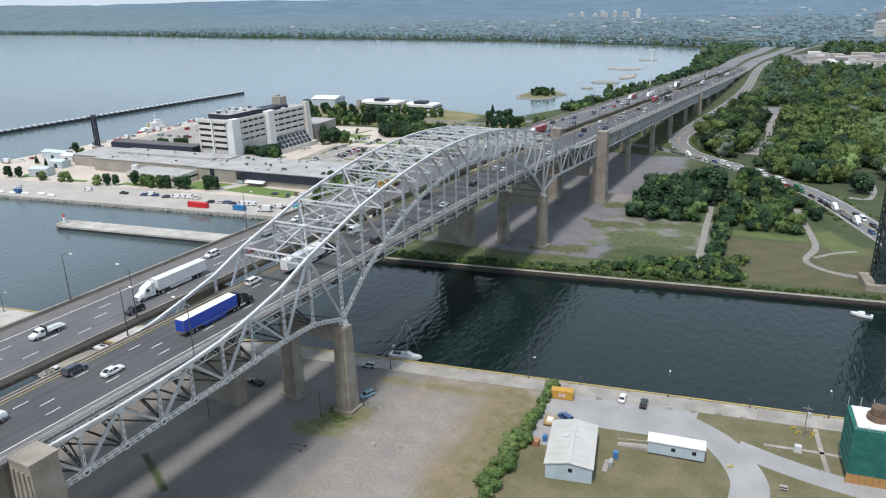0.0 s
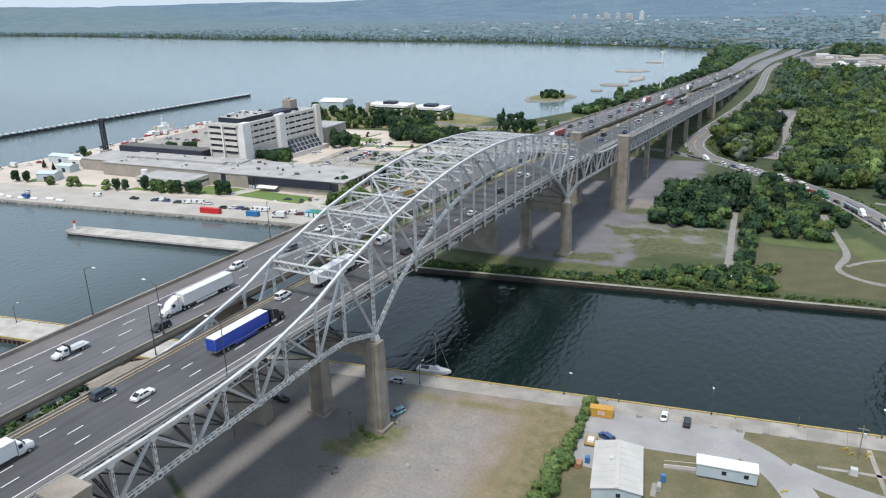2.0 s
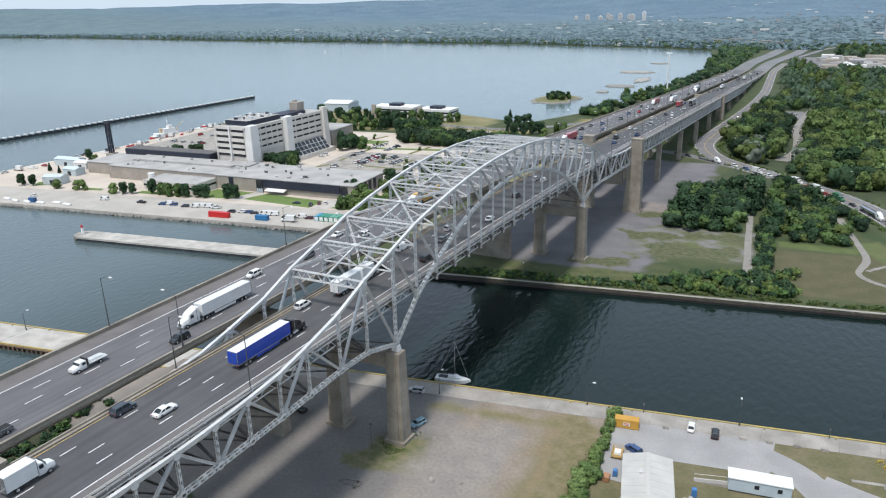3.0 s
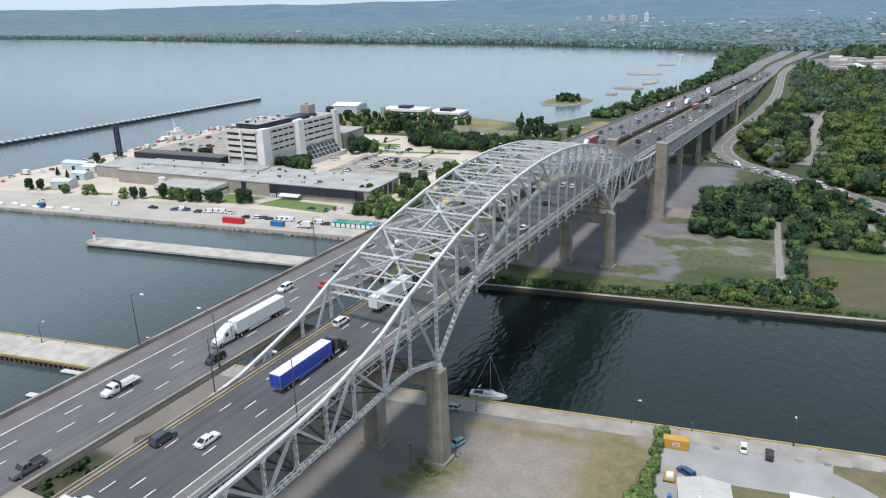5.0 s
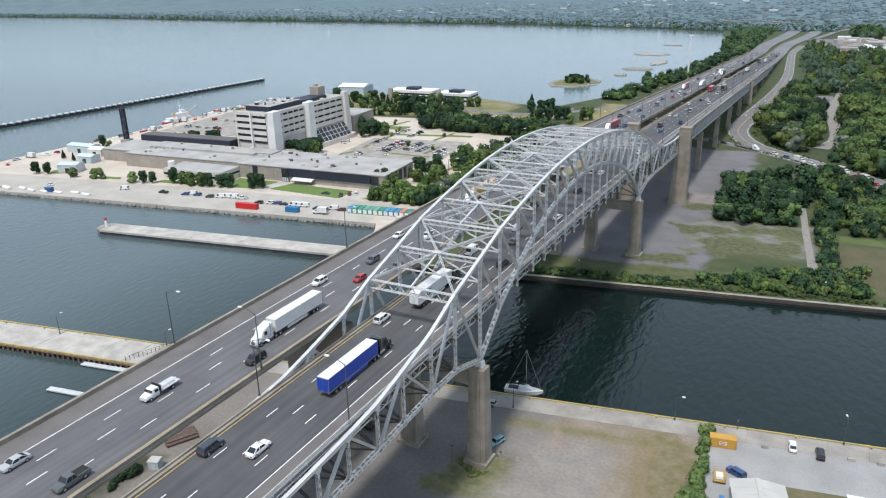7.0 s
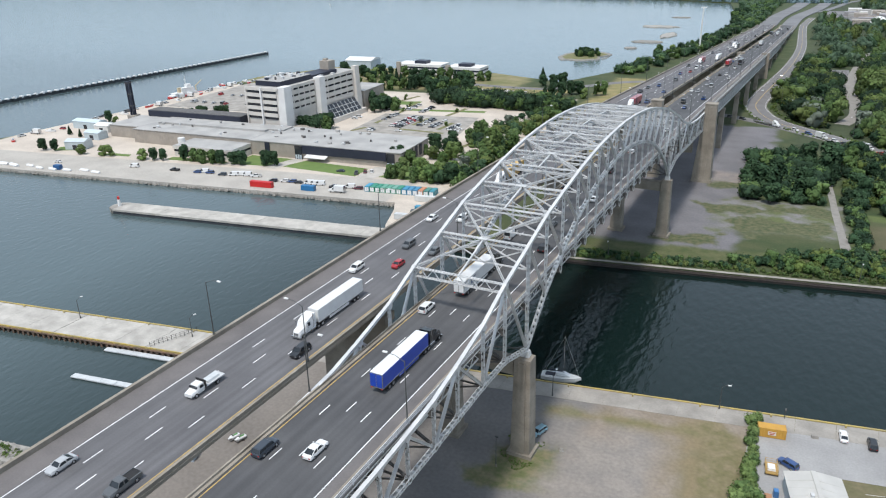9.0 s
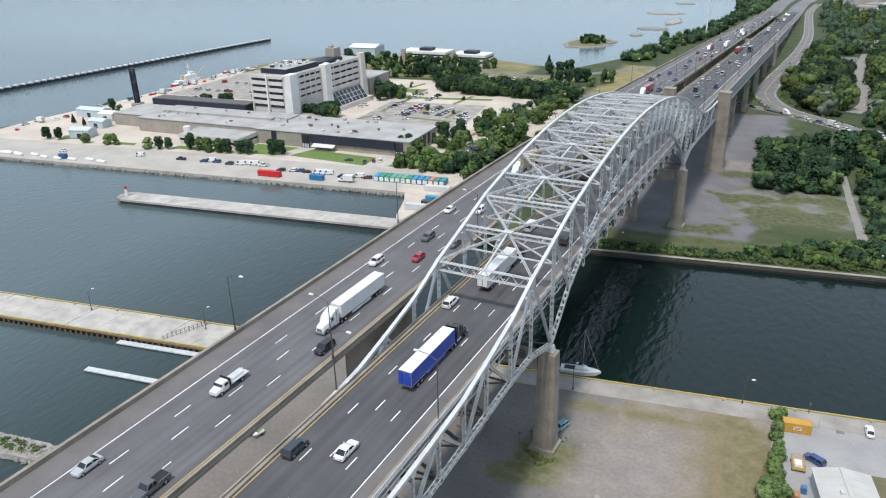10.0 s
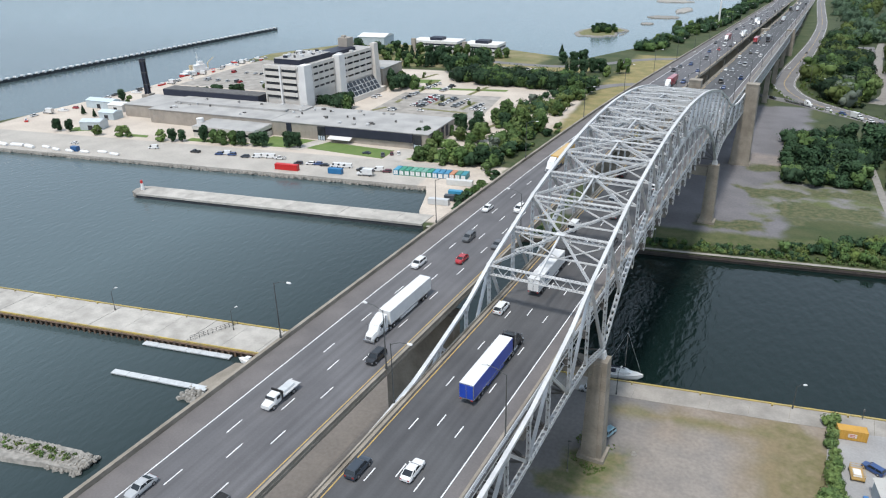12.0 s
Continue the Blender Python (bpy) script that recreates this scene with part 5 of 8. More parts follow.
for label, colour, m, w, d, h in (("pale blue workshop shed at the quay's end", (0.46, 0.53, 0.56), pose(-505, 338, 0, 0, 0, 5), 22, 9, 5), ("white flat workshop shed", (0.62, 0.62, 0.6), pose(-486, 336, 0, 0, 0, 6), 12, 10, 4.5),
                                  ("pale blue workshop shed at the quay's end", (0.46, 0.53, 0.56), pose(-474, 318, 0, 0, 0, 6), 12, 8, 4.5), ("grey gabled boathouse with pale walls", (0.45, 0.5, 0.52), pose(-462, 296, 0, 0, 0, 20), 13, 9, 5)):
    sh = thing("workshop", label, "shed", m=m)
    part("body", Mesh().box(-w / 2, w / 2, -d / 2, d / 2, 0, h), paint(colour), sh)
    part("roof", Mesh().hexa([(-w / 2 - 0.3, -d / 2 - 0.3, h), (w / 2 + 0.3, -d / 2 - 0.3, h), (w / 2 + 0.3, d / 2 + 0.3, h), (-w / 2 - 0.3, d / 2 + 0.3, h)], [(-w / 2 - 0.3, -0.2, h + 1.2), (w / 2 + 0.3, -0.2, h + 1.2), (w / 2 + 0.3, 0.2, h + 1.2), (-w / 2 - 0.3, 0.2, h + 1.2)]), paint(tuple(min(1, c * 1.2) for c in colour)), sh)
    part("door", Mesh().box(-1.5, 1.5, -d / 2 - 0.06, -d / 2 + 0.04, 0, 3), window_dark, sh)

# storage containers on the quay
container("long bright red shipping container on the quay", (0.55, 0.02, 0.02), pose(-302.5, 279.5, 0, 0, 0, 99), d=12.2, h=2.9)
container("blue shipping container on the quay", (0.02, 0.16, 0.36), pose(-277, 284.5, 0, 0, 0, 99), d=7.0)
container("blue shipping container on the quay", (0.02, 0.10, 0.26), pose(-431, 258.5, 0, 0, 0, 99), d=4.0)
cols = [(0.05, 0.28, 0.42), (0.03, 0.25, 0.16), (0.03, 0.25, 0.16), (0.12, 0.34, 0.24), (0.10, 0.32, 0.22), (0.16, 0.36, 0.28), (0.03, 0.25, 0.16), (0.05, 0.26, 0.42), (0.06, 0.24, 0.4), (0.06, 0.24, 0.4), (0.55, 0.25, 0.14), (0.08, 0.24, 0.2), (0.05, 0.25, 0.3)]
for k, c in enumerate(cols):
    x = -249.5 + 2.75 * k
    s_ = container("painted storage container with white doors in a row", c, pose(x, 297.6 + 0.17 * (x + 249), 0, 0, 0, 8))
    for a in (-1.0, 0.05):
        part("door", Mesh().box(a, a + 0.95, -3.14, -3.06, 0.3, 2.3), paint_white, s_)
    tagged(s_, group="storage containers")
container("pale shipping container beside the basin", (0.6, 0.6, 0.58), pose(-214.5, 293.5, 0, 0, 0, 100), d=12)
container("pale shipping container beside the basin", (0.55, 0.56, 0.56), pose(-212, 268, 0, 0, 0, 100), d=9)
container("dark grey shipping container beside the basin", (0.06, 0.07, 0.08), pose(-207.5, 274.5, 0, 0, 0, 100), d=9)
container("blue shipping container beside the basin", (0.05, 0.28, 0.45), pose(-210, 280, 0, 0, 0, 100), d=6)

# lawns, kerbs and parking bays
campus_ground = thing("campus_grounds", "mown lawns and paved lots round the campus", "grounds", "", "structure")
lawn_mat = material("mown_lawn", (0.10, 0.165, 0.04), (0.135, 0.19, 0.055), 6.0, 0.95, 0.0, 0.5, 0.2, 0.2)


def local_sheet(name, pts, mat, z=0.05, thick=0.2):
    q = [CAMPUS @ Vector((u, v, 0)) for u, v in pts]
    return part(name, Mesh().prism([(p.x, p.y) for p in q], z - thick, z), mat, campus_ground)


for pts in ([(38, -57), (86, -61), (86, -46), (44, -43)], [(6, -62), (29, -59), (35, -42), (7, -42)], [(-36, -66), (3, -63), (3, -59), (-36, -60)], [(98, -58), (116, -58), (116, -36), (104, -40)],
            [(-82, -70), (-62, -68), (-64, -64), (-80, -65)], [(-118, -72), (-104, -66), (-112, -56), (-122, -64)], [(30, 98), (98, 108), (98, 114), (30, 104)], [(20, 118), (40, 120), (38, 134), (20, 130)]):
    local_sheet("lawn", pts, lawn_mat)
local_sheet("parking_lot", [(32, 22), (106, 26), (100, 92), (30, 86)], quay_mat, 0.06)
local_sheet("parking_lot", [(50, 168), (106, 172), (104, 198), (52, 199)], concrete_pale, 0.06)
local_sheet("parking_lot", [(-150, 60), (-40, 60), (-40, 170), (-150, 170)], quay_mat, 0.06)
verge_mat = material("worn_grass_strip", (0.19, 0.175, 0.085), (0.13, 0.14, 0.055), 3.0, 0.95, 0.0, 0.4, 0.25, 0.2)
for pts in ([(-353, 488), (-347, 523)], [(-329, 460), (-335, 499)], [(-292, 464), (-290, 492)], [(-327, 425), (-328, 434)], [(-245, 384), (-241, 408)], [(-330, 400), (-326, 412)], [(-303, 416.5), (-270, 416.5)], [(-300, 430), (-300, 452)], [(-278, 424), (-278, 446)]):
    l, r, _ = ribbon(pts, 1.5)
    part("planting_strip", band(Mesh(), l, r, 0.14, 0.3), verge_mat, campus_ground)
for pts in ([(35.5, -41), (43, -41), (37, -62), (30, -62)], [(88, -41.5), (100, -41.5), (97, -62), (87, -62)]):
    local_sheet("footpath", pts, concrete_pale, 0.07)

# lakeside road and the tall light mast
l, r, _ = ribbon([(-345, 590), (-300, 585), (-262, 590), (-238, 612), (-215, 640), (-190, 655), (-165, 665)], 4.5)
tagged(part("lakeside_road", band(Mesh(), l, r, 0.06, 0.2), asphalt_old), "pale grey lakeside road", "road", "", "structure")
mast = thing("light_mast", "tall white mast on the harbour shore", "mast", m=pose(-186, 860, 0))
part("pole", Mesh().tube((0, 0, 0), (0, 0, 46), 1.0, 0.6, 12), paint_white, mast)
part("head", Mesh().box(-3, 3, -0.4, 0.4, 45.5, 46.5), paint_white, mast)

# ---- roads on the north side ----
shore_road = thing("shore_road", "grey two-way shore road with white edge lines and kerbs", "road", "", "structure")
ROAD = [(60, 300), (44, 336), (27, 378), (4, 430), (-22, 466), (-54, 498), (-84, 530), (-99, 572), (-99, 622), (-94, 700), (-89, 800), (-88, 920), (-94, 1060), (-98, 1180), (-92, 1300)]


def road_half(t):
    return float(np.interp(t, [0, 0.6, 0.75, 1], [7.0, 7.0, 5.0, 4.5]))


l, r, mid = ribbon(ROAD, road_half)
part("road_surface", band(Mesh(), l, r, 0.10, 0.3), asphalt_old, shore_road)
for off, mat_ in ((6.3, line_white), (-6.3, line_white), (0.15, line_yellow), (-0.25, line_yellow)):
    e = Mesh()
    ll, rr, _ = ribbon(ROAD, road_half)
    a = [p.lerp(q, 0.5 - (off - 0.1) / 14) for p, q in zip(ll, rr)]
    b = [p.lerp(q, 0.5 - (off + 0.1) / 14) for p, q in zip(ll, rr)]
    part("edge_line", band(e, b, a, 0.125, 0.01), mat_, shore_road)
for s in (7.0, -7.0):
    a = [p.lerp(q, 0.5 - s / 14) for p, q in zip(l, r)]
    b = [p.lerp(q, 0.5 - (s * 1.05) / 14) for p, q in zip(l, r)]
    part("kerb", band(Mesh(), b if s > 0 else a, a if s > 0 else b, 0.22, 0.3), quay_mat, shore_road)
l, r, _ = ribbon([(-42, 484), (-66, 503), (-95, 526), (-130, 541), (-196, 540), (-222, 505), (-225, 440)], 4.5)
part("side_road", band(Mesh(), l, r, 0.09, 0.3), asphalt_old, shore_road)
DRIVE = [(-44, 536), (-36, 570), (-37, 619), (-41, 665), (-39, 720), (-32, 815), (-21, 899), (-12, 950), (10, 1010)]
paths = thing("footpaths", "pale gravel footpaths through the grass", "path", "", "structure")
for pts, w in (([(-40, 306), (-44, 345), (-47, 380), (-51, 418), (-58, 436), (-70, 430), (-84, 424)], 1.6), ([(-8, 404), (-1, 368), (3, 342), (0, 322), (9, 312), (24, 309)], 1.5), ([(3, 327), (10, 336), (19, 343)], 0.9),
               ([(24, 500), (28, 470), (26, 440), (16, 438)], 1.6)):
    l, r, _ = ribbon(pts, lambda t, w=w: w * (1 + 0.35 * noise.noise(Vector((t * 9, w, 0)))))
    part("path", band(Mesh(), l, r, 0.06, 0.2), gravel_path, paths)
l, r, _ = ribbon(DRIVE, lambda t: 4.6 - 1.4 * t)
part("service_drive", band(Mesh(), l, r, 0.07, 0.2), gravel_path, paths)
part("lot", Mesh().prism([(-53, 702), (-39, 706), (-41, 774), (-57, 770)], -0.1, 0.06), asphalt_old, paths)

# lock of the far interchange
far_roads = thing("far_interchange", "distant highway lanes curving inland", "road", "", "structure")
for pts, w, top in (([(-143, 1150), (-141, 1300), (-126, 1480), (-120, 1640), (-130, 1740), (-180, 1840), (-260, 1920), (-420, 2020)], 11, 1.1), ([(-116, 1150), (-112, 1300), (-90, 1480), (-82, 1640), (-92, 1760), (-150, 1870), (-230, 1960), (-400, 2080)], 10, 1.1), ([(-84, 1400), (-62, 1520), (-40, 1640), (20, 1740), (180, 1800)], 5, 0.8), ([(-170, 1560), (-176, 1680), (-230, 1760), (-300, 1790)], 4, 0.7)):
    l, r, _ = ribbon(pts, w)
    part("carriageway", band(Mesh(), l, r, top, top + 0.3), material("far_road", (0.19, 0.19, 0.195), (0.155, 0.155, 0.16), 30.0, 0.9), far_roads)


# ---- vehicles ----
tyre = material("tyre_rubber", (0.018, 0.018, 0.019), (0.025, 0.025, 0.026), 0.5, 0.85, 0.0, 0.1, 0.2, 0.0)
chrome = material("bright_metal", (0.55, 0.56, 0.57), (0.48, 0.49, 0.5), 0.6, 0.25, 0.85, 0.1, 0.1, 0.0)
car_glass = glassy("car_glass", (0.02, 0.024, 0.028), 0.06)
lamp_red = paint((0.35, 0.02, 0.02))
COLOURS = {"white": (0.72, 0.72, 0.71), "black": (0.016, 0.016, 0.018), "grey": (0.10, 0.105, 0.11), "silver": (0.42, 0.43, 0.44), "red": (0.38, 0.02, 0.025), "blue": (0.03, 0.07, 0.20), "maroon": (0.11, 0.02, 0.03), "teal": (0.22, 0.36, 0.42), "yellow": (0.6, 0.36, 0.06), "green": (0.03, 0.16, 0.07), "dark": (0.035, 0.045, 0.06), "curtain": (0.015, 0.06, 0.40)}
gloss = {}


def coat(c):
    if c not in gloss:
        gloss[c] = material("car_paint_" + c, COLOURS[c], tuple(v * 0.92 for v in COLOURS[c]), 1.5, 0.28, 0.0, 0.3, 0.03, 0.0)
        gloss[c].node_tree.nodes["Principled BSDF"].inputs["Coat Weight"].default_value = 0.5
    return gloss[c]


def loft(stations):
    """A body lofted along y through rounded cross-sections (y, half width, low, high, shoulder share)."""
    m = Mesh()
    rings = []
    for y, w, lo, hi, sh in stations:
        k = lo + (hi - lo) * 0.55
        rings.append([(-w * 0.86, y, lo), (w * 0.86, y, lo), (w, y, lo + (hi - lo) * 0.3), (w, y, k), (w * sh, y, hi), (-w * sh, y, hi), (-w, y, k), (-w, y, lo + (hi - lo) * 0.3)])
    n = 8
    v = [p for r in rings for p in r]
    f = [tuple(range(n))] + [tuple(reversed(range(len(v) - n, len(v))))]
    for i in range(len(rings) - 1):
        f += [(i * n + j, (i + 1) * n + j, (i + 1) * n + (j + 1) % n, i * n + (j + 1) % n) for j in range(n)]
    return m.add(v, f)


def wheel_part(parent, x, y, r, w=0.24, rim=True):
    ob = part("wheel", Mesh().tube((x - w / 2, y, r), (x + w / 2, y, r), r, n=14), tyre, parent)
    if not rim:
        return
    s = 1 if x > 0 else -1
    part("rim", Mesh().tube((x + s * w * 0.5, y, r), (x + s * (w * 0.5 + 0.02), y, r), r * 0.6, r * 0.5, 10), chrome, ob)


SHAPES = {
    # length, half width, height, bonnet share, cabin front, roof front, roof back, cabin back (along the length from the nose), deck height share
    "sedan": (4.7, 0.9, 1.45, 0.62, 0.27, 0.41, 0.70, 0.90),
    "suv": (4.7, 0.95, 1.72, 0.60, 0.24, 0.36, 0.90, 0.985),
    "hatch": (4.2, 0.88, 1.5, 0.62, 0.24, 0.38, 0.80, 0.97),
    "van": (5.3, 1.0, 2.3, 0.52, 0.13, 0.27, 0.985, 0.995),
    "pickup": (5.7, 1.0, 1.85, 0.58, 0.25, 0.34, 0.55, 0.60),
}
WORDS = {"sedan": "four-door sedan", "suv": "sport utility vehicle", "hatch": "small hatchback", "van": "panel van", "pickup": "pickup truck"}
SHADES = {"white": "white", "black": "black", "grey": "dark grey", "silver": "silver", "red": "red", "blue": "dark blue", "maroon": "dark maroon", "teal": "pale blue", "yellow": "yellow", "green": "green", "dark": "slate"}
protos = {}


def build_car(kind, colour, full=True):
    L, w, h, bonnet, cf, rf, rb, cb = SHAPES[kind]
    ob = thing("car" if kind != "pickup" and kind != "van" else ("pickup_truck" if kind == "pickup" else "van"), f"{SHADES[colour]} {WORDS[kind]} with dark windows", "car" if kind not in ("pickup", "van") else kind)
    Y = lambda s: L * (0.5 - s)
    belt = h * bonnet
    c = coat(colour)
    body = [(Y(0), w * 0.78, 0.35, belt * 0.72, 0.8), (Y(0.02), w * 0.9, 0.24, belt * 0.86, 0.84), (Y(0.1), w, 0.2, belt * 0.95, 0.86), (Y(cf), w, 0.2, belt, 0.9), (Y(0.5), w, 0.2, belt + 0.02, 0.92), (Y(cb), w, 0.2, belt + 0.03, 0.9),
            (Y(0.97), w * 0.97, 0.24, belt * (1.0 if kind != "sedan" else 0.97), 0.86), (Y(1.0), w * 0.86, 0.36, belt * 0.82, 0.84)]
    part("body", loft(body), c, ob, smooth=False)
    g = Mesh()
    t = 0.76 if kind != "van" else 0.86
    ring = lambda y, z, ww: [(-ww, y, z), (ww, y, z)]
    low = ring(Y(cf), belt - 0.02, w * 0.88) + list(reversed(ring(Y(cb), belt - 0.02, w * 0.88)))
    high = ring(Y(rf), h - 0.08, w * t) + list(reversed(ring(Y(rb), h - 0.08, w * t)))
    g.hexa(list(reversed(low)), list(reversed(high)))
    part("glazing", g, car_glass, ob)
    part("roof", Mesh().hexa([(-w * t - 0.03, Y(rb) - 0.05, h - 0.1), (w * t + 0.03, Y(rb) - 0.05, h - 0.1), (w * t + 0.03, Y(rf) + 0.05, h - 0.1), (-w * t - 0.03, Y(rf) + 0.05, h - 0.1)],
                             [(-w * t + 0.1, Y(rb) + 0.1, h), (w * t - 0.1, Y(rb) + 0.1, h), (w * t - 0.1, Y(rf) - 0.12, h), (-w * t + 0.1, Y(rf) - 0.12, h)]), c, ob)
    for s in (-1, 1) if full else ():
        for a, b in ((cf, rf), (cb, rb)) + (((cf + cb) / 2 + 0.02, (rf + rb) / 2 + 0.02),) * (kind != "van"):
            part("pillar", Mesh().beam((s * w * 0.89, Y(a), belt), (s * w * (t + 0.01), Y(b), h - 0.06), 0.1, 0.1), c, ob)
    if kind == "van":
        part("cargo_side", Mesh().hexa([(-w * 0.95, Y(0.98), belt - 0.1), (w * 0.95, Y(0.98), belt - 0.1), (w * 0.95, Y(0.4), belt - 0.1), (-w * 0.95, Y(0.4), belt - 0.1)], [(-w * 0.88, Y(0.98), h - 0.02), (w * 0.88, Y(0.98), h - 0.02), (w * 0.88, Y(0.4), h - 0.02), (-w * 0.88, Y(0.4), h - 0.02)]), c, ob)
    if kind == "pickup":
        part("bed_liner", Mesh().box(-w * 0.8, w * 0.8, Y(0.97), Y(0.63), belt + 0.0, belt + 0.05), tyre, ob)
        for s in (-1, 1):
            part("bed_rail", Mesh().box(s * w * 0.9 - 0.08, s * w * 0.9 + 0.08, Y(0.99), Y(0.61), belt - 0.05, belt + 0.14), c, ob)
        part("tailgate", Mesh().box(-w * 0.9, w * 0.9, Y(1.0), Y(0.985), 0.6, belt + 0.12), c, ob)
    for s in (-1, 1):
        for y in (Y(0.19), Y(0.80)):
            wheel_part(ob, s * (w - 0.1), y, 0.34 if h < 1.6 else 0.39, rim=full)
        if not full:
            continue
        part("headlight", Mesh().box(s * w * 0.62 - 0.2, s * w * 0.62 + 0.2, Y(0.0) - 0.06, Y(-0.004), belt * 0.58, belt * 0.72), chrome, ob)
        part("tail_light", Mesh().box(s * w * 0.68 - 0.14, s * w * 0.68 + 0.14, Y(1.004), Y(1.0) + 0.06, belt * 0.62, belt * 0.84), lamp_red, ob)
        part("mirror", Mesh().box(s * (w + 0.1) - 0.1, s * (w + 0.1) + 0.1, Y(cf + 0.04) - 0.06, Y(cf + 0.04) + 0.06, belt, belt + 0.16), c, ob)
    return ob


def put(kind, colour, x, y, z, turn, group=""):
    """turn: the heading in degrees; 0 faces north along the bridge."""
    m = pose(x, y, z, 0, 0, turn)
    full = kind in TRUCKS or (y < 300 and abs(x + 130) < 34) or (x > -60 and y < 420)
    key = (kind, colour, full)
    if key in protos:
        ob = copy_thing(protos[key], m)
    else:
        ob = protos[key] = TRUCKS[kind](colour) if kind in TRUCKS else build_car(kind, colour, full)
        ob.matrix_basis = m
    return tagged(ob, group=group)


def tractor(ob, colour, y0, day=False):
    """A conventional tractor whose nose is at y0 and which reaches about 7 m back."""
    c = coat(colour)
    part("bonnet", loft([(y0, 0.75, 0.6, 1.5, 0.8), (y0 - 0.3, 0.95, 0.5, 1.75, 0.8), (y0 - 1.7, 1.05, 0.5, 2.05, 0.85), (y0 - 2.0, 1.08, 0.5, 2.1, 0.85)]), c, ob)
    part("cab", loft([(y0 - 1.7, 1.1, 0.6, 2.1, 0.95), (y0 - 2.2, 1.15, 0.6, 2.95, 0.9), (y0 - 3.3, 1.2, 0.6, 3.4 if not day else 3.0, 0.9), (y0 - 5.0 if not day else y0 - 3.9, 1.22, 0.6, 3.9 if not day else 3.05, 0.88)]), c, ob)
    part("windshield", Mesh().hexa([(-0.98, y0 - 1.78, 2.12), (0.98, y0 - 1.78, 2.12), (0.98, y0 - 2.0, 2.12), (-0.98, y0 - 2.0, 2.12)], [(-0.95, y0 - 2.14, 2.85), (0.95, y0 - 2.14, 2.85), (0.95, y0 - 2.3, 2.85), (-0.95, y0 - 2.3, 2.85)]), car_glass, ob)
    for s in (-1, 1):
        part("side_window", Mesh().box(s * 1.16 - 0.05, s * 1.16 + 0.05, y0 - 3.2, y0 - 2.35, 2.0, 2.75), car_glass, ob)
        part("mirror", Mesh().box(s * 1.45 - 0.1, s * 1.45 + 0.1, y0 - 2.1, y0 - 1.95, 2.0, 2.8), chrome, ob)
        part("exhaust", Mesh().tube((s * 1.15, y0 - 4.2, 1.0), (s * 1.15, y0 - 4.2, 4.1), 0.09), chrome, ob)
        part("fuel_tank", Mesh().tube((s * 0.95, y0 - 4.9, 0.75), (s * 0.95, y0 - 3.2, 0.75), 0.33, n=12), chrome, ob)
        wheel_part(ob, s * 1.02, y0 - 1.15, 0.5, 0.32)
        for y in (y0 - 5.7, y0 - 7.0):
            wheel_part(ob, s * 0.98, y, 0.5, 0.6)
    part("grille", Mesh().box(-0.55, 0.55, y0 - 0.03, y0 + 0.03, 0.75, 1.4), chrome, ob)
    part("bumper", Mesh().box(-1.15, 1.15, y0 - 0.2, y0 + 0.12, 0.35, 0.68), chrome, ob)
    part("chassis", Mesh().box(-0.45, 0.45, y0 - 7.6, y0 - 1.5, 0.65, 0.95), tyre, ob)


def semi_wheels(ob, ys):
    for y in ys:
        for s in (-1, 1):
            wheel_part(ob, s * 0.98, y, 0.5, 0.6)


def semi(cab, side, words, mark=None, roof="white"):
    ob = thing("semi_truck", words, "truck")
    tractor(ob, cab, 11.0)
    t = part("trailer", Mesh().box(-1.27, 1.27, -11.0, 5.2, 1.2, 4.0), coat(side), ob)
    part("trailer_roof", Mesh().box(-1.25, 1.25, -10.95, 5.15, 4.0, 4.06), coat(roof), ob)
    part("lower_rail", Mesh().box(-1.3, 1.3, -11.0, 5.2, 1.12, 1.3), chrome, ob)
    part("rear_frame", Mesh().box(-1.29, 1.29, -11.08, -10.98, 1.2, 4.02), chrome, ob)
    for s in (-1, 1):
        part("rear_door", Mesh().box(s * 0.62 - 0.56, s * 0.62 + 0.56, -11.12, -11.06, 1.4, 3.9), coat(side), ob)
        part("side_skirt", Mesh().box(s * 1.2 - 0.02, s * 1.2 + 0.02, -5.5, 1.5, 0.5, 1.15), coat(side), ob)
        part("tail_light", Mesh().box(s * 1.0 - 0.15, s * 1.0 + 0.15, -11.16, -11.08, 1.05, 1.2), lamp_red, ob)
        part("landing_leg", Mesh().box(s * 0.8 - 0.08, s * 0.8 + 0.08, 2.4, 2.6, 0.25, 1.2), tyre, ob)
        if mark:
            part("side_mark", Mesh().box(s * 1.285 - 0.01, s * 1.285 + 0.01, -7.4, -5.6, 2.1, 2.35).box(s * 1.285 - 0.01, s * 1.285 + 0.01, -7.4, -7.1, 2.1, 3.3).box(s * 1.285 - 0.01, s * 1.285 + 0.01, -6.2, -5.9, 1.9, 3.3).box(s * 1.285 - 0.01, s * 1.285 + 0.01, -7.0, -5.2, 3.2, 3.45), coat(mark), ob, "plain blue bars for a company mark")
    semi_wheels(ob, (-7.6, -8.9))
    return ob


def white_semi(c):
    return semi("white", "white", "white semi truck with a long white box trailer")


def marked_semi(c):
    return semi("black", "white", "black semi truck with a marked white box trailer", "blue")


def blue_semi(c):
    return semi("black", "curtain", "black semi truck with a blue curtain-sided trailer")


def yellow_semi(c):
    return semi("white", "yellow", "white semi truck with a yellow container trailer", roof="yellow")


def dark_semi(c):
    return semi("white", "black", "white semi truck with a black box trailer", roof="grey")


def red_semi(c):
    return semi("white", "red", "white semi truck with a red box trailer", roof="red")


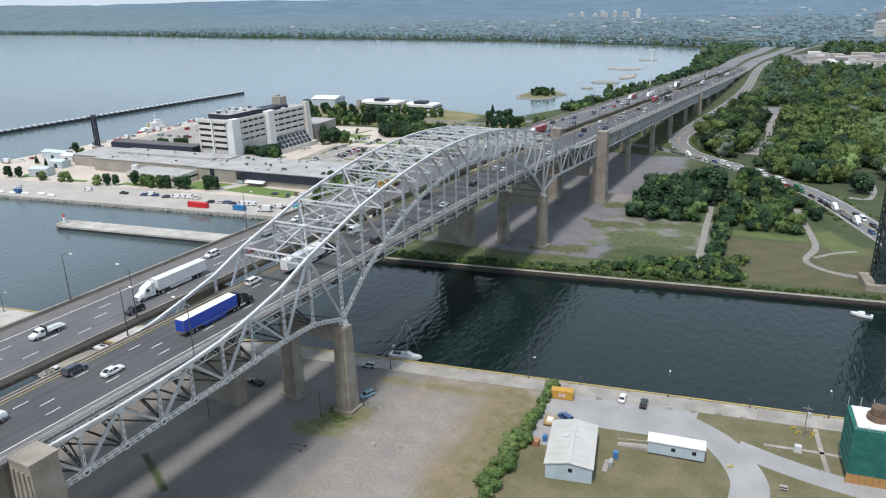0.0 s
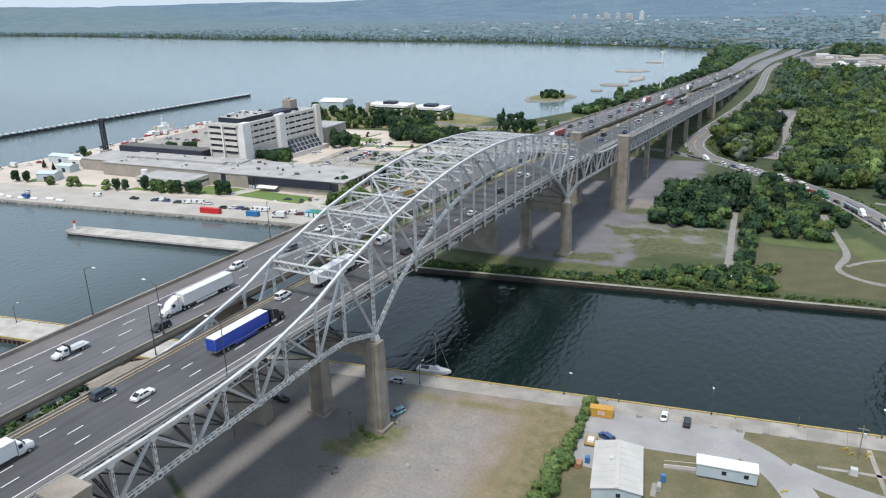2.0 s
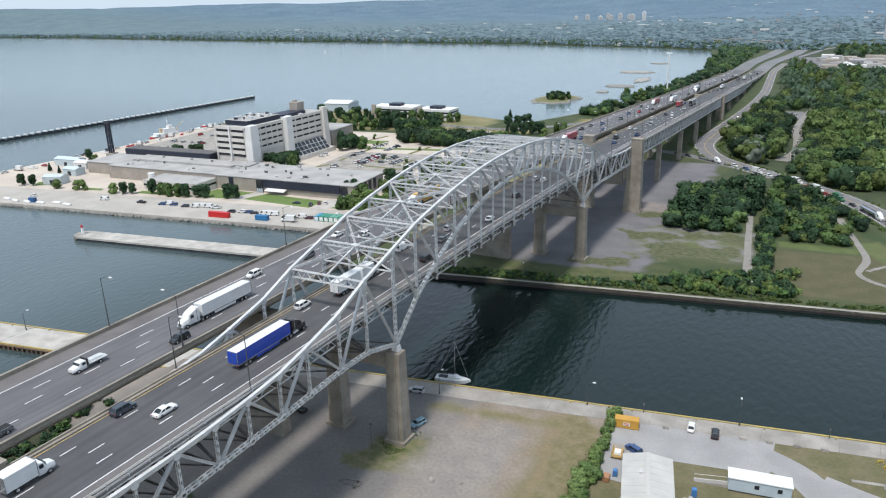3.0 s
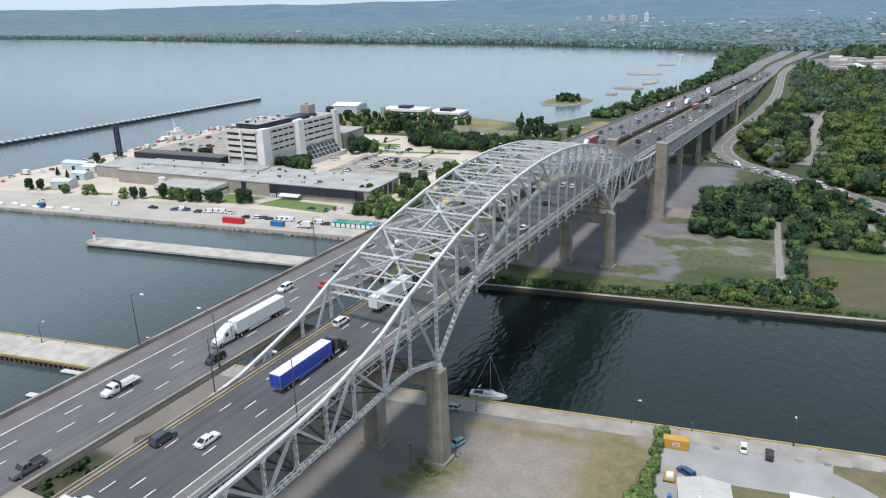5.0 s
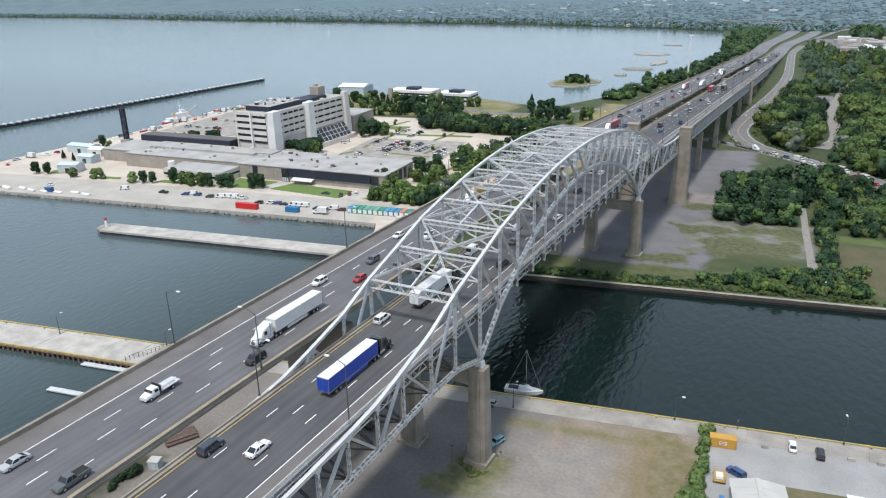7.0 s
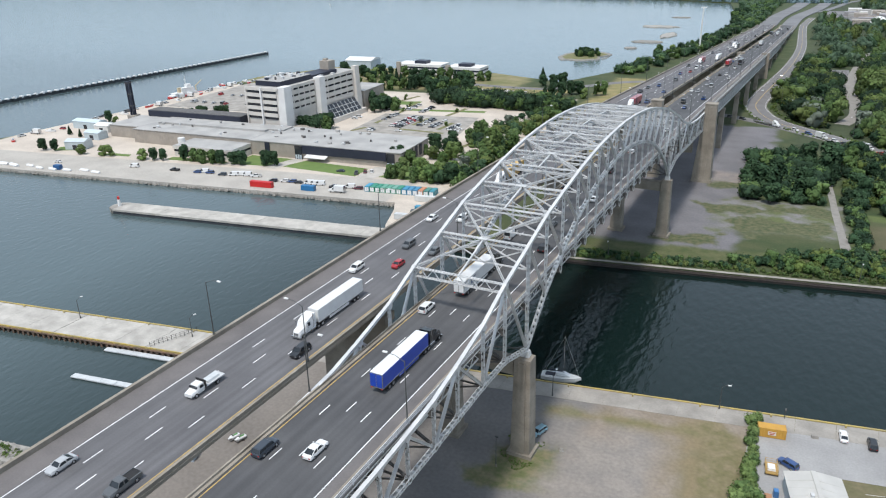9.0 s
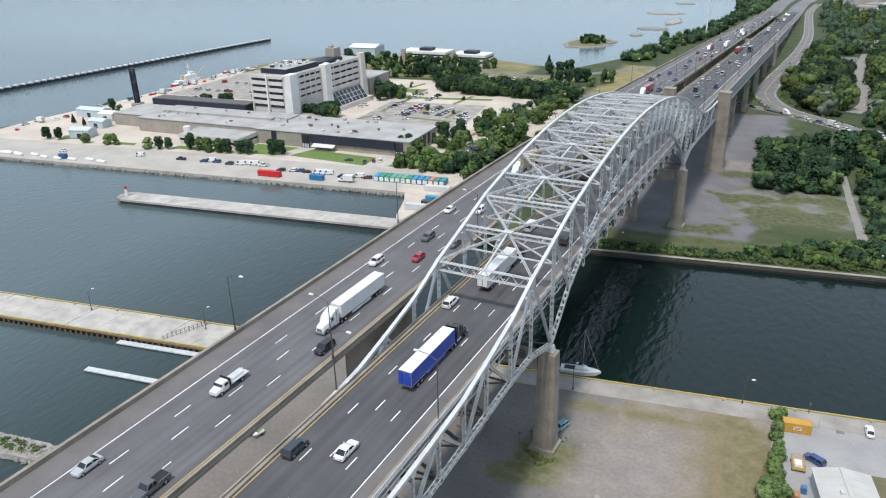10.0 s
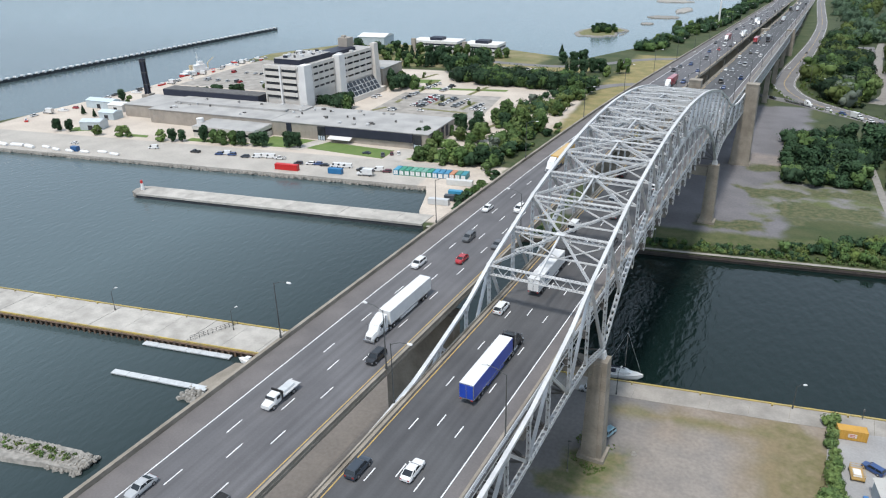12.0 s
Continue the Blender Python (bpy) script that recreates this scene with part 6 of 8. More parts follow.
def tanker(c):
    ob = thing("tank_truck", "white tank truck with a polished steel barrel", "truck")
    tractor(ob, "white", 10.0)
    for y0, y1 in ((-2.6, 4.0), (-10.5, -3.4)):
        part("barrel", Mesh().tube((0, y0, 2.2), (0, y1, 2.2), 1.15, n=20).tube((0, y0 - 0.3, 2.2), (0, y0, 2.2), 0.7, 1.15, 20).tube((0, y1, 2.2), (0, y1 + 0.3, 2.2), 1.15, 0.7, 20), chrome, ob, smooth=False)
        part("catwalk", Mesh().box(-0.3, 0.3, y0, y1, 3.33, 3.4), tyre, ob)
    part("chassis", Mesh().box(-0.5, 0.5, -10.6, 4.2, 0.75, 1.05), tyre, ob)
    semi_wheels(ob, (-0.4, -1.7, -8.0, -9.3))
    return ob


def box_truck(c):
    body = "green" if c == "green" else "white"
    ob = thing("box_truck", f"{body} box truck with a plain cargo body", "truck")
    part("cab", loft([(4.1, 0.85, 0.5, 1.5, 0.85), (3.4, 1.0, 0.45, 1.7, 0.85), (2.6, 1.05, 0.45, 1.8, 0.9), (2.2, 1.08, 0.45, 2.5, 0.88), (1.2, 1.08, 0.45, 2.6, 0.9)]), coat(c), ob)
    part("windshield", Mesh().box(-0.9, 0.9, 2.3, 2.62, 1.8, 2.35), car_glass, ob)
    part("box", Mesh().box(-1.22, 1.22, -4.2, 1.1, 0.95, 3.6), coat(body), ob)
    for y in (-4.22, 1.0):
        part("box_trim", Mesh().box(-1.25, 1.25, y, y + 0.12, 0.9, 3.65), chrome, ob)
    for s in (-1, 1):
        part("side_window", Mesh().box(s * 1.03 - 0.05, s * 1.03 + 0.05, 1.4, 2.1, 1.65, 2.3), car_glass, ob)
        wheel_part(ob, s * 0.95, 3.0, 0.45, 0.3)
        wheel_part(ob, s * 0.9, -2.4, 0.45, 0.5)
    return ob


def flatbed(c):
    ob = thing("flatbed_truck", "white flatbed truck with a grey load bed", "truck")
    part("cab", loft([(3.6, 0.85, 0.45, 1.1, 0.85), (2.4, 1.0, 0.4, 1.3, 0.88), (1.9, 1.0, 0.4, 2.0, 0.82), (0.6, 1.0, 0.4, 2.05, 0.82)]), coat(c), ob)
    part("windshield", Mesh().box(-0.85, 0.85, 1.95, 2.3, 1.32, 1.85), car_glass, ob)
    part("bed", Mesh().box(-1.15, 1.15, -4.2, 0.3, 0.95, 1.12), steel, ob)
    part("headboard", Mesh().box(-1.15, 1.15, 0.25, 0.4, 1.0, 2.3), tyre, ob)
    part("load", Mesh().box(-0.8, 0.8, -3.4, -0.4, 1.12, 1.5, 0.15), float_mat, ob)
    for s in (-1, 1):
        part("side_window", Mesh().box(s * 0.98 - 0.05, s * 0.98 + 0.05, 0.8, 1.6, 1.35, 1.85), car_glass, ob)
        wheel_part(ob, s * 0.92, 2.6, 0.42, 0.3)
        wheel_part(ob, s * 0.88, -2.4, 0.42, 0.5)
    return ob


def lowboy(c):
    ob = thing("lowbed_truck", "white semi truck pulling an empty grey lowbed trailer", "truck")
    tractor(ob, "white", 10.0)
    part("deck", Mesh().box(-1.3, 1.3, -10.0, 1.2, 0.85, 1.1), steel_dark, ob)
    part("gooseneck", Mesh().hexa([(-0.9, 1.2, 0.85), (0.9, 1.2, 0.85), (0.9, 4.4, 1.3), (-0.9, 4.4, 1.3)], [(-0.9, 1.2, 1.2), (0.9, 1.2, 1.2), (0.9, 4.4, 1.6), (-0.9, 4.4, 1.6)]), steel_dark, ob)
    for s in (-1, 1):
        part("side_rail", Mesh().box(s * 1.28 - 0.05, s * 1.28 + 0.05, -10.0, 1.2, 0.8, 1.2), chrome, ob)
        part("ramp", Mesh().box(s * 0.7 - 0.4, s * 0.7 + 0.4, -10.5, -10.0, 0.8, 1.9), steel_dark, ob)
    semi_wheels(ob, (-6.2, -7.5, -8.8))
    return ob


TRUCKS = {"lowboy": lowboy, "white_semi": white_semi, "marked_semi": marked_semi, "blue_semi": blue_semi, "yellow_semi": yellow_semi, "dark_semi": dark_semi, "red_semi": red_semi, "tanker": tanker, "box_truck": box_truck, "flatbed": flatbed}
OUT, IN = (-124.2, -120.6, -117.0, -113.2), (-149.3, -145.3, -141.4, -137.3)


def on_deck(kind, colour, x, y, north):
    ob = put(kind, colour, x, y, deck(y) + 0.02, 0 if north else 180, "bridge traffic")
    pitch = math.degrees(math.atan((deck(y + 2) - deck(y - 2)) / 4))
    ob.matrix_basis = pose(x, y, deck(y) + 0.02, pitch if north else -pitch, 0, 0 if north else 180)


for kind, colour, x, y in (("blue_semi", "blue", OUT[2], 110), ("marked_semi", "white", OUT[1], 149), ("suv", "white", OUT[0], 130), ("suv", "dark", OUT[0], 78.5), ("sedan", "white", OUT[2], 81.5), ("box_truck", "white", OUT[1], 58),
                           ("suv", "black", OUT[3], 171), ("van", "white", OUT[0], 176), ("sedan", "grey", OUT[2], 188), ("suv", "silver", OUT[1], 199), ("sedan", "white", OUT[3], 214), ("pickup", "black", OUT[0], 222), ("suv", "black", OUT[2], 246)):
    on_deck(kind, colour, x, y, True)
for kind, colour, x, y in (("flatbed", "white", IN[1], 87), ("white_semi", "white", IN[2], 119), ("suv", "black", IN[3], 104), ("suv", "white", IN[0], 141), ("hatch", "red", IN[2], 147), ("suv", "grey", IN[1], 159), ("sedan", "grey", IN[3], 158),
                           ("sedan", "white", IN[0], 179), ("suv", "white", IN[2], 182), ("yellow_semi", "yellow", IN[1], 226), ("sedan", "silver", IN[0], 62), ("pickup", "grey", IN[3], 63)):
    on_deck(kind, colour, x, y, False)
rng = random.Random(11)
mix = ["white"] * 5 + ["black"] * 4 + ["grey"] * 3 + ["silver"] * 3 + ["red", "blue", "dark"]
for lanes, north, count in ((OUT, True, 34), (IN, False, 42)):
    taken = []
    while len(taken) < count:
        x, y = rng.choice(lanes), rng.uniform(262, 1120)
        if any(a == x and abs(b - y) < 16 for a, b in taken):
            continue
        taken.append((x, y))
        kind = rng.choice(["sedan", "suv", "suv", "hatch", "pickup", "van"])
        if rng.random() < 0.09 and all(a != x or abs(b - y) > 34 for a, b in taken[:-1]):
            kind, colour = rng.choice([("white_semi", "white"), ("dark_semi", "black"), ("red_semi", "red"), ("box_truck", "white")])
        else:
            colour = rng.choice(mix)
        on_deck(kind, colour, x, y, north)

# the queue on the shore road
l, r, mid = ribbon(ROAD, road_half)
for kind, c, x, y in (("lowboy", "white", -87, 518), ("suv", "black", -103, 528), ("suv", "grey", -111, 531.5), ("suv", "white", -69.8, 507), ("suv", "blue", -62, 499.5), ("box_truck", "white", -54.5, 491.5), ("suv", "white", -47.5, 486), ("sedan", "black", -42.4, 482), ("box_truck", "white", -31, 472.5),
                      ("pickup", "red", -24, 463.5), ("box_truck", "white", -19.4, 457.3), ("hatch", "red", -15, 450.5), ("box_truck", "green", -8.6, 440.5), ("sedan", "black", -2.0, 431.5), ("tanker", "white", 6.5, 414), ("suv", "black", 19, 401), ("van", "white", 21.8, 394), ("lowboy", "white", 16.5, 393),
                      ("suv", "black", 26, 384.5), ("sedan", "dark", 28.5, 377.5), ("suv", "blue", 25.2, 373), ("sedan", "white", 32.5, 370)):
    j = min(range(len(mid) - 1), key=lambda i: (mid[i].x - x) ** 2 + (mid[i].y - y) ** 2)
    d = (mid[j] - mid[j + 1]).normalized() if x > -80 else Vector((0.78, -0.62, 0))
    put(kind, c, x, y, 0.12, math.degrees(math.atan2(-d.x, d.y)), "queue on the shore road")
for x, y, kind, c in ((-101, 640, "sedan", "white"), (-93, 720, "suv", "black"), (-85, 860, "sedan", "silver")):
    put(kind, c, x, y, 0.12, 2, "shore road traffic")

# parked cars
for x, y, kind, c, turn in ((-40, 180, "sedan", "white", 5), (-34, 179.5, "suv", "black", 5), (-51, 163.5, "suv", "blue", 60), (-114.7, 165.4, "suv", "silver", 100), (-105.6, 150.4, "suv", "teal", 160), (-139.5, 142, "pickup", "black", 85), (-444, 268, "sedan", "white", 95),
                            (-394, 279, "van", "white", 110), (-367, 283, "pickup", "black", 100), (-352, 285, "suv", "blue", 110), (-349, 287, "van", "white", 110), (-345, 287, "suv", "blue", 110), (-336, 287, "suv", "dark", 110), (-330, 289, "van", "white", 110), (-327, 291, "van", "white", 110), (-323, 291.5, "van", "white", 110), (-317, 292, "pickup", "white", 110),
                            (-303, 289, "suv", "dark", 110), (-297, 291, "suv", "white", 110), (-293, 292, "suv", "blue", 110), (-289, 292, "sedan", "black", 110), (-283, 293, "van", "white", 110), (-280, 293.5, "van", "white", 110), (-277, 294, "van", "white", 110), (-268, 293, "suv", "black", 110), (-264, 294, "sedan", "grey", 110), (-260, 296, "van", "white", 110), (-255, 296, "suv", "maroon", 110),
                            (-262, 287.5, "box_truck", "white", 100), (-271, 318, "pickup", "grey", 30), (-268, 322, "suv", "maroon", 30), (-265, 324, "suv", "white", 30), (-281, 318, "sedan", "dark", 100)):
    put(kind, c, x, y, 0.05 if x > -60 else 0.0, turn, "parked cars")
rng = random.Random(5)
bright = ["white"] * 7 + ["silver"] * 5 + ["blue"] * 1 + ["red"] * 2 + ["grey"] * 4 + ["black"] * 4
for x, y0, y1, fill in ((-327.5, 437, 454, 0.8), (-311.5, 421, 453, 0.95), (-306, 420, 451, 0.9), (-328, 471, 489, 0.8), (-314.5, 465, 487, 0.8), (-294.5, 429, 454, 0.85), (-285, 428, 452, 0.8), (-271, 423, 445, 0.8), (-265, 421, 432, 0.8), (-348, 420, 440, 0.3), (-318, 404, 414, 0.6), (-300, 402, 412, 0.4)):
    y = y0
    while y < y1:
        if rng.random() < fill:
            put(rng.choice(["sedan", "suv", "hatch"]), rng.choice(bright), x, y, 0.06, 92 + rng.choice((0, 180)), "parked cars in the campus lot")
        y += 2.8
for u in np.arange(58, 100, 2.9):
    for v in (176, 190):
        if rng.random() < 0.5:
            p = CAMPUS @ Vector((float(u), v, 0))
            put(rng.choice(["sedan", "suv", "hatch"]), rng.choice(bright), p.x, p.y, 0.06, 5, "parked cars in the lakeside lot")
for v in (80, 112):
    for u in np.arange(-146, -44, 3.0):
        if rng.random() < 0.5:
            p = CAMPUS @ Vector((float(u), v, 0))
            put(rng.choice(["sedan", "suv", "van"]), rng.choice(bright), p.x, p.y, 0.06, 5, "parked cars in the campus lot")
for y in (708, 714, 722, 736, 744):
    put(rng.choice(["suv", "sedan"]), rng.choice(bright), -47, y, 0.07, 95, "parked cars in the woods")


# ---- boats ----
def boat(name, label, L, w, h, hull, m, cabin=True):
    ob = thing(name, label, "boat", m=m)
    part("hull", loft([(L / 2, 0.05, h * 0.5, h, 0.9), (L * 0.36, w * 0.55, h * 0.1, h * 0.97, 0.98), (L * 0.1, w, 0, h * 0.9, 1.0), (-L * 0.35, w, 0, h * 0.85, 1.0), (-L / 2, w * 0.82, 0.1, h * 0.85, 1.0)]), hull, ob)
    part("deck", Mesh().box(-w * 0.8, w * 0.8, -L * 0.45, L * 0.2, h * 0.86, h * 0.93), facade_white, ob)
    if cabin:
        part("cabin", loft([(L * 0.22, w * 0.4, h * 0.9, h * 1.1, 0.8), (L * 0.1, w * 0.6, h * 0.9, h * 1.5, 0.8), (-L * 0.12, w * 0.62, h * 0.9, h * 1.55, 0.8)]), paint_white, ob)
        part("cockpit", Mesh().box(-w * 0.5, w * 0.5, -L * 0.4, -L * 0.15, h * 0.9, h * 1.05), navy, ob)
    return ob


sail = boat("sailboat", "white sailboat with a bare mast close to the quay", 11, 1.7, 1.6, paint_white, pose(-109.5, near_edge(-109.5) + 5.4, WATER - 0.2, 0, 0, -80))
part("mast", Mesh().tube((0, 0.6, 1.3), (0, 0.6, 14), 0.1, 0.07), chrome, sail)
part("boom", Mesh().tube((0, 0.5, 2.6), (0, -3.6, 2.7), 0.08), chrome, sail)
part("furled_sail", Mesh().tube((0, 0.3, 2.85), (0, -3.4, 2.9), 0.2, 0.12), navy, sail)
part("stay", Mesh().tube((0, 0.6, 13.8), (0, 5.0, 1.5), 0.03, n=5).tube((0, 0.6, 13.8), (0, -4.9, 1.5), 0.03, n=5), steel, sail)
boat("motorboat", "white motorboat running in the canal", 7.0, 1.2, 1.2, paint_white, pose(20, 275, WATER - 0.25, 0, 0, 85))
boat("motorboat", "white motorboat on the launching ramp", 6.0, 1.1, 1.3, paint_white, pose(-202.5, 137.3, 0.1, 0, 0, 100))
for k, x in enumerate((-171.6, -169.8)):
    jet = thing("jet_ski", "small white and green jet ski on its trailer", "jet ski", "jet skis", m=pose(x, 116 + 0.3 * k, 0, 0, 0, 165))
    part("trailer", Mesh().box(-0.7, 0.7, -1.4, 1.4, 0.3, 0.42), steel_dark, jet)
    part("hull", loft([(1.5, 0.1, 0.6, 0.9, 0.7), (0.6, 0.55, 0.45, 1.05, 0.7), (-1.2, 0.55, 0.45, 0.9, 0.8), (-1.5, 0.45, 0.5, 0.8, 0.8)]), paint_white, jet)
    part("seat", Mesh().box(-0.2, 0.2, -1.1, 0.1, 0.9, 1.15, 0.04), paint((0.12, 0.3, 0.1)), jet)
    part("handlebar", Mesh().box(-0.4, 0.4, 0.2, 0.35, 1.1, 1.25), tyre, jet)
    for s in (-0.75, 0.75):
        part("wheel", Mesh().tube((s - 0.1, -0.3, 0.28), (s + 0.1, -0.3, 0.28), 0.28, n=12), tyre, jet)
ship = boat("patrol_ship", "red and white coast guard ship with a tall mast", 34, 3.6, 3.4, red_paint, pose(-540, 461, WATER - 1.6, 0, 0, -10), False)
part("superstructure", Mesh().box(-3.3, 3.3, -13, 8, 2.8, 5.6).box(-2.8, 2.8, -6, 6, 5.6, 9).box(-2, 2, 0, 4, 9, 11.5), paint_white, ship)
part("mast", Mesh().tube((0, 0, 11.5), (0, 0, 19), 0.3, 0.15).box(-2, 2, -0.15, 0.15, 15, 15.4), paint_white, ship)
part("funnel", Mesh().box(-1.2, 1.2, -8, -5, 5.6, 9.5), paint((0.55, 0.45, 0.3)), ship)
part("crane", Mesh().beam((0, 9.5, 3), (0, 9.5, 9), 0.7, 0.7).beam((0, 9.5, 9), (0, 16, 13), 0.5, 0.5), paint((0.6, 0.5, 0.34)), ship)
part("railing", Mesh().box(-3.5, 3.5, -16, -13, 3.2, 3.9).box(-3.3, 3.3, 8, 10, 3.2, 3.8), paint_white, ship)
for k in range(9):
    b_ = boat("small_boat", "small boat stored on the harbour quay", rng.uniform(5, 9), 1.2, 1.4, paint_white if k % 3 else red_paint, pose(-538 + 3 * (k % 3), 262 + 3 * k if k < 5 else 430 + 12 * k, 0.0, 0, 0, rng.uniform(60, 120)))
    tagged(b_, group="boats on the quay")
for k in range(14):
    x = -528 + 9.5 * k
    tr = thing("covered_boat", "white tarpaulin-covered boat stored on the quay", "boat", "boats on the quay", m=pose(x, 243 + 0.165 * (x + 476) + rng.uniform(6, 9), -0.3 if k < 8 else -0.225, 0, 0, rng.uniform(85, 105)))
    part("cover", loft([(4.5, 0.3, 0.4, 1.4, 0.6), (3, 1.1, 0.3, 2.0, 0.5), (-3, 1.2, 0.3, 1.9, 0.5), (-4, 1.0, 0.4, 1.5, 0.6)]), paint_white, tr)
    if k > 7:
        tr.scale *= 0.75
for k in range(26):
    y = 292 + 9.5 * k + rng.uniform(-3, 3)
    x = -526 + rng.uniform(-2, 7) - (6 if y > 440 else 0)
    if k % 3 == 0:
        tagged(boat("small_boat", "small boat stored on the harbour quay", rng.uniform(4.5, 8), 1.1, 1.3, paint_white if k % 2 else red_paint, pose(x, y, 0, 0, 0, rng.uniform(0, 180))), group="boats on the quay")
    else:
        put(rng.choice(["van", "pickup", "suv", "box_truck"]), "white" if k % 2 else rng.choice(["silver", "red", "grey"]), x, y, 0.0, rng.choice((0, 85, 95, 180)), "parked cars on the harbour quay")
sail2 = boat("sailboat", "tiny white sailboat far out on the lake", 8, 1.4, 1.2, paint_white, pose(-1080, 1420, WATER - 0.2, 0, 0, 30))
part("sail", Mesh().hexa([(-0.04, 0.6, 2), (0.04, 0.6, 2), (0.04, -3.2, 2), (-0.04, -3.2, 2)], [(-0.02, 0.6, 12), (0.02, 0.6, 12), (0.02, 0.3, 12), (-0.02, 0.3, 12)]), paint_white, sail2)


# ---- trees ----
def leaf_material(name, a, b):
    m = material(name, a, b, 11.0, 0.7, 0.0, 1.2, 0.2, 0.0, tint=0.22, spec=0.06)
    n, l = m.node_tree.nodes, m.node_tree.links
    p = n["Principled BSDF"]
    geo = n.new("ShaderNodeNewGeometry")
    v = n.new("ShaderNodeMapRange")
    v.inputs[3].default_value, v.inputs[4].default_value = 0.74, 1.28
    sc = n.new("ShaderNodeVectorMath")
    sc.operation = "SCALE"
    src = p.inputs["Base Color"].links[0].from_socket
    l.new(geo.outputs["Random Per Island"], v.inputs[0])
    l.new(src, sc.inputs[0])
    l.new(v.outputs[0], sc.inputs["Scale"])
    l.new(sc.outputs[0], p.inputs["Base Color"])
    return m


leaf_mid = leaf_material("leaves_green", (0.064, 0.112, 0.037), (0.1, 0.152, 0.057))
leaf_dark = leaf_material("leaves_dark", (0.029, 0.058, 0.03), (0.047, 0.084, 0.043))
leaf_light = leaf_material("leaves_light", (0.106, 0.162, 0.05), (0.138, 0.188, 0.07))
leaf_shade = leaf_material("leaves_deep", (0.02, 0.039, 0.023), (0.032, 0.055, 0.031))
leaf_olive = leaf_material("leaves_olive", (0.09, 0.125, 0.036), (0.118, 0.15, 0.054))
leaf_grey = leaf_material("leaves_silver", (0.115, 0.14, 0.11), (0.15, 0.175, 0.14))
needle = leaf_material("needles", (0.021, 0.043, 0.024), (0.033, 0.058, 0.031))
bark = material("bark", (0.11, 0.085, 0.065), (0.075, 0.06, 0.05), 0.6, 0.9, 0.0, 0.2, 0.3, 0.3)


def ball(segs, rings):
    """Points, outward directions and faces of a coarse closed ball."""
    pts = [(0.0, 0.0, -1.0)]
    for j in range(1, rings):
        e = -math.pi / 2 + math.pi * j / rings
        pts += [(math.cos(e) * math.cos(2 * math.pi * (i + 0.5 * j) / segs), math.cos(e) * math.sin(2 * math.pi * (i + 0.5 * j) / segs), math.sin(e)) for i in range(segs)]
    pts.append((0.0, 0.0, 1.0))
    top = len(pts) - 1
    faces = [(0, 1 + (i + 1) % segs, 1 + i) for i in range(segs)]
    for j in range(rings - 2):
        o = 1 + j * segs
        faces += [(o + i, o + (i + 1) % segs, o + segs + (i + 1) % segs, o + segs + i) for i in range(segs)]
    o = 1 + (rings - 2) * segs
    faces += [(o + i, o + (i + 1) % segs, top) for i in range(segs)]
    return np.array(pts), faces


BALL = ball(8, 5)
SMALL_BALL = ball(6, 4)


def clumps(mesh, rg, lobes, count, size, hearts=99, form=BALL):
    """Small bent leaf sprays scattered over a handful of lobes (cx, cy, cz, rx, rz), with a dense uneven heart of foliage inside the first ones."""
    gen = np.random.default_rng(rg.randrange(1 << 30))
    lb = np.array(lobes, float)
    w = lb[:, 3] ** 2
    pts, faces = form
    for cx, cy, cz, rx, rz in lobes[:hearts]:
        o = len(mesh.v)
        v = pts * np.array((rx, rx, rz)) * gen.uniform(0.64, 0.92, (len(pts), 1)) + (cx, cy, cz)
        mesh.v += v.tolist()
        nn = pts / np.array((rx, rx, rz)) + gen.normal(scale=0.16, size=pts.shape) / rx
        mesh.n += (nn / np.linalg.norm(nn, axis=1, keepdims=True)).tolist()
        mesh.f += [tuple(o + i for i in f) for f in faces]
        mesh.m += [mesh.k] * len(faces)
    lb = lb[gen.choice(len(lb), count, p=w / w.sum())]
    d = gen.normal(size=(count, 3))
    d /= np.linalg.norm(d, axis=1, keepdims=True) + 1e-6
    d[:, 2] = np.where(d[:, 2] < -0.55, -d[:, 2], d[:, 2])
    k = gen.uniform(0.8, 1.16, (count, 1))
    c = lb[:, :3] + d * np.stack([lb[:, 3], lb[:, 3], lb[:, 4]], 1) * k
    lean = d + gen.normal(scale=0.3, size=(count, 3)) + (0, 0, 0.25)
    lean /= np.linalg.norm(lean, axis=1, keepdims=True)
    t = np.cross(lean, gen.normal(size=(count, 3)))
    t /= np.linalg.norm(t, axis=1, keepdims=True) + 1e-6
    b = np.cross(lean, t)
    s = size * gen.uniform(0.6, 1.4, (count, 1))
    tip = lean * s * gen.uniform(-0.05, 0.35, (count, 1))
    q = np.stack([c - t * s * 0.6 - b * s * 0.4, c - b * s * 0.6 + tip, c + t * s * 0.7 - b * s * 0.3, c + b * s * 0.55 + tip * 0.4], 1)
    face = d + gen.normal(scale=0.36, size=(count, 3))
    face /= np.linalg.norm(face, axis=1, keepdims=True)
    o = len(mesh.v)
    mesh.v += q.reshape(-1, 3).tolist()
    mesh.n += np.repeat(face, 4, axis=0).tolist()
    mesh.f += [f for i in range(o, o + 4 * count, 4) for f in ((i, i + 1, i + 3), (i + 1, i + 2, i + 3))]
    mesh.m += [mesh.k] * (2 * count)
    return mesh


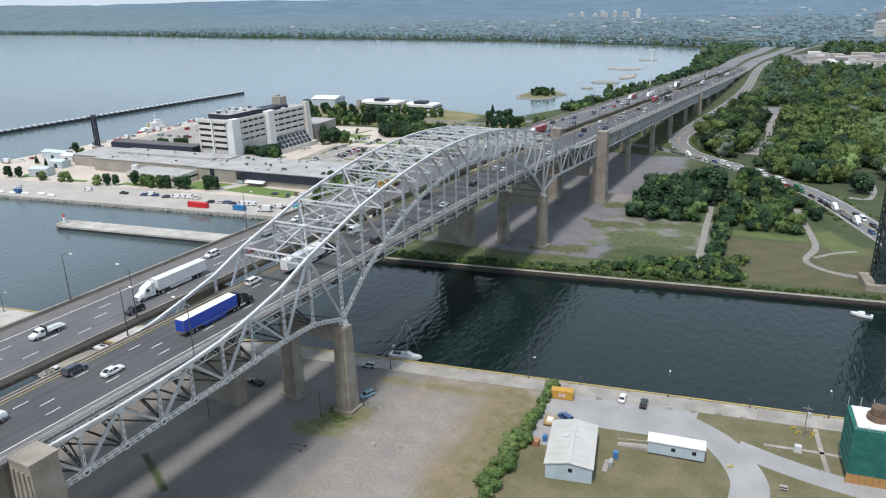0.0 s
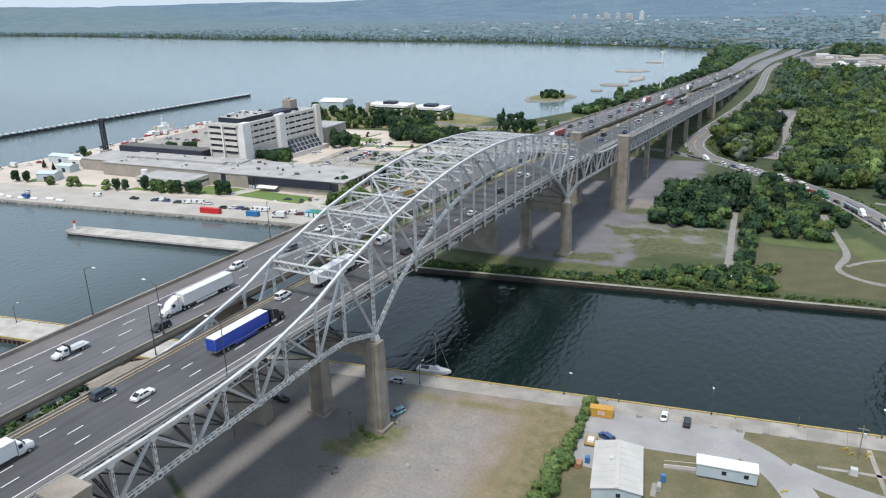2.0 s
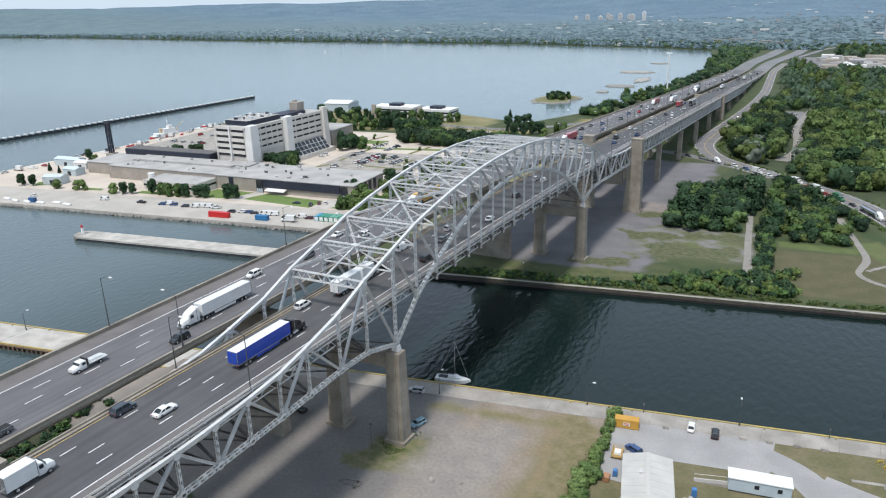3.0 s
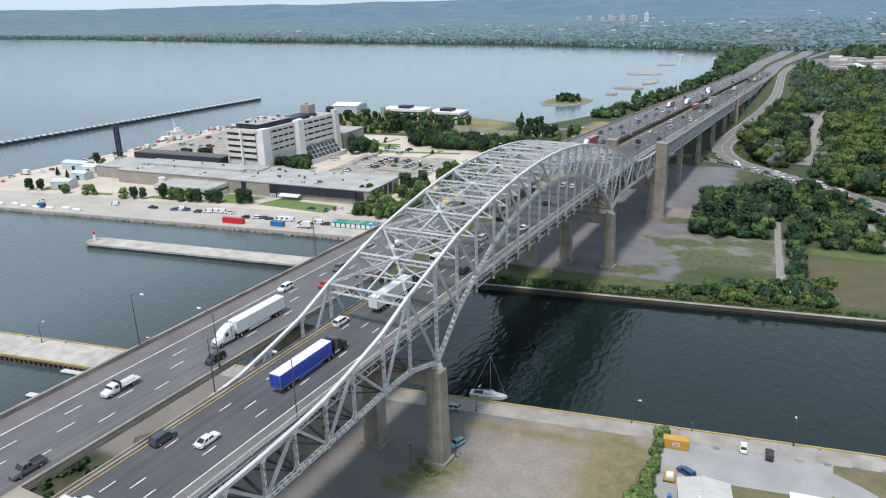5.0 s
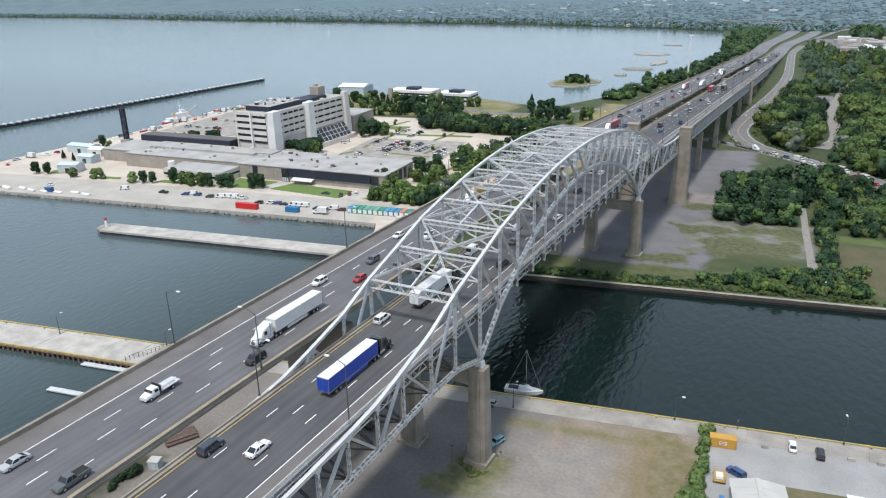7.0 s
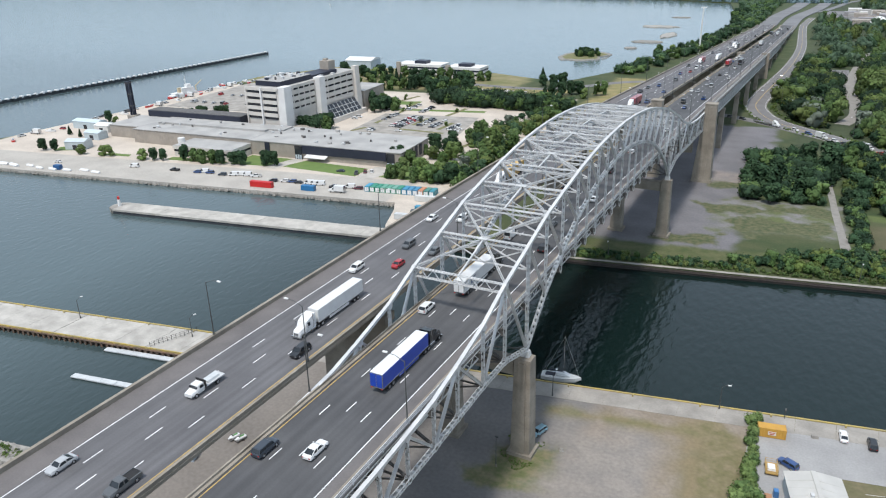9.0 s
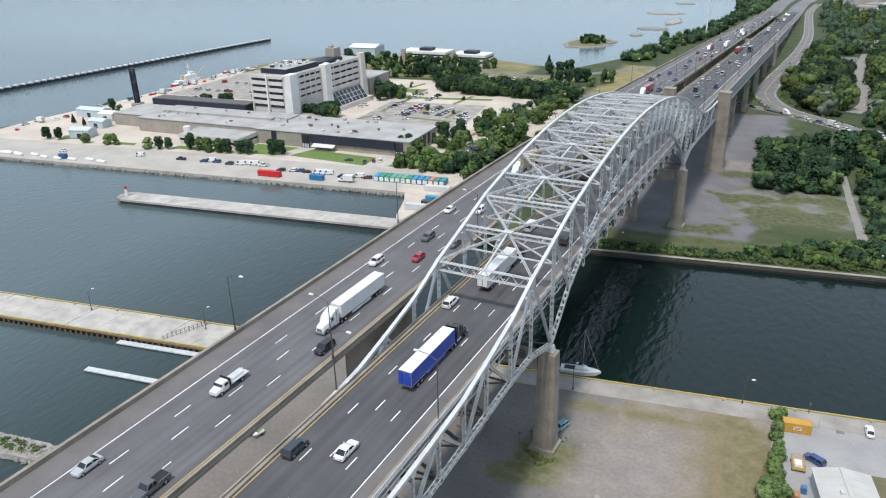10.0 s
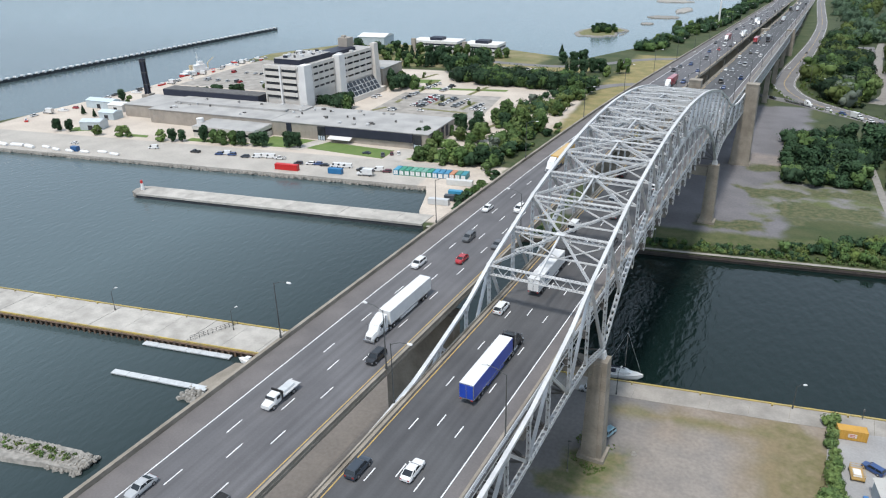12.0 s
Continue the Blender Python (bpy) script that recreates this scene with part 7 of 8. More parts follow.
def tree_proto(seed, height, spread, leaf, words, conifer=False, count=760, size=1.0, trunk_share=0.08):
    rg = random.Random(seed)
    ob = thing("tree", words, "tree")
    tr = Mesh().tube((0, 0, -0.3), (0, 0, height * 0.45), height * 0.022, height * 0.013, 7).tube((0, 0, height * 0.45), (rg.uniform(-0.3, 0.3), 0, height * 0.8), height * 0.013, 0.05, 6)
    lobes = []
    if conifer:
        for k in range(9):
            t = k / 8
            lobes.append((0, 0, height * (0.16 + 0.78 * t), spread * (1 - t) * 0.9 + 0.25, height * 0.09))
    else:
        for k in range(9):
            a = k * 2.4 + rg.random()
            rr = spread * rg.uniform(0.25, 0.62) if k else 0
            z = height * rg.uniform(trunk_share + 0.08, 0.78) if k else height * 0.72
            lobes.append((rr * math.cos(a), rr * math.sin(a), z, spread * rg.uniform(0.34, 0.52), height * rg.uniform(0.16, 0.25)))
            tr.tube((0, 0, height * rg.uniform(0.2, 0.4)), (rr * math.cos(a), rr * math.sin(a), z), height * 0.008, 0.04, 5)
    part("trunk", tr, bark, ob)
    part("crown", clumps(Mesh(), rg, lobes, count, size), leaf, ob)
    return ob


TREES = [
    tree_proto(1, 11, 4.6, leaf_mid, "green leafy tree with a rounded uneven crown", count=820),
    tree_proto(2, 13, 5.2, leaf_dark, "dark green leafy tree with a dense crown", count=900),
    tree_proto(3, 9, 4.2, leaf_light, "light green leafy tree with a loose crown", count=640),
    tree_proto(4, 14, 5.8, leaf_light, "large light green willow-like tree", count=950),
    tree_proto(5, 12, 2.6, needle, "dark green narrow conifer with drooping boughs", True, 700, 0.8),
    tree_proto(6, 8, 3.6, leaf_grey, "silvery green small tree", count=520),
    tree_proto(7, 15, 5.4, leaf_mid, "tall green leafy tree with several limbs", count=950),
]
BUSHES = [
    tree_proto(11, 3.2, 2.6, leaf_mid, "green leafy shrub at the ground", count=300, size=0.75, trunk_share=0.0),
    tree_proto(12, 2.4, 2.2, leaf_light, "light green shrub at the ground", count=260, size=0.7, trunk_share=0.0),
    tree_proto(13, 4.0, 3.0, leaf_dark, "dark green shrub at the ground", count=340, size=0.8, trunk_share=0.0),
]
for b_ in BUSHES:
    b_.name = "shrub"
    tagged(b_, category="shrub")
used = set()


def plant(k, x, y, scale=1.0, z=0.0, group="", kinds=TREES, rg=random.Random(21)):
    src = kinds[k % len(kinds)]
    m = pose(x, y, z, 0, 0, rg.uniform(0, 360))
    if src in used:
        ob = copy_thing(src, m)
    else:
        used.add(src)
        ob = src
        ob.matrix_basis = m
    ob.scale = (scale * rg.uniform(0.92, 1.08),) * 2 + (scale * rg.uniform(0.9, 1.1),)
    return tagged(ob, group=group)


rng = random.Random(9)
# single trees on the campus and along the quay
for x, y, k, s in ((-478, 283, 1, 0.75), (-470, 285, 1, 0.7), (-447, 286, 2, 0.9), (-432, 289, 2, 0.9), (-427, 290, 2, 0.95), (-402, 292, 2, 1.0), (-395, 294, 1, 0.7), (-390, 296, 1, 0.7), (-378, 301, 1, 0.85), (-371, 302, 0, 0.9), (-365, 301, 0, 1.0), (-358, 303, 0, 1.0), (-352, 303, 1, 0.8), (-345, 306, 1, 0.8),
                   (-340, 307, 1, 0.8), (-326, 311, 1, 0.85), (-322, 313, 1, 0.8), (-353, 381, 1, 1.15), (-351, 388, 1, 1.1), (-347, 393, 0, 1.0), (-508, 356, 1, 0.8), (-497, 352, 2, 0.8), (-500, 318, 4, 0.7), (-487, 316, 4, 0.6), (-352, 470, 1, 1.0), (-344, 468, 1, 1.0), (-347, 478, 0, 0.95), (-336, 466, 0, 0.8),
                   (-250, 318, 0, 0.9), (-243, 320, 2, 0.9), (-236, 318, 0, 0.95), (-231, 322, 0, 1.0), (-226, 320, 0, 0.85), (-220, 327, 6, 0.7), (-244, 372, 1, 1.0), (-240, 378, 0, 0.9), (-252, 388, 2, 0.7), (-262, 392, 5, 0.6), (-238, 392, 2, 0.7)):
    plant(k, x, y, s * 0.8, group="campus trees")


def scatter(count, inside, kinds, scale, group, trees=TREES, gap=3.2):
    """Trees at random places where inside(x, y) says so, not too near each other."""
    placed, tries = [], 0
    x0, x1, y0, y1 = inside[0]
    while len(placed) < count and tries < count * 40:
        tries += 1
        x, y = rng.uniform(x0, x1), rng.uniform(y0, y1)
        if not inside[1](x, y) or any(abs(a - x) < gap and abs(b - y) < gap for a, b in placed):
            continue
        placed.append((x, y))
        plant(rng.choice(kinds), x, y, rng.uniform(*scale), group=group, kinds=trees)


def road_x(y):
    """The shore road's middle at a given y."""
    return float(np.interp(y, [p[1] for p in ROAD], [p[0] for p in ROAD]))


def drive_x(y):
    """The service drive's middle at a given y."""
    return float(np.interp(y, [p[1] for p in DRIVE], [p[0] for p in DRIVE]))


def in_wood(x, y, off=14.0):
    if x < road_x(y) + off or abs(x - drive_x(y)) < 7 or (-60 < x < -37 and 692 < y < 782) or (14 < x < 36 and y < 514):
        return False
    return not (x > 24 + 0.012 * (y - 600) and 566 < y < 770)


# hedge belt north of the campus lot and trees along the highway
scatter(24, ((-262, -204, 318, 520), lambda x, y: x > -262 + 0.1 * (y - 318) + (18 if y < 395 else 0) and x < -208 - 0.04 * (y - 318)), (0, 1, 2, 3, 5, 6, 1), (0.7, 1.1), "trees along the highway bank", gap=4.5)
scatter(12, ((-216, -200, 300, 410), lambda x, y: True), (0, 1, 2), (0.6, 1.1), "shrubs along the highway bank", BUSHES, 2.5)
for x, y, k in ((-248, 560, 1), (-242, 566, 1), (-236, 572, 1), (-232, 580, 4), (-230, 575, 1), (-252, 555, 4), (-216, 575, 6), (-212, 578, 6), (-222, 560, 2), (-262, 604, 1), (-270, 600, 1), (-256, 610, 1), (-285, 640, 4), (-345, 596, 1), (-338, 600, 0), (-330, 604, 0), (-325, 610, 0), (-372, 590, 1), (-388, 586, 1), (-405, 584, 4), (-415, 580, 4), (-430, 575, 1), (-445, 590, 1), (-360, 566, 0), (-375, 560, 1), (-392, 556, 0)):
    plant(k, x, y, 0.85, group="lakeside trees")
# planting round the office block and the lakeside offices
scatter(46, ((-470, -262, 545, 606), lambda x, y: not (-340 < x and y > 578) and not (-312 < x < -262 and y < 578) and not (-420 < x < -330 and y > 604)), (0, 1, 1, 4, 6, 2), (0.65, 1.1), "lakeside trees", gap=4.5)
scatter(5, ((-350, -334, 448, 474), lambda x, y: True), (1, 0, 1), (0.7, 1.0), "campus trees", gap=3)
scatter(9, ((-352, -341, 376, 400), lambda x, y: True), (1, 1, 0), (0.8, 1.0), "campus trees", gap=3)
for x, y, k, sc in ((-371, 476, 1, 1.0), (-359, 469, 1, 1.0), (-356, 482, 0, 0.9), (-364, 478, 1, 1.0), (-385, 540, 0, 0.8), (-392, 536, 0, 0.8), (-378, 544, 2, 0.7), (-370, 546, 4, 0.9), (-368, 557, 4, 0.85), (-356, 552, 1, 0.9), (-342, 534, 1, 1.1), (-336, 545, 1, 1.1), (-330, 530, 0, 1.1), (-326, 540, 6, 0.9), (-245, 404, 0, 0.8), (-259, 383, 1, 0.7), (-255, 380, 1, 0.75), (-247, 376, 5, 0.7), (-248, 429, 0, 0.8), (-329, 466, 2, 0.35), (-333, 484, 2, 0.4), (-331, 476, 5, 0.35), (-352, 496, 5, 0.45), (-350, 506, 2, 0.45), (-291, 478, 2, 0.35), (-300, 440, 5, 0.5), (-278, 436, 2, 0.35)):
    plant(k, x, y, sc, group="campus trees")
scatter(8, ((-262, -238, 322, 400), lambda x, y: x > -268 + 0.2 * (y - 322)), (1, 0, 2, 0), (0.6, 0.95), "campus trees", gap=4)
scatter(10, ((-470, -440, 385, 450), lambda x, y: y < 395 or x > -446), (0, 2, 1), (0.5, 0.8), "campus trees", gap=4)
scatter(14, ((-236, -172, 690, 1390), lambda x, y: abs(x - float(np.interp(y, [690, 880, 1100, 1390], [-224, -196, -178, -205]))) < 12), (0, 1, 6, 2), (0.8, 1.1), "trees on the harbour shore", gap=7)
# single trees standing over the thickets
scatter(16, ((-92, -46, 352, 432), lambda x, y: x > -84 + 0.1 * (y - 350)), (1, 1, 4, 1, 4), (0.8, 1.2), "trees in the thicket by the lot", gap=5)
scatter(16, ((-42, 0, 362, 455), lambda x, y: x < road_x(y) - 20 and not (x > -14 and y < 412)), (0, 1, 4, 1), (0.55, 0.85), "trees inside the road bend", gap=6)
for x, y, k, sc in ((-21, 616, 3, 1.7), (-5, 614, 3, 1.5), (12, 597, 2, 2.1), (-18, 555, 3, 1.45), (-3, 547, 0, 1.7), (-33, 522, 5, 1.5), (-26, 520, 5, 1.3), (-63, 536, 5, 1.6), (-48, 543, 2, 1.6), (20, 452, 1, 0.9), (24, 449, 1, 0.8), (-58, 590, 1, 1.3), (-61, 560, 5, 1.5), (-6, 505, 1, 1.4), (-30, 640, 3, 1.5)):
    plant(k, x, y, sc, group="woods by the shore road")
scatter(50, ((-86, 80, 465, 780), lambda x, y: in_wood(x, y, 16)), (0, 1, 3, 3, 6, 0, 5), (0.85, 1.25), "woods by the shore road", gap=8)
scatter(14, ((-60, -20, 278, 312), lambda x, y: far_edge(x) + 8 < y < far_edge(x) + 24), (0, 1, 2), (0.8, 1.2), "shrubs on the canal bank", BUSHES, 3)
scatter(10, ((-206, -199, 258, 300), lambda x, y: True), (0, 2), (0.7, 1.0), "shrubs beside the basin", BUSHES, 2)


# far woods: one mass of crowns each
def far_wood(name, label, count, spot, leaf, per=34, size=2.6, ground=lambda x, y: 0.0, tall=(8, 15), wide=(3.6, 6.4), hearts=5):
    rg = random.Random(len(name) + count)
    m = Mesh()
    for _ in range(count):
        x, y = spot(rg)
        h, w = rg.uniform(*tall), rg.uniform(*wide)
        g = ground(x, y)
        m.slot(rg.randrange(len(leaf)))
        lobes = [(x, y, g + h * 0.22, w, h * 0.72), (x + rg.uniform(-2, 2), y + rg.uniform(-2, 2), g + h * 0.1, w * 1.1, h * 0.5)]
        lobes += [(x + rg.uniform(-0.6, 0.6) * w, y + rg.uniform(-0.6, 0.6) * w, g + h * rg.uniform(0.3, 0.7), w * 0.5, h * 0.28) for _ in range(3)]
        clumps(m, rg, lobes, per, size, hearts, SMALL_BALL)
    tagged(part(name, m, leaf), label, "woods", "", "stuff")


def thicket(name, label, count, box, inside, leaf, height, per=46, size=0.85, base=0.0, hearts=5):
    """Undergrowth and low crowns nobody could count, filling a stretch of the plan."""
    rg = random.Random(count)
    m = Mesh()
    x0, x1, y0, y1 = box
    done = 0
    while done < count:
        x, y = rg.uniform(x0, x1), rg.uniform(y0, y1)
        if inside(x, y):
            done += 1
            h = rg.uniform(*height)
            w = h * rg.uniform(0.42, 0.7)
            if isinstance(leaf, list):
                m.slot(rg.randrange(len(leaf)))
            lobes = [(x, y, base + h * 0.4, w * 0.86, h * 0.52)]
            for k in range(4):  # smaller lobes make the outline lumpy
                a = 1.57 * k + rg.uniform(0, 1.5)
                lobes.append((x + w * 0.6 * math.cos(a), y + w * 0.6 * math.sin(a), base + h * rg.uniform(0.2, 0.66), w * rg.uniform(0.38, 0.56), h * rg.uniform(0.2, 0.32)))
            clumps(m, rg, lobes, per, size, hearts, SMALL_BALL)
    tagged(part(name, m, leaf), label, "thicket", "", "stuff")


thicket("thicket", "dark green thicket beside the gravel lot", 130, (-90, -47, 350, 434), lambda x, y: x > -85 - 0.08 * (y - 374) and y > 358 and (x < -54 or y < 405) and not (-49.5 < x), [leaf_dark, leaf_shade, leaf_dark, leaf_mid], (3, 9.5), 170, 0.55)
thicket("thicket", "green thicket inside the road bend", 230, (-42, 20, 352, 470), lambda x, y: x < road_x(y) - 14 and y > 354 + 0.1 * (x + 44) and not (abs(x + 8 - 0.2 * (404 - y)) < 3 and y < 408) and not (x > 2 and y < 400), [leaf_shade, leaf_dark, leaf_mid, leaf_olive], (2.5, 7.5), 150, 0.55)
thicket("bank_scrub", "green scrub along the canal bank", 190, (-78, -22, 276, 318), lambda x, y: far_edge(x) + 5 < y < far_edge(x) + 14 + 0.35 * (x + 78) and not (-44 < x < -35 and y > 300), [leaf_mid, leaf_dark, leaf_olive], (1.2, 4.6), 130, 0.42)
thicket("bank_scrub", "low green scrub along the canal wall", 260, (-176, -70, 246, 292), lambda x, y: far_edge(x) + 2.5 < y < far_edge(x) + 9 + 3 * noise.noise(Vector((x / 11, 1, 0))), [leaf_mid, leaf_dark, leaf_olive, leaf_dark], (0.7, 2.4), 80, 0.4)
thicket("path_shrubs", "dark green shrubs between the gravel path and the lawn", 70, (-42, -30, 292, 356), lambda x, y: abs(x + 35.5 + 0.05 * (y - 320)) < 3.6 and y > far_edge(x) + 8, [leaf_dark, leaf_mid, leaf_shade], (1.5, 4.5), 130, 0.42)
thicket("bank_weeds", "low weeds along the canal wall", 420, (-165, 26, 248, 296), lambda x, y: far_edge(x) + 2.6 < y < far_edge(x) + 5.5 + 2 * noise.noise(Vector((x / 9, 0, 0))), [leaf_olive, leaf_mid, leaf_light], (0.4, 1.5), 40, 0.35, hearts=0)
thicket("yard_hedge", "overgrown green hedge along the yard fence", 110, (-62, -52, 104, 178), lambda x, y: abs(x + 57.6 + 0.03 * (y - 126)) < 1.0 + 0.9 * noise.noise(Vector((0, y / 6, 2))) + (0.9 if y < 150 else 0), [leaf_light, leaf_mid, leaf_light], (1.2, 3.6), 190, 0.32)

WOOD = [leaf_mid, leaf_dark, leaf_mid, leaf_light, leaf_shade, leaf_olive]
thicket("roadside_wood", "dense green wood beside the shore road", 330, (-90, 90, 470, 800), in_wood, WOOD, (9, 16.5), 330, 0.8)
thicket("roadside_wood", "light green trees in the roadside wood", 60, (-30, 90, 480, 800), in_wood, [leaf_light, leaf_olive, leaf_light, leaf_grey], (10, 16), 360, 0.75)
thicket("wood_edge", "bushes filling the edge of the roadside wood", 260, (-90, 60, 455, 780), lambda x, y: in_wood(x, y, 11.5), [leaf_dark, leaf_mid, leaf_olive, leaf_shade], (2.5, 6), 110, 0.6)
thicket("meadow_scrub", "bright green low scrub in a clearing", 260, (24, 75, 560, 770), lambda x, y: x > 25 + 0.012 * (y - 600), [leaf_light, leaf_olive, leaf_mid], (0.8, 2.6), 70, 0.6)
thicket("dead_trees", "bare greyish half-dead trees by the road bend", 9, (-74, -58, 520, 570), lambda x, y: x > road_x(y) + 12, [leaf_grey, leaf_olive], (10, 14), 130, 0.5)
thicket("tree_belt", "dense dark green tree belt beside the campus lot", 120, (-345, -225, 470, 530), lambda x, y: 500 < y < 520 and x > -322, [leaf_dark, leaf_mid, leaf_shade], (7, 14), 170, 0.9)
thicket("bank_wood", "mixed green wood on the highway bank", 120, (-262, -204, 318, 530), lambda x, y: x > -256 + 0.1 * (y - 318) + (22 if y < 395 else 0) and x < -209 - 0.05 * (y - 318), [leaf_mid, leaf_dark, leaf_olive], (3, 9), 80, 0.9)
thicket("harbour_wood", "green trees along the harbour shore", 170, (-236, -168, 680, 1390), lambda x, y: abs(x - float(np.interp(y, [690, 880, 1100, 1390], [-220, -192, -174, -202]))) < 11, [leaf_mid, leaf_dark, leaf_shade, leaf_dark], (5, 11), 110, 1.0)
thicket("bridge_weeds", "dark weeds on the ground beneath the girder bridge", 520, (-198, -178, 50, 122), lambda x, y: noise.noise(Vector((x / 6, y / 6, 5))) > -0.1 and (y < 104 or x < -190), [leaf_dark, leaf_mid, leaf_shade], (0.5, 2.4), 60, 0.4)
thicket("road_verge", "rough grass and weeds on the road verge", 300, (-115, 30, 380, 640), lambda x, y: 8.5 < abs(x - road_x(y)) < 12, leaf_light, (0.5, 1.4), 14, 0.6, hearts=0)

thicket("pier_weeds", "low weeds round the foot of the bridge pier", 200, (-118, -94, 130, 152), lambda x, y: 2.9 < max(abs(x + 106.7), abs(y - 142)) < 4.0 + 7 * noise.noise(Vector((x / 4, y / 4, 8))), [leaf_olive, leaf_light, leaf_light], (0.12, 0.42), 26, 0.16, hearts=0)
thicket("spit_weeds", "bright green weeds growing on the rock spit", 90, (-245, -214, 80, 93), lambda x, y: abs(y - (90.2 - 0.15 * (-208.6 - x) - 0.06 * max(0, -226 - x))) < 1.5, [leaf_light, leaf_mid, leaf_olive], (0.4, 1.1), 40, 0.26, -0.9, hearts=0)


def shoreline(x):
    return float(np.interp(x, [-4850, -2605, -1727, -1302, -746, -369, -250], [2000, 1951, 1835, 1815, 1771, 1672, 1602]))


def rise(x, y):
    """The land climbs slowly inland towards the escarpment."""
    return max(0.0, y - 1990) * 0.0135 - 0.5


def strip(rg):
    x = -3400 + 3350 * (1 - rg.random() ** 1.4)
    return x, shoreline(min(x, -250)) + 4 + 90 * rg.random() ** 1.6


def inland(rg):
    x = rg.uniform(-3300, 700)
    while True:
        x = rg.uniform(-3300, 900)
        y = max(shoreline(min(x, -250)), 1640) + 80 + 1500 * rg.random() ** 1.5
        if noise.noise(Vector((x / 260, y / 150, 4.4))) > -0.62 + (y - 2200) / 2400 and (y > 2090 or abs(x - float(np.interp(y, [1640, 1740, 1840, 1920, 2020, 2090], [-100, -110, -165, -245, -400, -450]))) > 32):
            return x, y


def headland(rg):
    """Between the lake and the highway."""
    while True:
        x, y = rg.uniform(-330, -158), rg.uniform(1120, 1720)
        if x > float(np.interp(y, [1100, 1390, 1602, 1672, 1720], [-178, -205, -240, -330, -330])) + 5:
            return x, y


def east(rg):
    while True:
        x, y = rg.uniform(-80, 330), rg.uniform(790, 1640)
        if x > road_x(y) + 14 and not (-50 < x < 150 and 1160 < y < 1420) and not (-130 < x < -20 and y > 1250):
            return x, y


# Far foliage is blued, the farthest also paled: aerial haze in the base colour.
leaf_haze = leaf_material("leaves_haze", (0.14, 0.2, 0.228), (0.165, 0.228, 0.258))
leaf_mid_haze = leaf_material("leaves_mid_haze", (0.07, 0.115, 0.072), (0.1, 0.15, 0.095))
leaf_haze_dark = leaf_material("leaves_haze_dark", (0.12, 0.176, 0.198), (0.142, 0.202, 0.225))
far_wood("far_shore_woods", "dark green trees along the far lake shore", 1900, strip, [leaf_haze, leaf_haze_dark, leaf_mid_haze], 26, 2.6, tall=(7, 12), hearts=3)
far_wood("inland_woods", "distant woods covering the land beyond the lake", 7600, inland, [leaf_haze, leaf_haze_dark], 3, 2.0, rise, (4.5, 8.5), (6, 12), 2)
far_wood("east_woods", "dense green woods east of the highway", 950, east, [leaf_mid_haze, leaf_dark, leaf_mid_haze, leaf_mid, leaf_olive], 170, 1.25, tall=(9, 17), wide=(5.5, 9.5))
far_wood("headland_woods", "green trees on the headland by the highway", 420, headland, [leaf_mid_haze, leaf_dark, leaf_mid], 80, 1.7, tall=(5, 10))

# rising land and the escarpment behind
hill = Mesh()
nx, rows_ = 120, [(1980, 0.3), (2300, 4), (2700, 10), (3100, 17), (3500, 30), (3900, 55), (4300, 88), (4640, 106), (4800, 108)]
hv = []
for j, (y, z) in enumerate(rows_):
    for i in range(nx + 1):
        x = -9200 + 14000 * i / nx
        n1 = noise.noise(Vector((x / 700, y / 500, 3.1))) * 0.14 * z + noise.noise(Vector((x / 180, y / 200, 7.7))) * 0.03 * z
        edge = 1.0 if j < 6 else float(np.interp(x, [-4700, -2500, 0, 1500, 4700], [1.0, 1.02, 1.06, 1.12, 1.15]))
        yy = y + 60 * math.sin(x / 600)
        r = math.hypot(x, yy)  # the range bends round the head of the lake
        r0, r1 = min(4700, 1980 * r / yy), max(4780, 4800 * r / yy)
        near = (r0 + max(0.0, r - r0) * (4780 - r0) / (r1 - r0)) / r
        hv.append((x * near, yy * near, (z + n1) * edge))
hill.add(hv, [(j * (nx + 1) + i, j * (nx + 1) + i + 1, (j + 1) * (nx + 1) + i + 1, (j + 1) * (nx + 1) + i) for j in range(len(rows_) - 1) for i in range(nx)])
# Wooded hills; the blue haze of distance is mixed into their colours.
m_hill = material("haze_blue_hills", (0.08, 0.135, 0.185), (0.11, 0.17, 0.215), 130.0, 0.95, 0.0, 18.0, 0.45, 0.0)
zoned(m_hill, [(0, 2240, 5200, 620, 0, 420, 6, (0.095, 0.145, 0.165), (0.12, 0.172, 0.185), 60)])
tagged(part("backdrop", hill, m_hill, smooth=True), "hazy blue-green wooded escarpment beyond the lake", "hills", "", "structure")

# ---- far town ----
rng = random.Random(33)
white_far = material("far_white_walls", (0.62, 0.61, 0.58), (0.5, 0.49, 0.47), 40.0, 0.8)
roof_far = material("far_roofs", (0.30, 0.28, 0.28), (0.23, 0.225, 0.23), 30.0, 0.85)


def hill_z(y):
    return float(np.interp(y, [r[0] for r in rows_], [r[1] for r in rows_])) if y > 1980 else 0.0


town = Mesh()
for _ in range(190):
    x = rng.uniform(-1500, 900) if rng.random() < 0.75 else rng.uniform(-3400, 900)
    y = rng.uniform(2150, 4000)
    w, d, h = rng.uniform(3, 13), rng.uniform(3, 9), rng.uniform(1, 4)
    town.slot(0 if rng.random() < 0.55 else 1)
    town.box(x - w, x + w, y - d, y + d, hill_z(y) - 4, hill_z(y) + h + 2)
tagged(part("far_town", town, [white_far, roof_far]), "pale specks of distant town buildings", "town", "", "stuff")


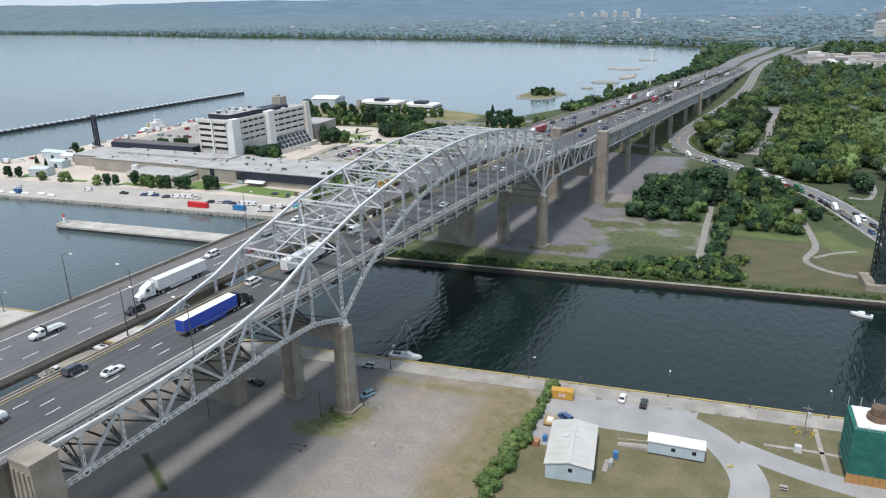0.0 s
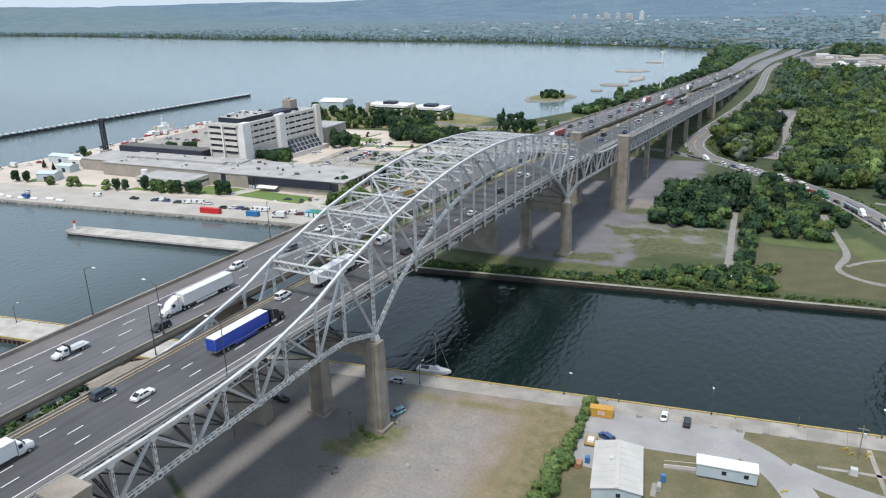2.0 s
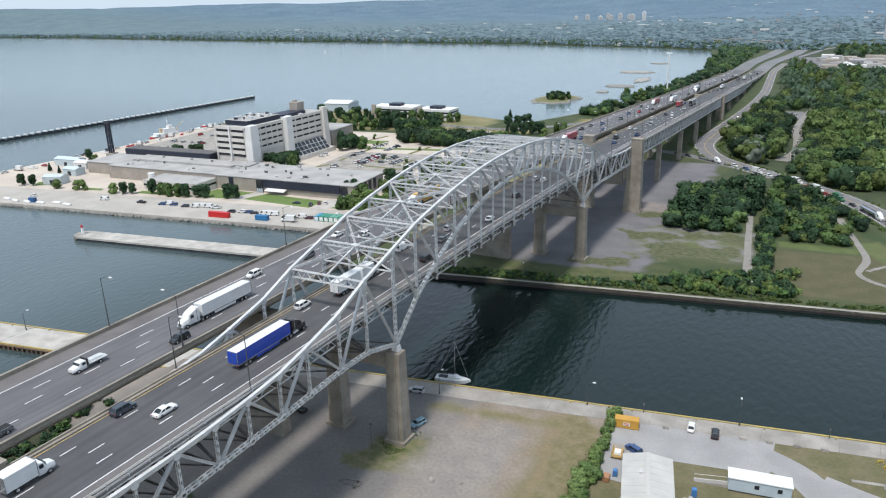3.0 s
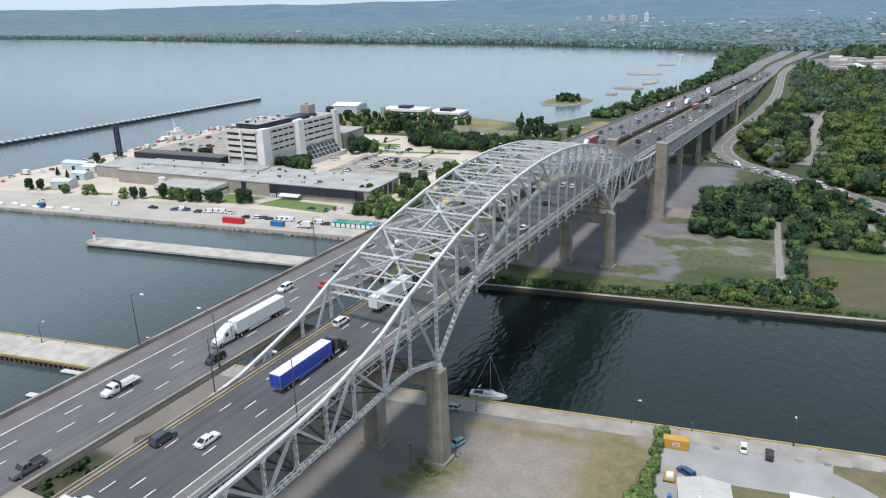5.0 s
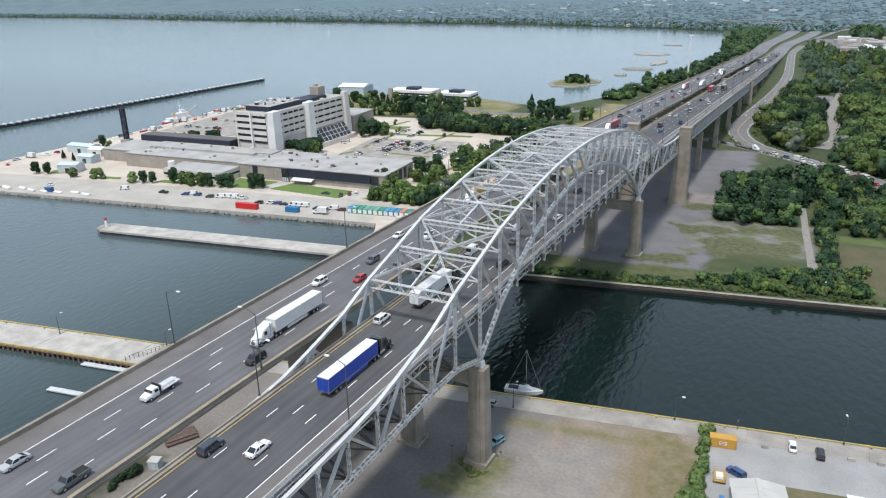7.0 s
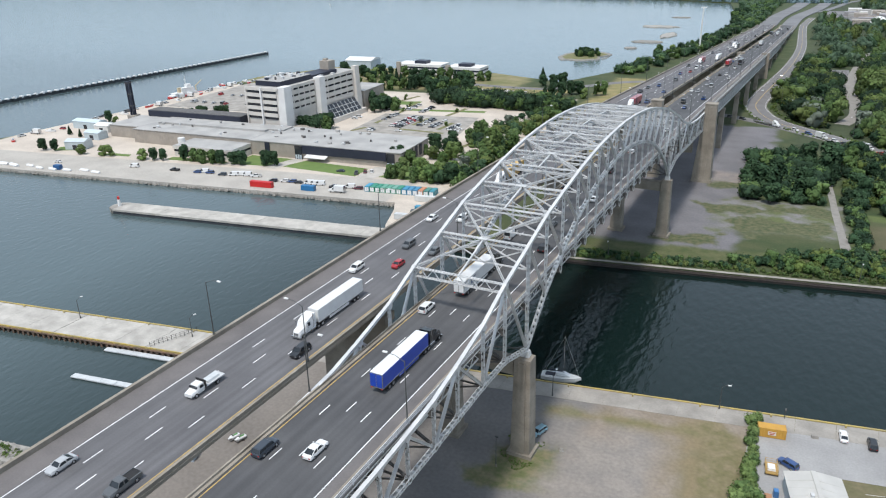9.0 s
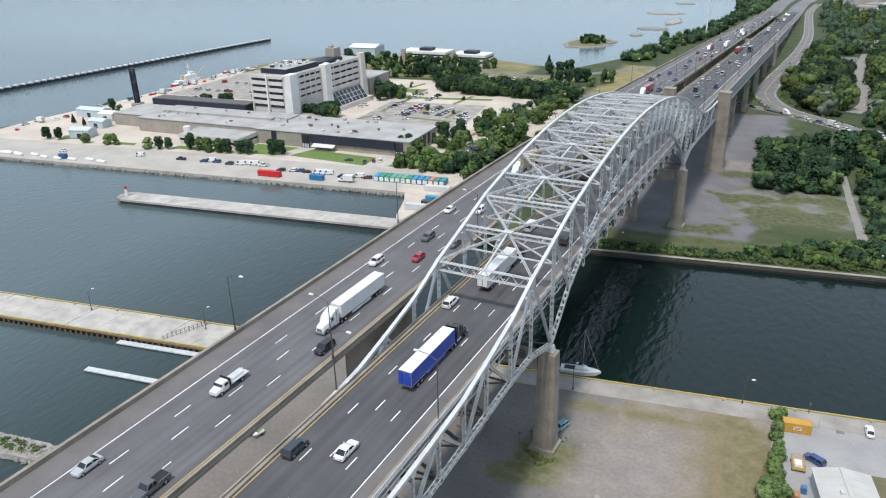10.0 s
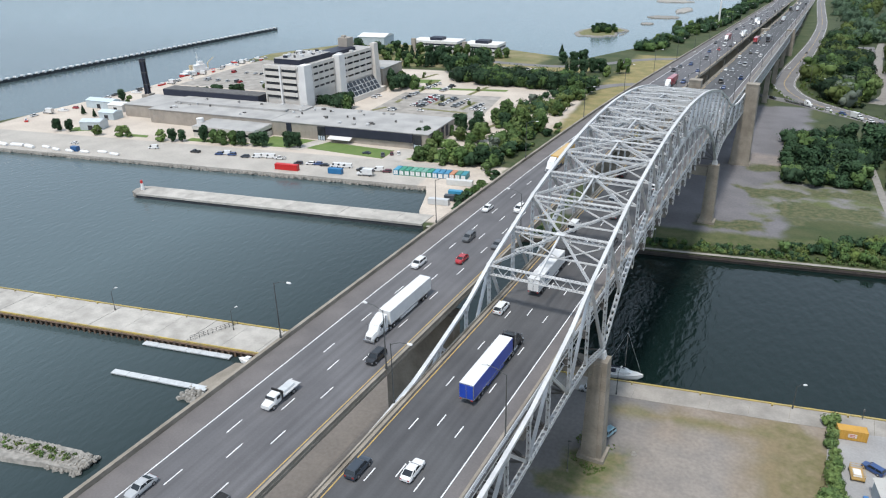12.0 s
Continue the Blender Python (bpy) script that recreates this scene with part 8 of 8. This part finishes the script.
def house(x, y, turn, s, c):
    ob = thing("house", "small shoreline house with a pitched roof among trees", "house", "shoreline houses", m=pose(x, y, 0, 0, 0, turn))
    part("body", Mesh().box(-6 * s, 6 * s, -4 * s, 4 * s, 0, 5 * s), paint(c), ob)
    part("roof", Mesh().hexa([(-6.5 * s, -4.5 * s, 5 * s), (6.5 * s, -4.5 * s, 5 * s), (6.5 * s, 4.5 * s, 5 * s), (-6.5 * s, 4.5 * s, 5 * s)], [(-6.5 * s, -0.2, 8 * s), (6.5 * s, -0.2, 8 * s), (6.5 * s, 0.2, 8 * s), (-6.5 * s, 0.2, 8 * s)]), roof_far, ob)
    for k in (-3.5, 0, 3.5):
        part("window", Mesh().box((k - 0.8) * s, (k + 0.8) * s, -4.1 * s, -3.9 * s, 1.4 * s, 3.6 * s), window_dark, ob)


for _ in range(42):
    x = rng.uniform(-1500, -330) if rng.random() < 0.85 else rng.uniform(-2300, -1500)
    house(x, shoreline(x) + 5 + 70 * rng.random() ** 1.5, rng.uniform(-25, 25), rng.uniform(0.6, 1.1), rng.choice([(0.6, 0.58, 0.54), (0.5, 0.45, 0.4), (0.35, 0.28, 0.24), (0.62, 0.62, 0.62)]))


def tower_block(x, y, w, d, h, floors, label, wall):
    z = hill_z(y) - 3
    ob = thing("apartment_tower", label, "building", "far apartment towers", m=pose(x, y, z, 0, 0, 12))
    part("body", Mesh().box(-w / 2, w / 2, -d / 2, d / 2, 0, h), wall, ob)
    for k in range(floors):
        part("window_band", Mesh().box(-w / 2 + 1, w / 2 - 1, -d / 2 - 0.3, -d / 2 + 0.1, h * (k + 0.35) / floors, h * (k + 0.75) / floors), roof_far, ob)
    part("penthouse", Mesh().box(-w / 5, w / 5, -d / 5, d / 5, h, h + 4), wall, ob)


tower_block(84, 2000, 34, 22, 36, 12, "pale apartment tower with window bands", white_far)
tower_block(128, 2040, 40, 22, 34, 11, "pale apartment tower with window bands", white_far)
tower_block(94, 2350, 30, 22, 42, 14, "grey apartment tower with window bands", roof_far)
tower_block(130, 2420, 30, 22, 46, 14, "grey apartment tower with window bands", roof_far)
for k, (x, h) in enumerate(((-925, 40), (-880, 30), (-855, 42), (-830, 36), (-800, 44), (-770, 36), (-745, 40), (-980, 30))):
    tower_block(x, 2950 + 25 * (k % 3), 17, 15, h * 0.62, 9, "distant pale apartment block", white_far)
tower_block(-690, 2900, 15, 15, 36, 10, "distant white apartment block", paint_white)

plant_ = thing("treatment_works", "low pale industrial works with a white dome", "plant")
part("apron", Mesh().prism([(-55, 1170), (150, 1170), (170, 1430), (-80, 1430)], -0.2, 0.15), asphalt_old, plant_)
for _ in range(60):
    x, y = rng.uniform(-40, 150), rng.uniform(1200, 1420)
    w, d, h = rng.uniform(5, 17), rng.uniform(5, 12), rng.uniform(3, 9)
    part("shed", Mesh().box(x - w, x + w, y - d, y + d, 0, h), rng.choice((white_far, roof_far, roof_grey, beige)), plant_)
dome = Mesh()
for k in range(5):
    a0, a1 = radians(18 * k), radians(18 * (k + 1))
    dome.tube((-8, 1180, 3 + 11 * math.sin(a0)), (-8, 1180, 3 + 11 * math.sin(a1) + 0.001), 11 * math.cos(a0), max(0.05, 11 * math.cos(a1)), 20)
part("dome", dome.tube((-8, 1180, 0), (-8, 1180, 3), 11, 11, 20), paint_white, plant_, "white dome")

# ---- islets ----
for label, x, y, rx, ry, trees in (("low rocky islet with a few trees", -295, 800, 27, 38, 22), ("low rocky shoal in the lake", -262, 945, 19, 13, 0), ("low rocky shoal in the lake", -252, 1024, 9, 32, 0), ("low rocky shoal in the lake", -286, 1130, 25, 16, 0),
                                   ("low rocky shoal in the lake", -266, 881, 7, 7, 0), ("low rocky shoal in the lake", -283, 1283, 14, 7, 0)):
    isle = thing("islet", label, "islet", "lake islets")
    ring = [(x + rx * (1 + 0.5 * noise.noise(Vector((math.cos(a) * 1.6, math.sin(a) * 1.6, x)))) * math.cos(a), y + ry * (1 + 0.5 * noise.noise(Vector((math.cos(a) * 2, math.sin(a) * 2, y)))) * math.sin(a)) for a in [radians(10 * i) for i in range(36)]]
    inner = [(x + (p - x) * 0.82, y + (q - y) * 0.82) for p, q in ring]
    part("shore", Mesh().hexa([(p, q, -5) for p, q in ring], [(x + (p - x) * 0.93, y + (q - y) * 0.93, -1.2) for p, q in ring]), rock, isle)
    if trees:
        part("grass", Mesh().hexa([(p, q, -1.4) for p, q in inner], [(x + (p - x) * 0.8, y + (q - y) * 0.8, -0.4) for p, q in inner]), verge_mat, isle)
    boulders = Mesh()
    for i in range(60):
        a = rng.uniform(0, 6.28)
        stone(boulders, x + rx * 0.93 * math.cos(a), y + ry * 0.93 * math.sin(a), -1.5, rng.uniform(0.5, 1.2))
    tagged(part("boulders", boulders, rock, isle), kind="stuff")
    for i in range(trees):
        plant(rng.choice((0, 1, 1)), x + rx * rng.uniform(-0.25, 0.6), y + ry * rng.uniform(-0.4, 0.5), rng.uniform(0.35, 0.72), -1.0, "islet trees")
